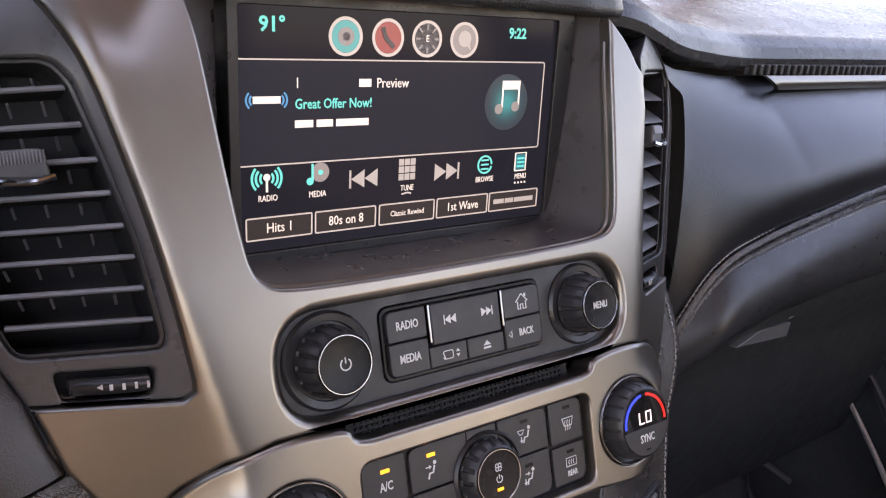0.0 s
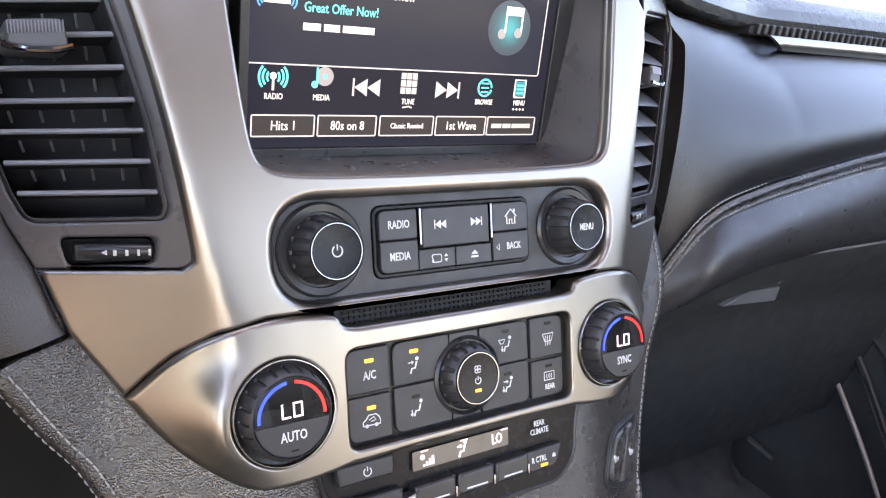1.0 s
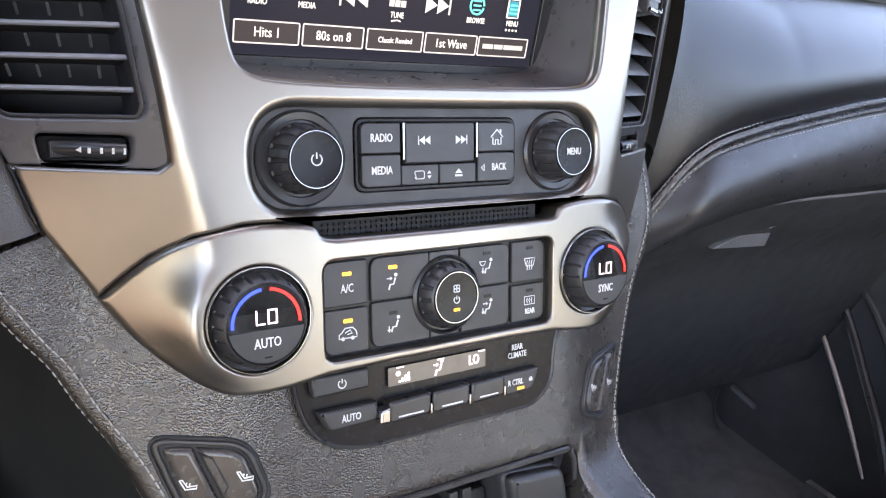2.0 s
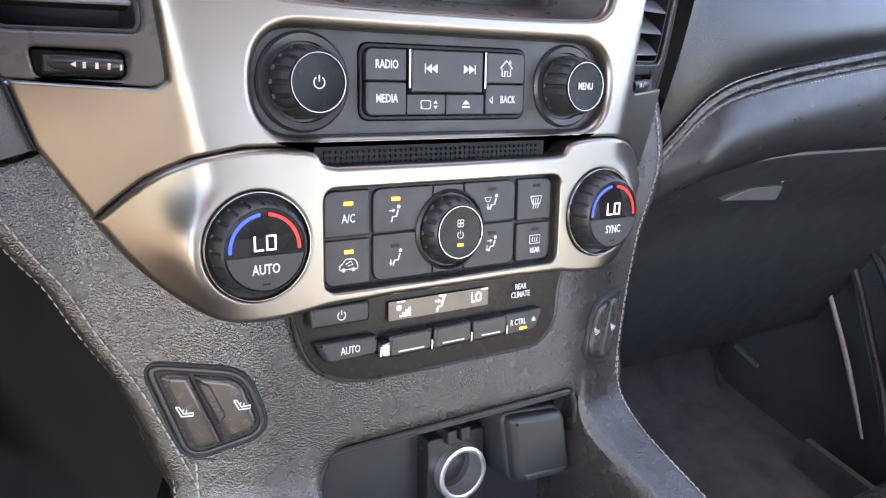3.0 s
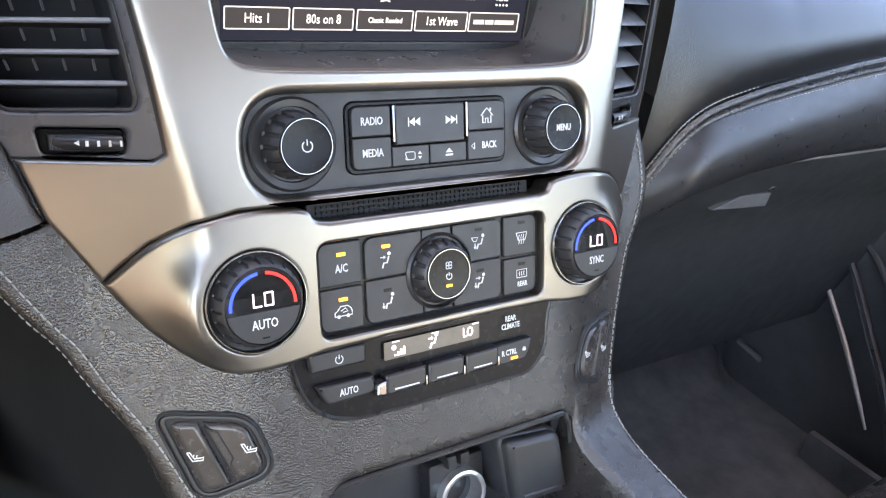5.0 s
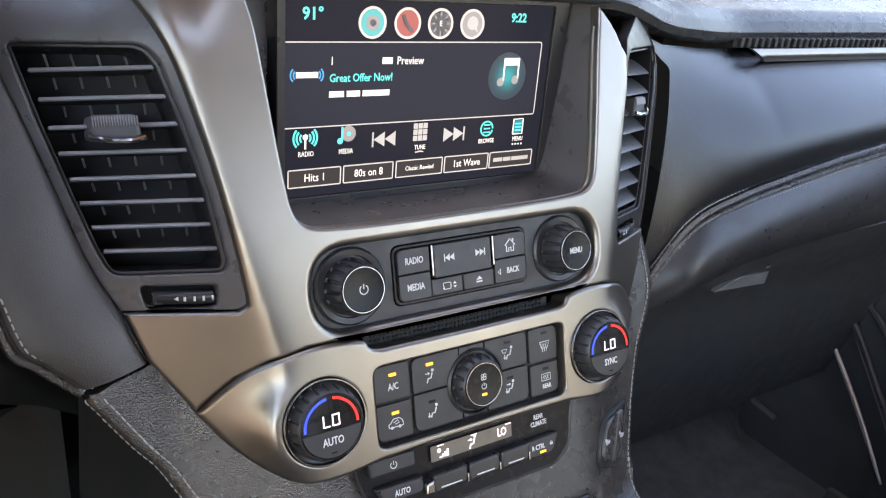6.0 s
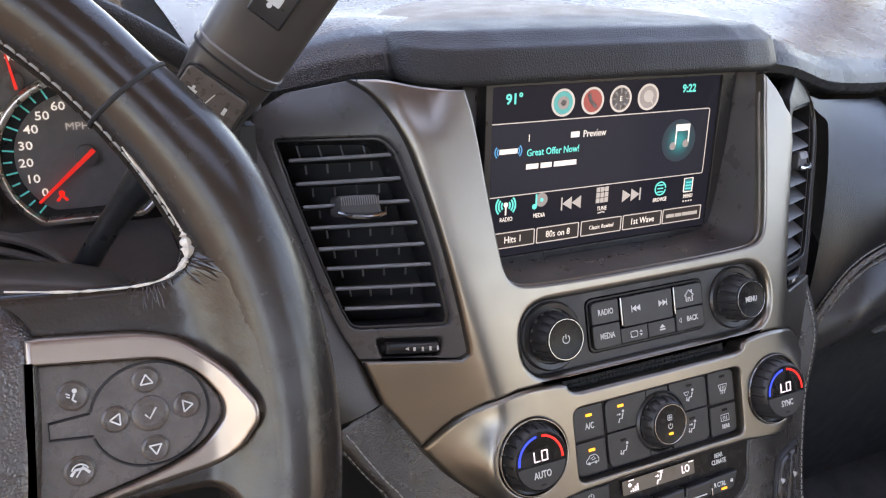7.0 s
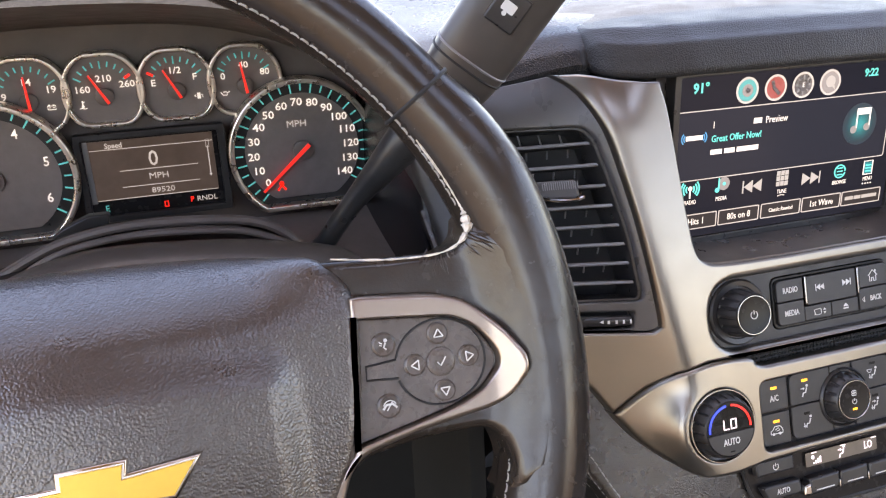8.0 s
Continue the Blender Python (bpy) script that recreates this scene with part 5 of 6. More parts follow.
for k in range(8):
    a = k * math.pi / 4
    s_mark(stroke([(ICONS[2] + 0.0040 * math.cos(a), IY + 0.0040 * math.sin(a)), (ICONS[2] + 0.0066 * math.cos(a), IY + 0.0066 * math.sin(a))], 0.0008, SW * 2, screen_at), ICONGREY, "tick")
s_text("E", 0.0030, ICONS[2], IY, LIT, 0.9, SW * 2)
s_mark(merge(s_flat(ring(ICONS[3], IY + 0.0006, 0.0038, 24), SW * 2), s_flat([(ICONS[3] + 0.001, IY - 0.002), (ICONS[3] + 0.004, IY - 0.005), (ICONS[3] + 0.003, IY - 0.001)], SW * 2)), GREY)
box = rounded([(-0.0865, 0.0333), (0.0815, 0.0333), (0.0815, 0.0776), (-0.0865, 0.0776)], [0.0, 0.0015, 0.0015, 0.0])
s_line([(-0.0862, 0.0776)] + [p for p in box if p[0] > 0][::-1] + [(-0.0862, 0.0333)], 0.0006)
part("card", plate(rect(-0.0860, 0.0338, 0.0811, 0.0771), top=0.00012, depth=0.0002, r=0.0, at=screen_at), DISPLAY2, disp, "slightly lighter on-screen card")
s_text("1", 0.0044, -0.0600, 0.0677)
s_mark(s_flat(rect(-0.0298, 0.0660, -0.0235, 0.0695)), LIT, "bar")
s_text("Preview", 0.0044, -0.0120, 0.0675, LIT, 0.86)
s_text("Great Offer Now!", 0.0043, -0.0613, 0.0588, CYAN, 0.84, bold=0.00006, align="LEFT")
for a, b in ((-0.0612, -0.0525), (-0.0508, -0.0428), (-0.0412, -0.0245)):
    s_mark(s_flat(rect(a, 0.0488, b, 0.0520)), LIT, "bar")
# plain station badge
s_mark(s_flat(rect(-0.0802, 0.0594, -0.0678, 0.0624)), LIT, "badge")
for sg in (-1, 1):
    for rr in (0.0026, 0.0042):
        s_mark(stroke(ring(-0.0740 + sg * 0.0050, 0.0608, rr, 12, -48 if sg > 0 else 132, 48 if sg > 0 else 228), 0.0008, SW, screen_at), BADGEBLUE)
# note on its halo
for k in range(9):
    s_mark(s_flat(ring(0.0572, 0.0575, 0.0142 - k * 0.0014, 40), SW + k * 0.00003), HALOS[k], "halo")
s_mark(merge(s_flat(rect(0.0535, 0.0640, 0.0653, 0.0684), SW * 3), s_flat(rect(0.0535, 0.0550, 0.0545, 0.0684), SW * 3), s_flat(rect(0.0643, 0.0560, 0.0653, 0.0684), SW * 3)), LIT, "note")
s_mark(merge(s_flat(ring(0.0519, 0.0542, 0.0026, 20), SW * 3), s_flat(ring(0.0628, 0.0553, 0.0026, 20), SW * 3)), ICONGREY, "note")
# row of icons
for u, z, word in ((-0.0740, 0.0187, "RADIO"), (-0.0502, 0.0186, "MEDIA"), (-0.0020, 0.0175, "TUNE"), (0.0460, 0.0181, "BROWSE"), (0.0706, 0.0180, "MENU")):
    s_text(word, 0.0028, u, z, LIT, 0.74)
for sg in (-1, 1):
    for rr in (0.0030, 0.0050, 0.0068):
        s_mark(stroke(ring(-0.0744, 0.0275, rr, 14, -42 if sg > 0 else 138, 42 if sg > 0 else 222), 0.0010, SW, screen_at), CYAN)
s_mark(merge(s_flat(ring(-0.0744, 0.0280, 0.0016, 16)), s_flat(rect(-0.0749, 0.0215, -0.0739, 0.0275))), LIT)
s_mark(s_flat(ring(-0.0488, 0.0285, 0.0044, 24)), ICONGREY)
s_mark(merge(s_flat(ring(-0.0488, 0.0285, 0.0012, 12), SW * 2), stroke([(-0.0528, 0.0325), (-0.0528, 0.0250)], 0.0010, SW * 2, screen_at), s_flat(ring(-0.0540, 0.0247, 0.0017, 14), SW * 2)), CYAN)
s_mark(merge(s_flat(rect(-0.0340, 0.0198, -0.0330, 0.0282)), *[s_flat([(u, 0.0240), (u + 0.0070, 0.0198), (u + 0.0070, 0.0282)]) for u in (-0.0330, -0.0259)]), GREY)
s_mark(merge(s_flat(rect(0.0282, 0.0198, 0.0292, 0.0282)), *[s_flat([(u, 0.0240), (u - 0.0070, 0.0198), (u - 0.0070, 0.0282)]) for u in (0.0282, 0.0211)]), GREY)
for i in range(3):
    for j in range(3):
        s_mark(s_flat(rect(-0.0070 + i * 0.0033, 0.0215 + j * 0.0036, -0.0042 + i * 0.0033, 0.0246 + j * 0.0036)), GREY, "tile")
s_line([(-0.0050, 0.0146), (-0.0015, 0.0152), (0.0005, 0.0146)], 0.0007)
s_mark(merge(stroke(ring(0.0458, 0.0258, 0.0044, 28), 0.0009, SW, screen_at), *[stroke([(0.0434, z), (0.0482, z)], 0.0008, SW, screen_at) for z in (0.0235, 0.0258, 0.0281)]), CYAN)
s_mark(stroke(rect(0.0664, 0.0212, 0.0738, 0.0306) + [(0.0664, 0.0212)], 0.0008, SW, screen_at), LIT)
s_mark(s_flat(rect(0.0671, 0.0220, 0.0731, 0.0298)), HALO)
s_mark(merge(*[stroke([(0.0676, z), (0.0726, z)], 0.0008, SW * 2, screen_at) for z in (0.0235, 0.0256, 0.0277)]), CYAN)
s_mark(merge(*[s_flat(ring(0.0672 + k * 0.0023, 0.0146, 0.0006, 8)) for k in range(4)]), LIT)
# presets
for u0, u1, word in ((-0.0842, -0.0531, "Hits 1"), (-0.0512, -0.0196, "80s on 8"), (-0.0174, 0.0145, "Classic Rewind"), (0.0163, 0.0486, "1st Wave"), (0.0501, 0.0836, "")):
    out = rect(u0, 0.0005, u1, 0.0103, 0.0006, 2)
    p = part("preset_key", plate(out, top=SW, depth=0.0003, r=0.0, at=screen_at), CARD, disp, "grey on-screen key")
    part("frame", stroke(out + [out[0]], 0.0006, SW * 2, screen_at), LINE, p, smooth=False)
    if word:
        part("caption", letters(word, 0.0027 if len(word) > 10 else 0.0044, (u0 + u1) / 2, 0.0053, SW * 2, screen_at, 0.84, thick=0.0001), LIT, p, smooth=False)
    else:
        part("bar", merge(*[flat(rect(u0 + a, 0.0042, u0 + b, 0.0066), SW * 2, screen_at) for a, b in ((0.003, 0.0100), (0.0108, 0.0165), (0.0173, 0.0305))]), GREY, p, smooth=False)


# ---- air vents ----
VENT_EDGE = [(-176, -36.0), (-187, -11), (-198.7, 32), (-205.5, 60), (-207.5, 76), (-204.5, 91), (-195, 103), (-180, 112)]


def vent(sgn):
    """A tall outlet beside the display: panel, frame, tilted blades, tab and thumb wheel."""
    def at(p):
        return face(-p[0] - 0.0095, p[1] - 0.004, p[2]) if sgn > 0 else face(p[0], p[1], p[2])
    v = thing("air_vent", at((-0.165, -0.03, -0.005)), "black air vent with horizontal blades and a chrome-edged tab", "air vent", "air vents")
    right = mm(curve([(-168, 119), (-161, 109.5), (-153.3, 94), (-147.3, 78), (-141.3, 55), (-135.3, 29), (-129.3, -4), (-125.6, -30), (-126, -36.5), (-130, -38.6)], 4))
    lft = mm(curve([(-176, -36.0), (-187, -11), (-198.7, 32), (-209, 68), (-216, 90), (-219, 99)], 4) + [(-214, 109), (-200, 117)])
    if sgn > 0:
        right = [p for p in right if p[1] < 0.095]
        lft = mm(curve(VENT_EDGE, 4))
    open_r = mm([(-157.5, 87.0), (-152, 78), (-143.9, 49), (-137.2, 20), (-131.8, -15), (-133.5, -19.6)])
    open_l = mm([(-178, -18.2), (-183, -6), (-191, 22), (-200.5, 58), (-208.5, 93)])
    hole = rounded(open_r[0:] + open_l, [0.006, 0.002, 0.002, 0.002, 0.003, 0.004, 0.005, 0.002, 0.002, 0.002, 0.004], 4)
    wheel_hole = rounded(mm([(-167.5, -24.2), (-136.0, -25.6), (-137.4, -36.4), (-165.2, -36.0)]), 0.003, 4)
    # Lit tone on the driver's side, darker tone on the passenger's.
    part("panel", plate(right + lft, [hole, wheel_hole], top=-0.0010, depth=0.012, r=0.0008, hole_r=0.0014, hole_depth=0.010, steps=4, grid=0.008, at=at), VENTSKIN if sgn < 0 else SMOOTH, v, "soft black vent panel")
    part("frame", plate(hole, [shrink(ccw(hole), 0.0018)], top=-0.0040, depth=0.025, r=0.0006, grid=0.012, at=at), SMOOTH, v, "black inner frame")
    # Flat near-black sheet in place of the shade deep in the duct.
    part("throat_shade", plate(shrink(ccw(hole), -0.002), top=-0.034, depth=0.003, r=0.0, grid=0.012, at=at), DARK, v)
    ends = [((-200.0, 79.7), (-148.0, 76.5)), ((-197.5, 66.4), (-144.8, 63.4)), ((-195.0, 53.2), (-142.2, 50.8)), ((-192.3, 41.1), (-139.8, 38.6)), ((-189.3, 28.8), (-137.4, 26.5)), ((-186.2, 17.2), (-134.9, 14.8)), ((-182.6, 5.1), (-132.6, 3.0)), ((-178.9, -7.0), (-130.4, -9.0))]
    tilt = 0.06 if sgn < 0 else -0.70
    for a, b in ends:
        a, b = Vector(a) / 1000, Vector((b[0] - 2.0 - 0.03 * max(b[1], 0), b[1])) / 1000
        def blade(s, t, a=a, b=b):
            p = a.lerp(b, s)
            ang = t * 2 * math.pi
            d, h = 0.0085 * math.cos(ang), 0.0013 * math.sin(ang)
            return at((p.x, p.y + h + tilt * d, (-0.0165 if sgn < 0 else -0.0125) + d))
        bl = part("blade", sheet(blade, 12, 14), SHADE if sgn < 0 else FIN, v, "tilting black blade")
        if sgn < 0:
            # Sky sheen on the blade's front, put in as a paler tube.
            part("front_edge", tube([at((a.lerp(b, k / 12).x, a.lerp(b, k / 12).y + 0.0006, -0.0082)) for k in range(13)], 0.0011, 8), BLADE, bl, "front edge made pale for the sky's sheen")
    for k in range(7):
        a, b = Vector(ends[k][0]) / 1000, Vector(ends[k][1]) / 1000
        c = Vector(ends[k + 1][0]) / 1000
        d = Vector(ends[k + 1][1]) / 1000
        for f in (0.2, 0.4, 0.6, 0.8):
            p, q = a.lerp(b, f), c.lerp(d, f)
            part("vane", tube([at((p.x, p.y - 0.002, -0.022)), at(((p.x * 0.5 + q.x * 0.5), p.y * 0.5 + q.y * 0.5, -0.027))], 0.0006, 6), BLADE, v, "upright vane")
    p0, q0 = Vector(ends[0][0]) / 1000, Vector(ends[0][1]) / 1000
    for f in (0.2, 0.4, 0.6, 0.8):
        p = p0.lerp(q0, f)
        part("vane", tube([at((p.x, p.y, -0.029)), at((p.x - 0.002, p.y + 0.011, -0.029))], 0.0006, 6), BLADE, v, "upright vane")
    tab_pts = rounded(mm([(-181, 46.5), (-160.5, 44.5), (-162.5, 57.0), (-180.5, 58.0)]), 0.0025, 4)
    tab = part("tab", plate(tab_pts, top=0.0005, depth=0.016, r=0.0025, steps=4, at=at), FIN, v, "adjusting tab")
    for i in range(17):
        u = -0.1795 + i * 0.00105
        part("rib", tube([at((u, 0.0570 - 0.00005 * i, 0.0002)), at((u, 0.0525 - 0.00005 * i, 0.0012))], 0.0003, 4), BLADE, tab)
    part("chrome_edge", tube(curve([at((-0.1812, 0.0488, 0.0015)), at((-0.175, 0.0462, 0.0042)), at((-0.166, 0.0452, 0.0042)), at((-0.1600, 0.0465, 0.0015))], 6), 0.0013, 8), CHROME, tab, "chrome lower edge")
    th = rounded(mm([(-166, -25.4), (-137.0, -26.6), (-138.2, -35.4), (-164, -35.0)]), 0.002, 3)
    part("wheel_well", plate(th, top=-0.009, depth=0.003, r=0.0, at=at), DARK, v)
    part("thumb_wheel", sheet(lambda s, t: at((-0.1630 + 0.0245 * s, -0.0303 - 0.0012 * s + 0.0034 * math.cos(t * 2 * math.pi), -0.0042 + 0.0030 * math.sin(math.pi * s) + 0.0042 * math.sin(t * 2 * math.pi))), 20, 14), SMOOTH, v, "ribbed thumb wheel")
    for k in range(4):
        u = -0.1514 + k * 0.0039
        high = 0.0004 + 0.0030 * math.sin(math.pi * (u + 0.1630) / 0.0245)
        if sgn < 0:
            part("white_mark", plate(rect(u, -0.0322 - 0.0002 * k, u + 0.0010 - 0.0001 * k, -0.0300 - 0.0001 * k), top=high, depth=0.001, r=0.0, at=at), PRINT, v)
    if sgn < 0:
        part("white_mark", plate([(-0.1551, -0.0308), (-0.1534, -0.0319), (-0.1534, -0.0297)], top=0.0032, depth=0.001, r=0.0, at=at), PRINT, v)
    else:
        for k in range(3):
            part("white_mark", plate(rect(-0.150 + k * 0.004, -0.0320, -0.1491 + k * 0.004, -0.0297), top=0.0025, depth=0.001, r=0.0, at=at), PRINT, v)
    for i in range(14):
        u = -0.1625 + i * 0.00055
        part("rib", tube([at((u, -0.0335, 0.0000)), at((u, -0.0275, 0.0000))], 0.0003, 4), PLASTIC, v)
    part("sill", tube([at((p[0], p[1] - 0.0012, 0.0015)) for p in mm([(-175, -36.6), (-160, -37.6), (-145, -38.4), (-131, -39.0)])], 0.0012, 8), CHROME, v, "thin bright sill")
    return v


vent(1)
vent(-1)
# rolled edge beside the passenger's vent
e1 = mm(curve([(-p[0], p[1]) for p in VENT_EDGE], 4))
e1_out = [Vector((b[1] - a[1], a[0] - b[0])).normalized() for a, b in zip(e1[:1] + e1[:-1], e1[1:] + e1[-1:])]
rows = [[face(p[0] - 0.0095 + o.x * d, p[1] - 0.004 + o.y * d, w) for p, o in zip(e1, e1_out)] for d, w in ((-0.001, -0.003), (0.001, 0.0), (0.003, -0.001), (0.0045, -0.004), (0.014, -0.006), (0.017, -0.05))]
part("vent_side", sheet(lambda s, t: rows[min(5, round(t * 5))][min(len(e1) - 1, round(s * (len(e1) - 1)))], len(e1) - 1, 5), SMOOTH, dash, "black rolled edge beside the vent")

# leather panel between the driver's vent and the stitched seam
SIDE_R = mm(curve([(-222, 104), (-216, 90), (-209, 68), (-198.7, 32), (-187, -11), (-176.5, -36), (-170.5, -55), (-167, -63.5)], 6))
SIDE_L = mm(curve([(-254, 104), (-250, 86), (-243, 50), (-236, 10), (-228.5, -25), (-222.5, -47), (-213, -56), (-196, -72.5)], 6))


def side_skin(s, t):
    k = s * 42
    i = min(41, int(k))
    p = Vector(SIDE_R[i]).lerp(Vector(SIDE_R[i + 1]), k - i)
    q = Vector(SIDE_L[i]).lerp(Vector(SIDE_L[i + 1]), k - i)
    cols = [0.0, 0.0, 0.01, 0.04] + [0.10 + 0.80 * j / 12 for j in range(13)] + [0.95, 0.985, 1.0, 1.0]
    deep = [0.03, 0.004, 0.0012, 0.0002] + [0.0] * 13 + [0.0006, 0.0025, 0.006, 0.06]
    j = round(t * 20)
    c = cols[j]
    w0 = fall(p.x, p.y) * 0.9 - 0.003
    w1 = -0.0425 - 0.022 * ease((q.y + 0.04) / 0.12)
    end = 0.004 * max(0.0, 1 - (1 - s) / 0.012) ** 2 + (0.03 if s > 0.999 else 0.0)
    uv = p.lerp(q, c)
    return face(uv.x, uv.y, w0 + (w1 - w0) * c + 0.004 * math.sin(math.pi * c) - deep[j] - end, False)


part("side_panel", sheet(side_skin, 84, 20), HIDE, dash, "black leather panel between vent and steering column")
seam = [SIDE_L[i] for i in range(12, 43)]
stitches(dash, [face(p[0] + 0.0035, p[1] + 0.0012, -0.0425 - 0.022 * ease((p[1] + 0.04) / 0.12) + 0.0008, False) for p in seam], FACE_W)
stitches(dash, [face(p[0] - 0.0012, p[1] - 0.0004, -0.0505 - 0.022 * ease((p[1] + 0.04) / 0.12), False) for p in seam], (Vector((-1, 0, 0)) + FACE_W).normalized())
part("piping", tube([face(p[0] - 0.0010, p[1] - 0.0012, -0.0500 - 0.022 * ease((p[1] + 0.04) / 0.12), False) for p in seam], 0.0030, 8), LEATHER, dash, "black leather piping")


# ---- driver's side ----
def driver_panel(s, t):
    x = -0.20 - 0.66 * s
    a = 1 - t
    y0, z0 = 0.03 + 0.02 * a, 0.50 + 0.19 * a
    deep = ease((-0.205 - x) / 0.04)
    return Vector((x, y0 + 0.05 * deep * (1 - a * 0.2), z0))


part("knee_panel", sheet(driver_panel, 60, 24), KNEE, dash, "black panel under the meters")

binnacle = thing("meter_hood", (-0.43, 0.1, 0.80), "black grained hood round the instrument cluster", "dashboard hood")


def arch(x, drop=0.0):
    e = abs((x + 0.432) / 0.205)
    return 0.972 - drop - 0.072 * e ** 2.8


def hood_top(s, t):
    x = -0.64 + 0.416 * s
    y = 0.005 + 0.28 * t
    return Vector((x, y, arch(x) + 0.006 * math.sin(math.pi * t) - 0.02 * t))


part("top", sheet(hood_top, 60, 20, 0.008, (0, 0.1, -1)), PAD, binnacle)
part("rolled_edge", tube([(-0.64 + 0.416 * k / 40, 0.004, arch(-0.64 + 0.416 * k / 40) - 0.0035) for k in range(41)], 0.0060, 10), PAD, binnacle, "rolled front edge of the hood")
part("liner", sheet(lambda s, t: Vector((-0.64 + 0.416 * s, 0.012 + 0.16 * t, arch(-0.64 + 0.416 * s, 0.014) - 0.026 * t)), 60, 8), METERBLACK, binnacle, "dull black inside of the hood")
for x in (-0.6405, -0.2255):
    part("side", block(x - 0.004, x + 0.004, 0.012, 0.20, 0.74, 0.885), PLASTIC, binnacle)

meters = thing("instrument_cluster", on_cluster((-0.43, 0.78, 0)), "instrument cluster with chrome-ringed dials, cyan ticks and red needles", "instrument cluster")
part("backplate", plate([(-0.640, 0.765), (-0.226, 0.765)] + [(-0.226 - 0.414 * k / 24, arch(-0.226 - 0.414 * k / 24, 0.034)) for k in range(25)], top=-0.012, depth=0.01, r=0.0, at=on_cluster), METERBLACK, meters)
part("lower_shelf", sheet(lambda s, t: on_cluster((-0.64 + 0.415 * s, 0.792 - 0.020 * t - 0.004 * math.cos(math.pi * 6 * s) * 0, 0.0 + 0.11 * t)), 20, 8), COVER, meters, "dull shelf under the dials")


def clipped(c, r, low, n=64):
    """A circle cut straight at the bottom with rounded corners."""
    a = math.degrees(math.asin(low / r))
    return rounded(ring(c[0], c[1], r, n, -a, 180 + a), 0.004, 3)


def gauge(c, r, low, name, label):
    g = part(name, plate(clipped(c, r, low), top=0.004, depth=0.004, r=0.0, at=on_cluster), DIAL, meters, label)
    o = clipped(c, r, low)
    part("bright_ring", plate(shrink(ccw(o), -0.0040), [o], top=0.012, depth=0.012, r=0.0015, hole_r=0.0012, at=on_cluster), METERRING, g, "chrome ring")
    part("tick_band", plate(o, [clipped(c, r * 0.845, low * 0.9)], top=0.0044, depth=0.0006, r=0.0, at=on_cluster), SMOOTH, g, "darker band behind the ticks")
    return g


def ticks(g, c, r0, r1, a0, a1, n, wid, mat, major=0, longer=0.0, at=on_cluster):
    for i in range(n):
        a = radians(a0 + (a1 - a0) * i / (n - 1))
        e = longer if major and i % major == 0 else 0.0
        part("tick", stroke([(c[0] + (r0 - e) * math.cos(a), c[1] + (r0 - e) * math.sin(a)), (c[0] + r1 * math.cos(a), c[1] + r1 * math.sin(a))], wid, 0.0046, at), mat, g, smooth=False)


def needle(g, c, angle, ln, tail, hub, wid=0.0022, at=on_cluster):
    a = radians(angle)
    d = Vector((math.cos(a), math.sin(a)))
    part("needle", flat([tuple(Vector(c) + d * ln + Vector((-d.y, d.x)) * wid * 0.25), tuple(Vector(c) - d * tail + Vector((-d.y, d.x)) * wid * 0.5), tuple(Vector(c) - d * tail - Vector((-d.y, d.x)) * wid * 0.5), tuple(Vector(c) + d * ln - Vector((-d.y, d.x)) * wid * 0.25)], 0.0085, at, 0.0012), NEEDLE, g, "red needle")
    part("hub", turned([(hub, 0.004), (hub, 0.0072), (hub * 0.8, 0.0078), (0, 0.0078)], 28, c[0], c[1], at), METERBLACK, g, "black hub")


def meter_signs(nm, cx, at):
    """The small white sign of each minor meter."""
    w, x, z = 0.0047, cx - 0.0142, 0.8835
    if nm == "fuel_meter":
        x = cx + 0.0140
        return [flat(rect(x - 0.0014, z - 0.0020, x + 0.0008, z + 0.0020), w, at), stroke([(x + 0.0010, z + 0.0010), (x + 0.0022, z + 0.0004), (x + 0.0022, z - 0.0014)], 0.0005, w, at), flat([(x - 0.0036, z), (x - 0.0022, z - 0.0010), (x - 0.0022, z + 0.0010)], w, at)]
    if nm == "heat_meter":
        return [stroke([(x, z + 0.0026), (x, z - 0.0008)], 0.0008, w, at), flat(ring(x, z - 0.0012, 0.0009, 10), w, at), stroke([(x - 0.0024, z - 0.0026), (x - 0.0010, z - 0.0022), (x + 0.0010, z - 0.0028), (x + 0.0024, z - 0.0024)], 0.0005, w, at), stroke([(x, z + 0.0018), (x + 0.0014, z + 0.0018)], 0.0004, w, at)]
    if nm == "oil_meter":
        return [stroke([(x - 0.0030, z + 0.0010), (x - 0.0014, z - 0.0012), (x + 0.0012, z - 0.0012), (x + 0.0012, z + 0.0002), (x + 0.0032, z + 0.0012)], 0.0007, w, at), stroke([(x - 0.0012, z + 0.0010), (x + 0.0010, z + 0.0010)], 0.0007, w, at)]
    x = cx + 0.0125
    return [stroke([(x - 0.0024, z - 0.0014), (x + 0.0024, z - 0.0014), (x + 0.0024, z + 0.0010), (x - 0.0024, z + 0.0010), (x - 0.0024, z - 0.0014)], 0.0005, w, at), flat(rect(x - 0.0018, z + 0.0012, x - 0.0008, z + 0.0018), w, at), flat(rect(x + 0.0008, z + 0.0012, x + 0.0018, z + 0.0018), w, at), stroke([(x - 0.0017, z - 0.0002), (x - 0.0007, z - 0.0002)], 0.0004, w, at), stroke([(x + 0.0007, z - 0.0002), (x + 0.0017, z - 0.0002)], 0.0004, w, at)]


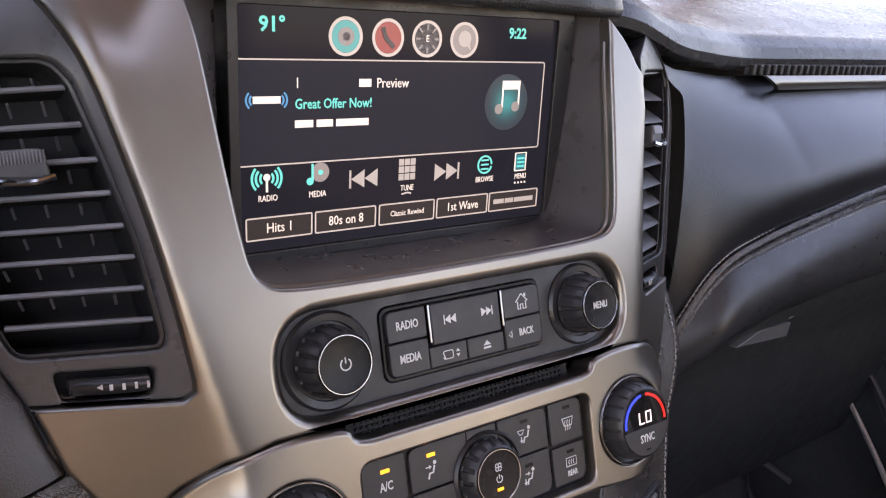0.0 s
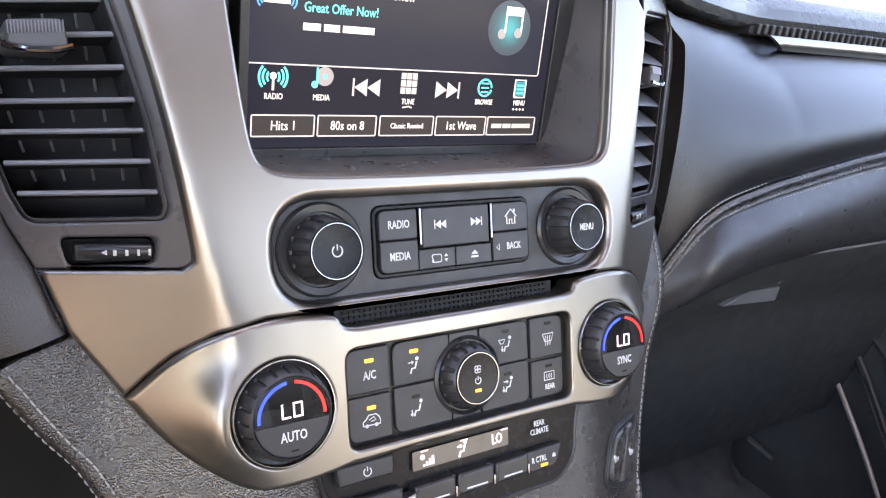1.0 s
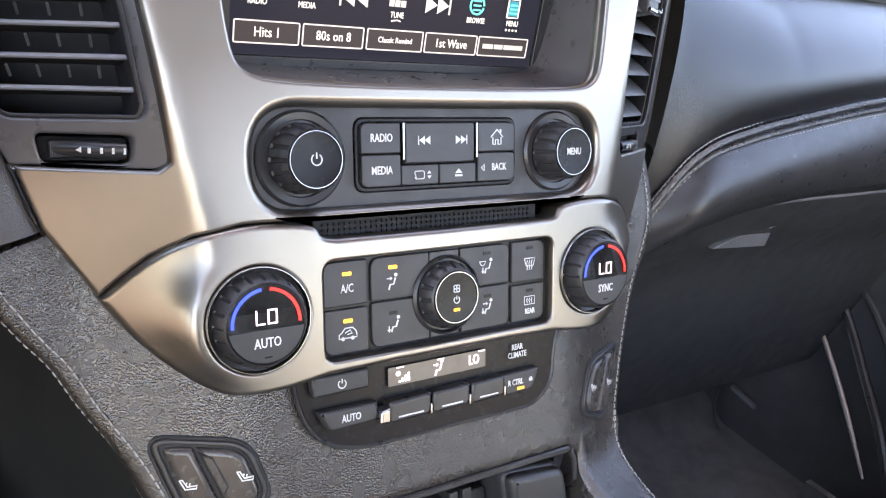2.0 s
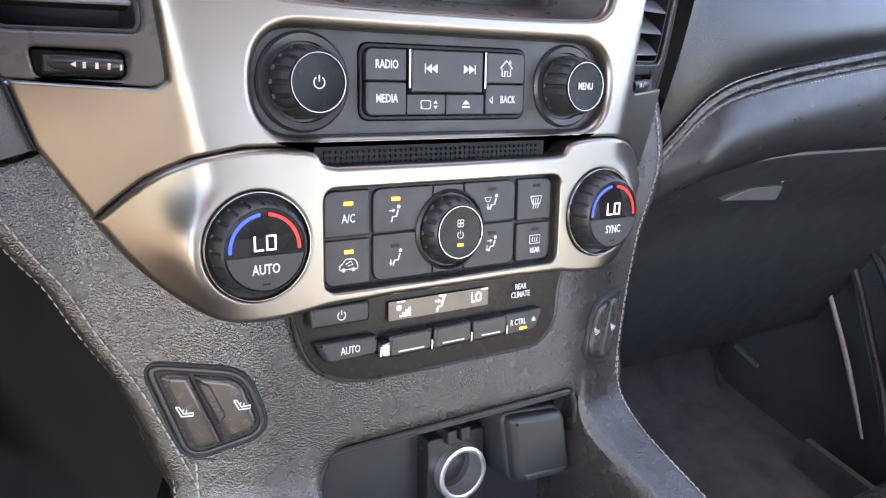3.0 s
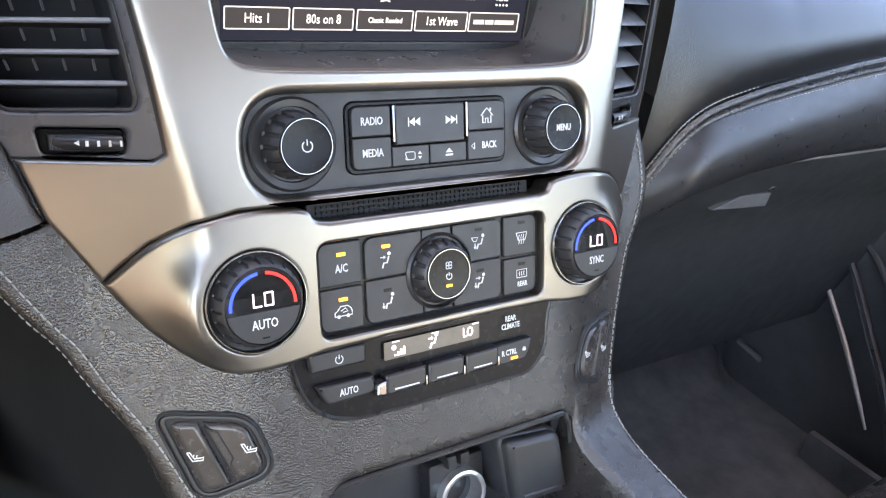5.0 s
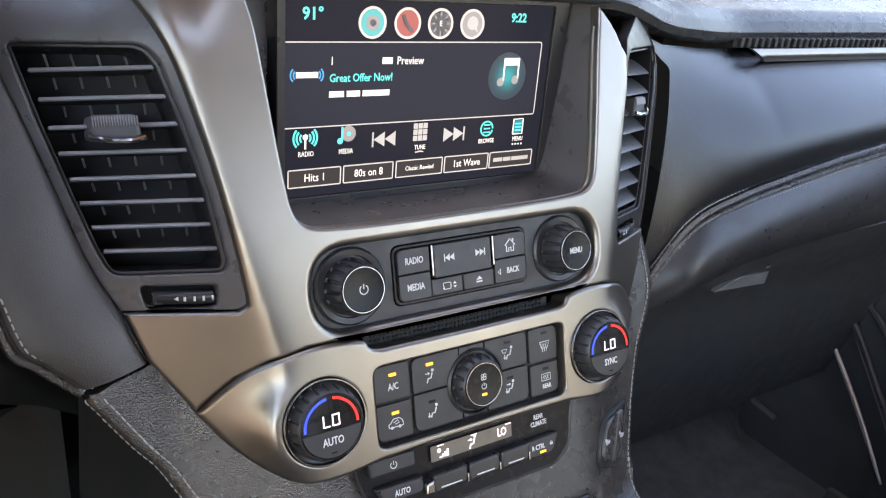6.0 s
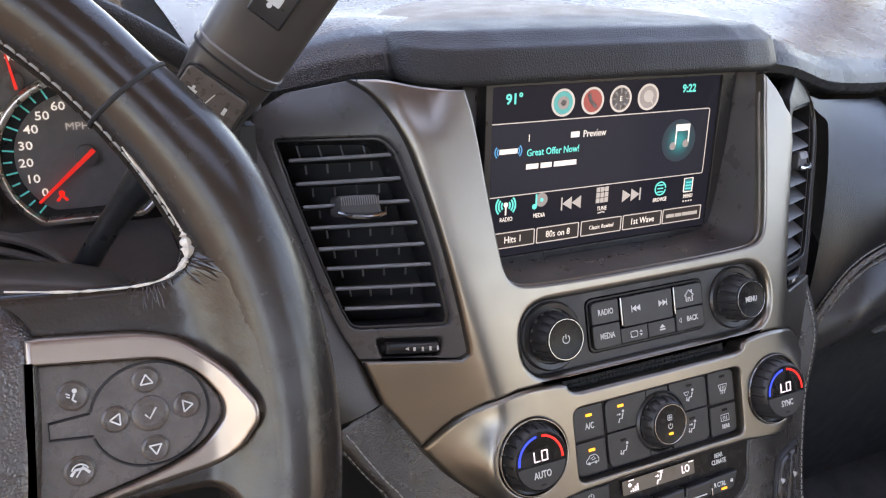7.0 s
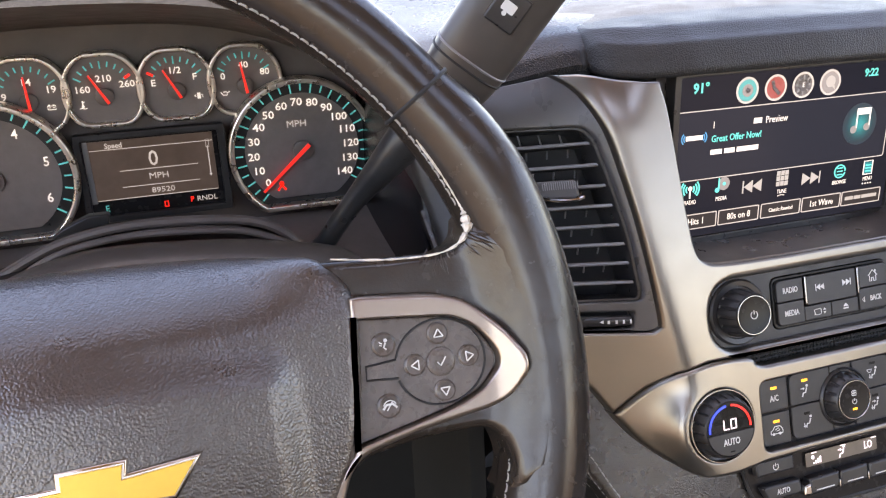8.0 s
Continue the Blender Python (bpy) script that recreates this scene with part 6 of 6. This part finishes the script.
SPD = (-0.2985, 0.8405)
g = gauge(SPD, 0.0485, 0.0385, "speedometer", "round speedometer with a red needle at zero")
ticks(g, SPD, 0.0425, 0.0475, 228, -34, 29, 0.0011, TICK, 2, 0.0015)
for i, n in enumerate(range(0, 150, 10)):
    a = radians(220 - 254 * i / 14)
    legend(str(n), 0.0053, SPD[0] + 0.0350 * math.cos(a), SPD[1] + 0.0345 * math.sin(a), 0.0047, g, NUMERAL, on_cluster, 1.12, "numeral")
legend("MPH", 0.0048, SPD[0] - 0.003, SPD[1] + 0.0190, 0.0047, g, DIMLIT, on_cluster, 1.05, bold=0.0)
needle(g, SPD, 222, 0.0415, 0.006, 0.0072, 0.003)
part("warning_lamp", merge(flat(ring(SPD[0] - 0.0175, SPD[1] - 0.0235, 0.0018, 10), 0.0048, on_cluster), stroke([(SPD[0] - 0.0205, SPD[1] - 0.0285), (SPD[0] - 0.0175, SPD[1] - 0.0250), (SPD[0] - 0.0145, SPD[1] - 0.0285)], 0.0016, 0.0048, on_cluster)), RED, g, "lit red warning lamp", smooth=False)
TAC = (-0.5000, 0.8405)
g = gauge(TAC, 0.0485, 0.0385, "tachometer", "round rev counter")
ticks(g, TAC, 0.0425, 0.0475, 228, -34, 25, 0.0011, TICK, 4, 0.0015)
for i in range(7):
    a = radians(226 - 252 * i / 6)
    legend(str(i), 0.0062, TAC[0] + 0.0350 * math.cos(a), TAC[1] + 0.0345 * math.sin(a), 0.0047, g, NUMERAL, on_cluster, 0.9, "numeral")
needle(g, TAC, 222, 0.0415, 0.006, 0.0072, 0.003)
for cx, words, ang, nm in ((-0.3330, (("0", -0.0145, 0.004), ("40", 0.0, 0.011), ("80", 0.0140, 0.0055)), 98, "oil_meter"), (-0.3785, (("E", -0.0145, 0.003), ("1/2", 0.0, 0.0105), ("F", 0.0125, 0.0055)), 117, "fuel_meter"), (-0.4245, (("160", -0.0130, 0.002), ("210", 0.0010, 0.0085), ("260", 0.0150, 0.0040)), 118, "heat_meter"), (-0.4700, (("9", -0.0140, 0.001), ("14", 0.0, 0.0095), ("19", 0.0140, 0.0040)), 92, "volt_meter")):
    c = (cx, 0.8910)
    on_small = lambda p: on_cluster((p[0], p[1], p[2] - 0.0085))
    o = rounded([(cx - 0.0165, 0.8710), (cx + 0.0165, 0.8710), (cx + 0.0232, 0.8850), (cx + 0.0222, 0.9020), (cx + 0.0120, 0.9145), (cx - 0.0120, 0.9145), (cx - 0.0222, 0.9020), (cx - 0.0232, 0.8850)], 0.008, 5)
    g = part(nm, plate(o, top=0.004, depth=0.004, r=0.0, at=on_small), DIAL, meters, "small meter with a red needle")
    part("bright_ring", plate(shrink(ccw(o), -0.0028), [o], top=0.010, depth=0.010, r=0.0011, hole_r=0.0009, at=on_small), METERRING, g, "chrome ring")
    ticks(g, c, 0.0165, 0.0200, 150, 30, 9, 0.0009, TICK, 4, 0.0015, on_small)
    for tx, dx, dy in words:
        legend(tx, 0.0043, cx + dx, 0.8910 + dy, 0.0047, g, NUMERAL, on_small, 1.1, "numeral")
    needle(g, (cx, 0.8880), ang, 0.0165, 0.005, 0.0058, 0.0020, on_small)
    for bm in meter_signs(nm, cx, on_small):
        mark(bm, g, NUMERAL)
    if nm in ("fuel_meter", "heat_meter"):
        a = radians(150 if nm == "fuel_meter" else 30)
        part("red_zone", stroke([(c[0] + 0.0160 * math.cos(a), c[1] + 0.0160 * math.sin(a)), (c[0] + 0.0205 * math.cos(a), c[1] + 0.0205 * math.sin(a))], 0.0016, 0.0049, on_small), RED, g, "red end of the scale", smooth=False)
info = part("information_display", plate(rect(-0.4445, 0.8075, -0.3565, 0.8605, 0.001, 2), top=0.002, depth=0.004, r=0.0003, at=on_cluster), GLOSS, meters, "dark driver display")
part("bezel", plate(rect(-0.4490, 0.8030, -0.3515, 0.8650, 0.002), [rect(-0.4445, 0.8075, -0.3565, 0.8605, 0.001, 2)], top=0.0045, depth=0.006, r=0.0008, at=on_cluster), SMOOTH, meters, "black display frame")
part("film", flat(rect(-0.4405, 0.8180, -0.3600, 0.8595), 0.0024, on_cluster), LCD_DARK, info, "dim lit film")
legend("0", 0.0105, -0.4005, 0.8445, 0.0030, info, DIMLIT, on_cluster, 0.9)
legend("MPH", 0.0042, -0.3985, 0.8325, 0.0030, info, DIMLIT, on_cluster, 1.1, bold=0.0)
legend("Speed", 0.0036, -0.4245, 0.8560, 0.0030, info, DIMLIT, on_cluster, 0.9)
legend("89520", 0.0038, -0.3970, 0.8222, 0.0030, info, DIMLIT, on_cluster, 1.15, bold=0.0)
legend("E", 0.0044, -0.4350, 0.8125, 0.0030, info, TICK, on_cluster, 0.9)
legend("P", 0.0038, -0.3790, 0.8125, 0.0030, info, RED, on_cluster, 0.9)
legend("RNDL", 0.0036, -0.3688, 0.8125, 0.0030, info, DIMLIT, on_cluster, 1.05, bold=0.0)
part("strip", plate(rect(-0.4440, 0.8165, -0.4404, 0.8598, 0.0006, 2), top=0.0027, depth=0.001, r=0.0002, at=on_cluster), GREYMETAL, info, "grey scroll strip")
for z in (0.8535, 0.8380, 0.8265, 0.8185):
    mark(stroke([(-0.4400 if z > 0.85 or z < 0.82 else -0.4230, z), (-0.3605 if z > 0.85 or z < 0.82 else -0.3720, z)], 0.0004, 0.0030, on_cluster), info, DIMLIT, "line")
mark(merge(stroke([(-0.3640, 0.8500), (-0.3640, 0.8300)], 0.0006, 0.003, on_cluster), stroke([(-0.3650, 0.8490), (-0.3650, 0.8545), (-0.3630, 0.8545), (-0.3630, 0.8490), (-0.3650, 0.8490)], 0.0003, 0.003, on_cluster), flat([(-0.3640, 0.8282), (-0.3650, 0.8300), (-0.3630, 0.8300)], 0.003, on_cluster)), info, DIMLIT)
mark(stroke([(-0.3975, 0.8095), (-0.3953, 0.8095), (-0.3953, 0.8133), (-0.3975, 0.8133), (-0.3975, 0.8095)], 0.0008, 0.003, on_cluster), info, RED)

# ---- steering column, lever and wheel ----
column = thing("steering_column", (-0.434, 0.0, 0.70), "black steering column shroud behind the wheel", "steering column")


def shroud(s, t):
    ax = Vector((0, -math.cos(W_TILT), math.sin(W_TILT)))
    c = WHEEL_AT.translation - ax * (0.055 + 0.25 * s)
    a = t * 2 * math.pi
    wd, ht = 0.085 + 0.025 * s, 0.046 + 0.038 * min(1.0, s / 0.8)
    ca, sa_ = math.cos(a), math.sin(a)
    sq = lambda q: math.copysign(abs(q) ** 0.6, q)
    up = Vector((0, math.sin(W_TILT), math.cos(W_TILT)))
    return c + Vector((1, 0, 0)) * wd * sq(ca) + up * (ht * sq(sa_) - 0.016)


part("shroud", sheet(shroud, 16, 64), KNEE, column)
FOLD = curve([(-0.550, 0.055, 0.772), (-0.505, 0.055, 0.802), (-0.481, 0.055, 0.814), (-0.455, 0.055, 0.8255), (-0.424, 0.055, 0.8312), (-0.393, 0.055, 0.8312), (-0.361, 0.055, 0.8282), (-0.343, 0.055, 0.8240), (-0.329, 0.055, 0.8160), (-0.318, 0.055, 0.8050)], 6)
INNER = curve([(-0.530, 0.040, 0.776), (-0.480, 0.040, 0.8105), (-0.455, 0.040, 0.8245), (-0.427, 0.040, 0.8300), (-0.400, 0.040, 0.8305), (-0.363, 0.040, 0.8270), (-0.347, 0.040, 0.8230), (-0.330, 0.040, 0.8150), (-0.320, 0.040, 0.8060)], 6)
part("cover", sheet(lambda s, t: Vector(FOLD[round(s * (len(FOLD) - 1))]) + Vector((0, 0.09 * t, -0.035 * t)), 60, 8), COVER, column, "flexible cover between column and meters")
part("ridge", tube(FOLD, 0.0029, 8), METERBLACK, column, "curved ridge of the cover")
part("ridge", tube(INNER, 0.0021, 8), METERBLACK, column, "inner ridge of the cover")
BROW = curve([(-0.545, 0.0, 0.780), (-0.505, 0.0, 0.8100), (-0.474, 0.0, 0.8285), (-0.447, 0.0, 0.8370), (-0.420, 0.0, 0.8393), (-0.393, 0.0, 0.8380), (-0.365, 0.0, 0.8350), (-0.335, 0.0, 0.8300), (-0.304, 0.0, 0.8220), (-0.290, 0.0, 0.8120)], 6)
ROLL = [(0.016, -0.034), (0.014, -0.010), (0.010, -0.0025), (0.003, 0.0), (-0.006, -0.0015), (-0.014, -0.006), (-0.018, -0.013), (-0.020, -0.040)]


def brow(s, t):
    p, k = Vector(BROW[round(s * (len(BROW) - 1))]), t * (len(ROLL) - 1)
    i = min(int(k), len(ROLL) - 2)
    f = k - i
    return p + Vector((0, ROLL[i][0] * (1 - f) + ROLL[i + 1][0] * f, ROLL[i][1] * (1 - f) + ROLL[i + 1][1] * f))


part("brow", sheet(brow, len(BROW) - 1, 2 * (len(ROLL) - 1)), GRIPSKIN, column, "arched brown-black upper shell")
part("tip", plate(mm([(-457, 829), (-451, 834), (-436, 840), (-425, 840), (-426, 834), (-440, 832)]), top=0.100, depth=0.006, r=0.001, at=on_cluster), SMOOTH, column, "small wedge-shaped release tip")
lever = thing("gear_lever", (-0.31, -0.02, 0.83), "black column gear lever with a thick ribbed grip and buttons", "gear lever")
part("arm", tube(curve([(-0.317, 0.040, 0.802), (-0.309, 0.020, 0.8185), (-0.3015, 0.010, 0.8340), (-0.2900, 0.000, 0.8530), (-0.2790, -0.012, 0.8705), (-0.266, -0.020, 0.888), (-0.2515, -0.0222, 0.902)], 6), [0.0060 + 0.0066 * ease((i - 14) / 22) for i in range(37)], 16), SMOOTH, lever, "smooth black arm")
GA = Vector((-0.2498, -0.0212, 0.9046))
gdir = Vector((0.505, -0.317, 0.803)).normalized()
gx = Vector((0.751, -0.290, -0.587)).normalized()
gx = (gx - gdir * gdir.dot(gx)).normalized()
gn = gx.cross(gdir)


def on_grip(p):
    """Grip coordinates: across, along, towards the driver."""
    return GA + gx * p[0] + gdir * p[1] + gn * p[2]


if gn.y > 0:
    gn = -gn


def grip(s, t):
    a = t * 2 * math.pi
    k = 0.0190 * (0.90 + 0.18 * ease(s * 3)) * (1 - 0.25 * ease((s - 0.9) / 0.1))
    sq = lambda q: math.copysign(abs(q) ** 0.72, q)
    return on_grip((k * sq(math.cos(a)), 0.13 * s - 0.008, 0.72 * k * sq(math.sin(a))))


part("grip", sheet(grip, 20, 40), GRIPSKIN, lever, "thick matte black grip")
for s0, mt in ((0.250, DARK), (0.285, BLADE)):
    part("collar", tube([grip(s0, k / 40) for k in range(40)], 0.0007, 6, closed=True), mt, lever, "narrow collar line round the grip")
sw = part("rocker", plate(rect(-0.0148, -0.003, 0.0148, 0.0168, 0.003), top=0.0165, depth=0.006, r=0.0012, at=on_grip), KEY, lever, "plus and minus rocker")
mark(merge(stroke([(-0.0102, 0.0075), (-0.0058, 0.0075)], 0.0013, 0.0168, on_grip), stroke([(-0.0080, 0.0052), (-0.0080, 0.0098)], 0.0013, 0.0168, on_grip), stroke([(0.0080, 0.0058), (0.0080, 0.0092)], 0.0016, 0.0168, on_grip), stroke([(-0.001, 0.0035), (0.001, 0.0115)], 0.0005, 0.0168, on_grip)), sw)
part("groove", tube([on_grip((p[0], p[1], 0.0150)) for p in rect(-0.0152, -0.0034, 0.0152, 0.0172, 0.0032)], 0.0007, 6, closed=True), DARK, lever, "dark gap round the rocker")
tow = part("tow_button", plate(rect(-0.0080, 0.051, 0.0080, 0.069, 0.001, 2), top=0.0168, depth=0.006, r=0.0010, at=on_grip), SMOOTH, lever, "square tow button")
mark(merge(flat(rect(-0.004, 0.059, 0.003, 0.064, 0.0008, 2), 0.0171, on_grip), flat(ring(-0.001, 0.0580, 0.0012, 10), 0.0171, on_grip)), tow)

wheel = thing("steering_wheel", WHEEL_AT.translation, "black leather steering wheel with worn stitching and silver spoke trim", "steering wheel")
RIM, TH, RIM_AT = 0.1768, 0.0146, Vector((-0.0015, -0.002, -0.018))


def rim(s, t):
    a, b = s * 2 * math.pi, t * 2 * math.pi
    th = TH * (1.0 + 0.20 * ease((abs(math.cos(a)) - 0.78) / 0.16))
    rr = RIM + (th - TH) + th * math.cos(b)
    return on_wheel(RIM_AT + Vector((rr * math.cos(a), rr * math.sin(a), 1.08 * th * math.sin(b))))


part("rim", sheet(rim, 160, 40), WHEEL, wheel, "worn black leather rim")
for ang in (36, 144):
    a = radians(ang)
    part("rim_joint", tube([rim(ang / 360, k / 32) for k in range(32)], 0.0009, 6, closed=True), DARK, wheel, "joint in the rim's leather")
for a0, a1 in ((22, 158), (-46, -12), (192, 226)):
    stitches(wheel, [on_wheel(RIM_AT + Vector(((RIM - TH * 0.93) * math.cos(radians(a)), (RIM - TH * 0.93) * math.sin(radians(a)), 0.0060))) for a in [a0 + (a1 - a0) * k / 120 for k in range(121)]], tuple(on_wheel((0, 0, 1)) - on_wheel((0, 0, 0))), 0.0040, 0.0032, 0.00045)


def swell(p):
    """How far the arm's skin rises to meet the crown of the rim."""
    return 0.0118 * ease((math.hypot(p[0], p[1]) - 0.150) / 0.026) * ease((0.070 - abs(p[1])) / 0.026) - 0.004 * ease((abs(p[1]) - 0.044) / 0.014)


def spoke(sgn):
    """The wide arm between the hub and the rim, covered in leather above and below its trim."""
    def at(p):
        return on_wheel((p[0] * sgn, p[1], p[2]))
    arm = rounded(mm([(94, 45), (122, 43), (143, 42), (151, 46), (153.5, 55), (163, 56), (175, 20), (175, -30), (161, -56), (153.5, -54), (158, -40), (154, -26), (126, -25), (103, -28), (96, -34), (94, -20)]), [0, .01, .008, .01, .002, .002, .02, .02, .002, .002, .01, .008, .01, .01, .01, 0], 5)
    part("arm", plate(arm, top=-0.0115, depth=0.024, r=0.0034, steps=5, grid=0.008, at=lambda p: at((p[0], p[1], p[2] + swell(p)))), WHEEL, wheel, "leather-covered arm")
    outer = mm([(103.5, 31), (108, 31), (135, 28), (146, 24.5), (158, 13), (165.5, 1), (166, -5), (159, -14), (152, -17.5), (124, -20.5), (102, -25), (96, -30), (92, -40), (87, -62), (80, -62), (86, -36), (98, -24)])
    outer = rounded(outer, [0, 0, .01, .008, .006, .004, .004, .006, .006, .01, .008, .008, .01, 0, 0, .004, 0], 4)
    inn = rounded(mm([(103.6, 23.4), (141, 19), (150.5, 12.5), (156, 3), (156, -2.5), (149, -10.5), (137, -15), (98.6, -22.5)]), [0, .008, .006, .004, .004, .006, .008, 0], 4)
    tr = part("spoke_trim", plate(outer, [inn], top=-0.0060, depth=0.010, r=0.0022, hole_r=0.0008, steps=5, grid=0.01, at=lambda p: at((p[0], p[1], p[2] + 0.001 + 0.85 * swell(p)))), SPOKE, wheel, "satin silver trim on the arm")
    keys = part("key_pad", plate(shrink(ccw(inn), 0.0004), top=-0.0085, depth=0.008, r=0.0008, at=at), KEY, wheel, "grey-black button pad")
    ctr = Vector((0.1345, 0.0025))
    part("groove", tube([at((ctr.x + 0.0172 * math.cos(a), ctr.y + 0.0158 * math.sin(a), -0.0083)) for a in [radians(-165 + 330 * k / 40) for k in range(41)]], 0.00045, 5), DARK, keys)
    part("groove", tube([at((0.1178, 0.0062, -0.0083)), at((0.1065, 0.0055, -0.0083)), at((0.1062, 0.0005, -0.0083)), at((0.1178, -0.0008, -0.0083))], 0.00045, 5), DARK, keys)
    for dx, dy, r in ((0, 0, 0.0056), (0.0, 0.0105, 0.0042), (0.0108, 0.0004, 0.0042), (-0.0100, 0.0004, 0.0042), (0.0, -0.0108, 0.0042), (-0.0205, 0.0098, 0.0046), (-0.0215, -0.0125, 0.0046)):
        k = part("key", turned([(r, -0.0090), (r * 0.97, -0.0080), (r * 0.8, -0.0075), (r * 0.45, -0.0078), (0, -0.0080)], 28, ctr.x + dx, ctr.y + dy, at), KEY, keys, "round dished key")
        cx, cy, w = ctr.x + dx, ctr.y + dy, -0.0070
        if dx == 0 and dy == 0:
            mark(stroke([(cx - 0.0017, cy + 0.0002), (cx - 0.0005, cy - 0.0013), (cx + 0.0017, cy + 0.0017)], 0.0005, w, at), k)
        elif dx > -0.015:
            d = Vector((dx, dy)).normalized()
            n = Vector((-d.y, d.x))
            c = Vector((cx, cy))
            pts = [tuple(c + d * 0.0017), tuple(c - d * 0.0012 + n * 0.0018), tuple(c - d * 0.0012 - n * 0.0018), tuple(c + d * 0.0017)]
            mark(merge(*[stroke([p, q], 0.00045, w, at) for p, q in zip(pts, pts[1:])]), k)
        elif dy > 0:
            mark(merge(flat(ring(cx + 0.0006, cy + 0.0016, 0.0007, 10), w, at), stroke([(cx + 0.0005, cy + 0.0008), (cx - 0.0003, cy - 0.0009), (cx + 0.0007, cy - 0.0018)], 0.0006, w, at), stroke([(cx - 0.0018, cy + 0.0012), (cx - 0.0008, cy + 0.0005)], 0.0004, w, at), stroke([(cx - 0.0018, cy + 0.0002), (cx - 0.0009, cy - 0.0002)], 0.0004, w, at)), k)
        else:
            mark(merge(stroke([(cx - 0.0026, cy - 0.0008), (cx - 0.0012, cy + 0.0008), (cx + 0.0012, cy + 0.0008), (cx + 0.0026, cy - 0.0008)], 0.0008, w, at), stroke([(cx - 0.0012, cy - 0.0014), (cx + 0.0012, cy + 0.0018)], 0.0004, w, at), stroke(ring(cx, cy - 0.0002, 0.0024, 14, 20, 160), 0.0004, w, at)), k)


spoke(1)
spoke(-1)
# creases in the leather round the worn corner
for k in range(34):
    a = radians(-122 + 92 * k / 33 + random.uniform(-2, 2))
    r0, r1 = 0.0118 + random.uniform(0, 0.003), 0.019 + random.uniform(0, 0.009)
    bend = random.uniform(-0.15, 0.25)
    line = []
    for j in range(6):
        q = r0 + (r1 - r0) * j / 5
        x, v = 0.1425 + q * math.cos(a + bend * j / 5), 0.0555 + q * math.sin(a + bend * j / 5)
        line.append(on_wheel((x, v, -0.0119 + swell((x, v)))))
    part("crease", tube(line, [0.0001, 0.0004, 0.0005, 0.00045, 0.0003, 0.0001], 6), WHEEL, wheel)
pad_out = rounded(mm([(-96, 44), (-60, 53), (0, 55), (60, 52), (95, 47), (104, 38), (107.2, 27), (105.7, 5), (101.2, -22), (91, -40), (70, -85), (-70, -85), (-90, -40), (-98, -22), (-102.5, 5), (-104, 27)]), [.012, .02, .02, .02, .008, .008, .01, .02, .02, .02, .03, .03, .02, .02, .02, .02], 5)


def on_pad(p):
    d = math.hypot(p[0] / 0.105, (p[1] + 0.012) / 0.078)
    a = abs(p[0])
    crest = -0.030 * max(0.0, (p[1] - 0.022) / 0.032) ** 1.8 * (1 - 0.72 * ease((a - 0.066) / 0.030))
    cushion = 0.0040 * ease((0.0840 - a) / 0.014) * ease((0.028 - p[1] - 0.10 * a) / 0.016)
    return on_wheel((p[0], p[1], p[2] + 0.0090 * ease(1.15 - d) + crest + cushion))


part("horn_pad", plate(pad_out, top=-0.0055, depth=0.030, r=0.006, steps=6, grid=0.0025, at=on_pad), HORN, wheel, "grained black horn pad")
part("hub", plate(mm([(-84, 30), (84, 30), (84, -70), (-84, -70)]), top=-0.03, depth=0.03, r=0.0, at=on_wheel), PLASTIC, wheel)
def on_emblem(p):
    return on_wheel((p[0], p[1], p[2] + 0.0085))


EMB = (0.0170, -0.0155)
tie = [(-26, 3.6), (-11.5, 3.6), (-11.5, 8.2), (7.5, 8.2), (6.6, 3.6), (29, 5.4), (21, -5.4), (9, -4.6), (9, -8.4), (-9.5, -8.4), (-8.5, -4.6), (-34, -5.4)]
tie = [(EMB[0] + p[0] / 1000, EMB[1] + p[1] / 1000) for p in tie]
em = part("emblem", plate(shrink(ccw(tie), -0.0011), [], top=0.0, depth=0.012, r=0.0012, at=on_emblem), RING, wheel, "chrome-edged gold emblem on the pad")
part("gold_field", plate(shrink(ccw(tie), 0.0004), top=0.0005, depth=0.002, r=0.0003, at=on_emblem), GOLD, em, "gold field of the emblem")
part("worn_edge", tube(curve([on_wheel(p) for p in ((0.100, 0.0455, -0.0125), (0.120, 0.0425, -0.0125), (0.138, 0.0418, -0.0115), (0.147, 0.0440, -0.0105), (0.1520, 0.0490, -0.0100), (0.1520, 0.0550, -0.0100), (0.1504, 0.0594, -0.0100), (0.1457, 0.0698, -0.0100), (0.1374, 0.0848, -0.0102))], 8), [0.0002 + 0.0004 * random.random() + 0.0022 * math.exp(-((k - 35) / 8) ** 2) * random.random() ** 0.6 for k in range(65)], 6), WORN, wheel, "frayed pale edge where the leather has worn")
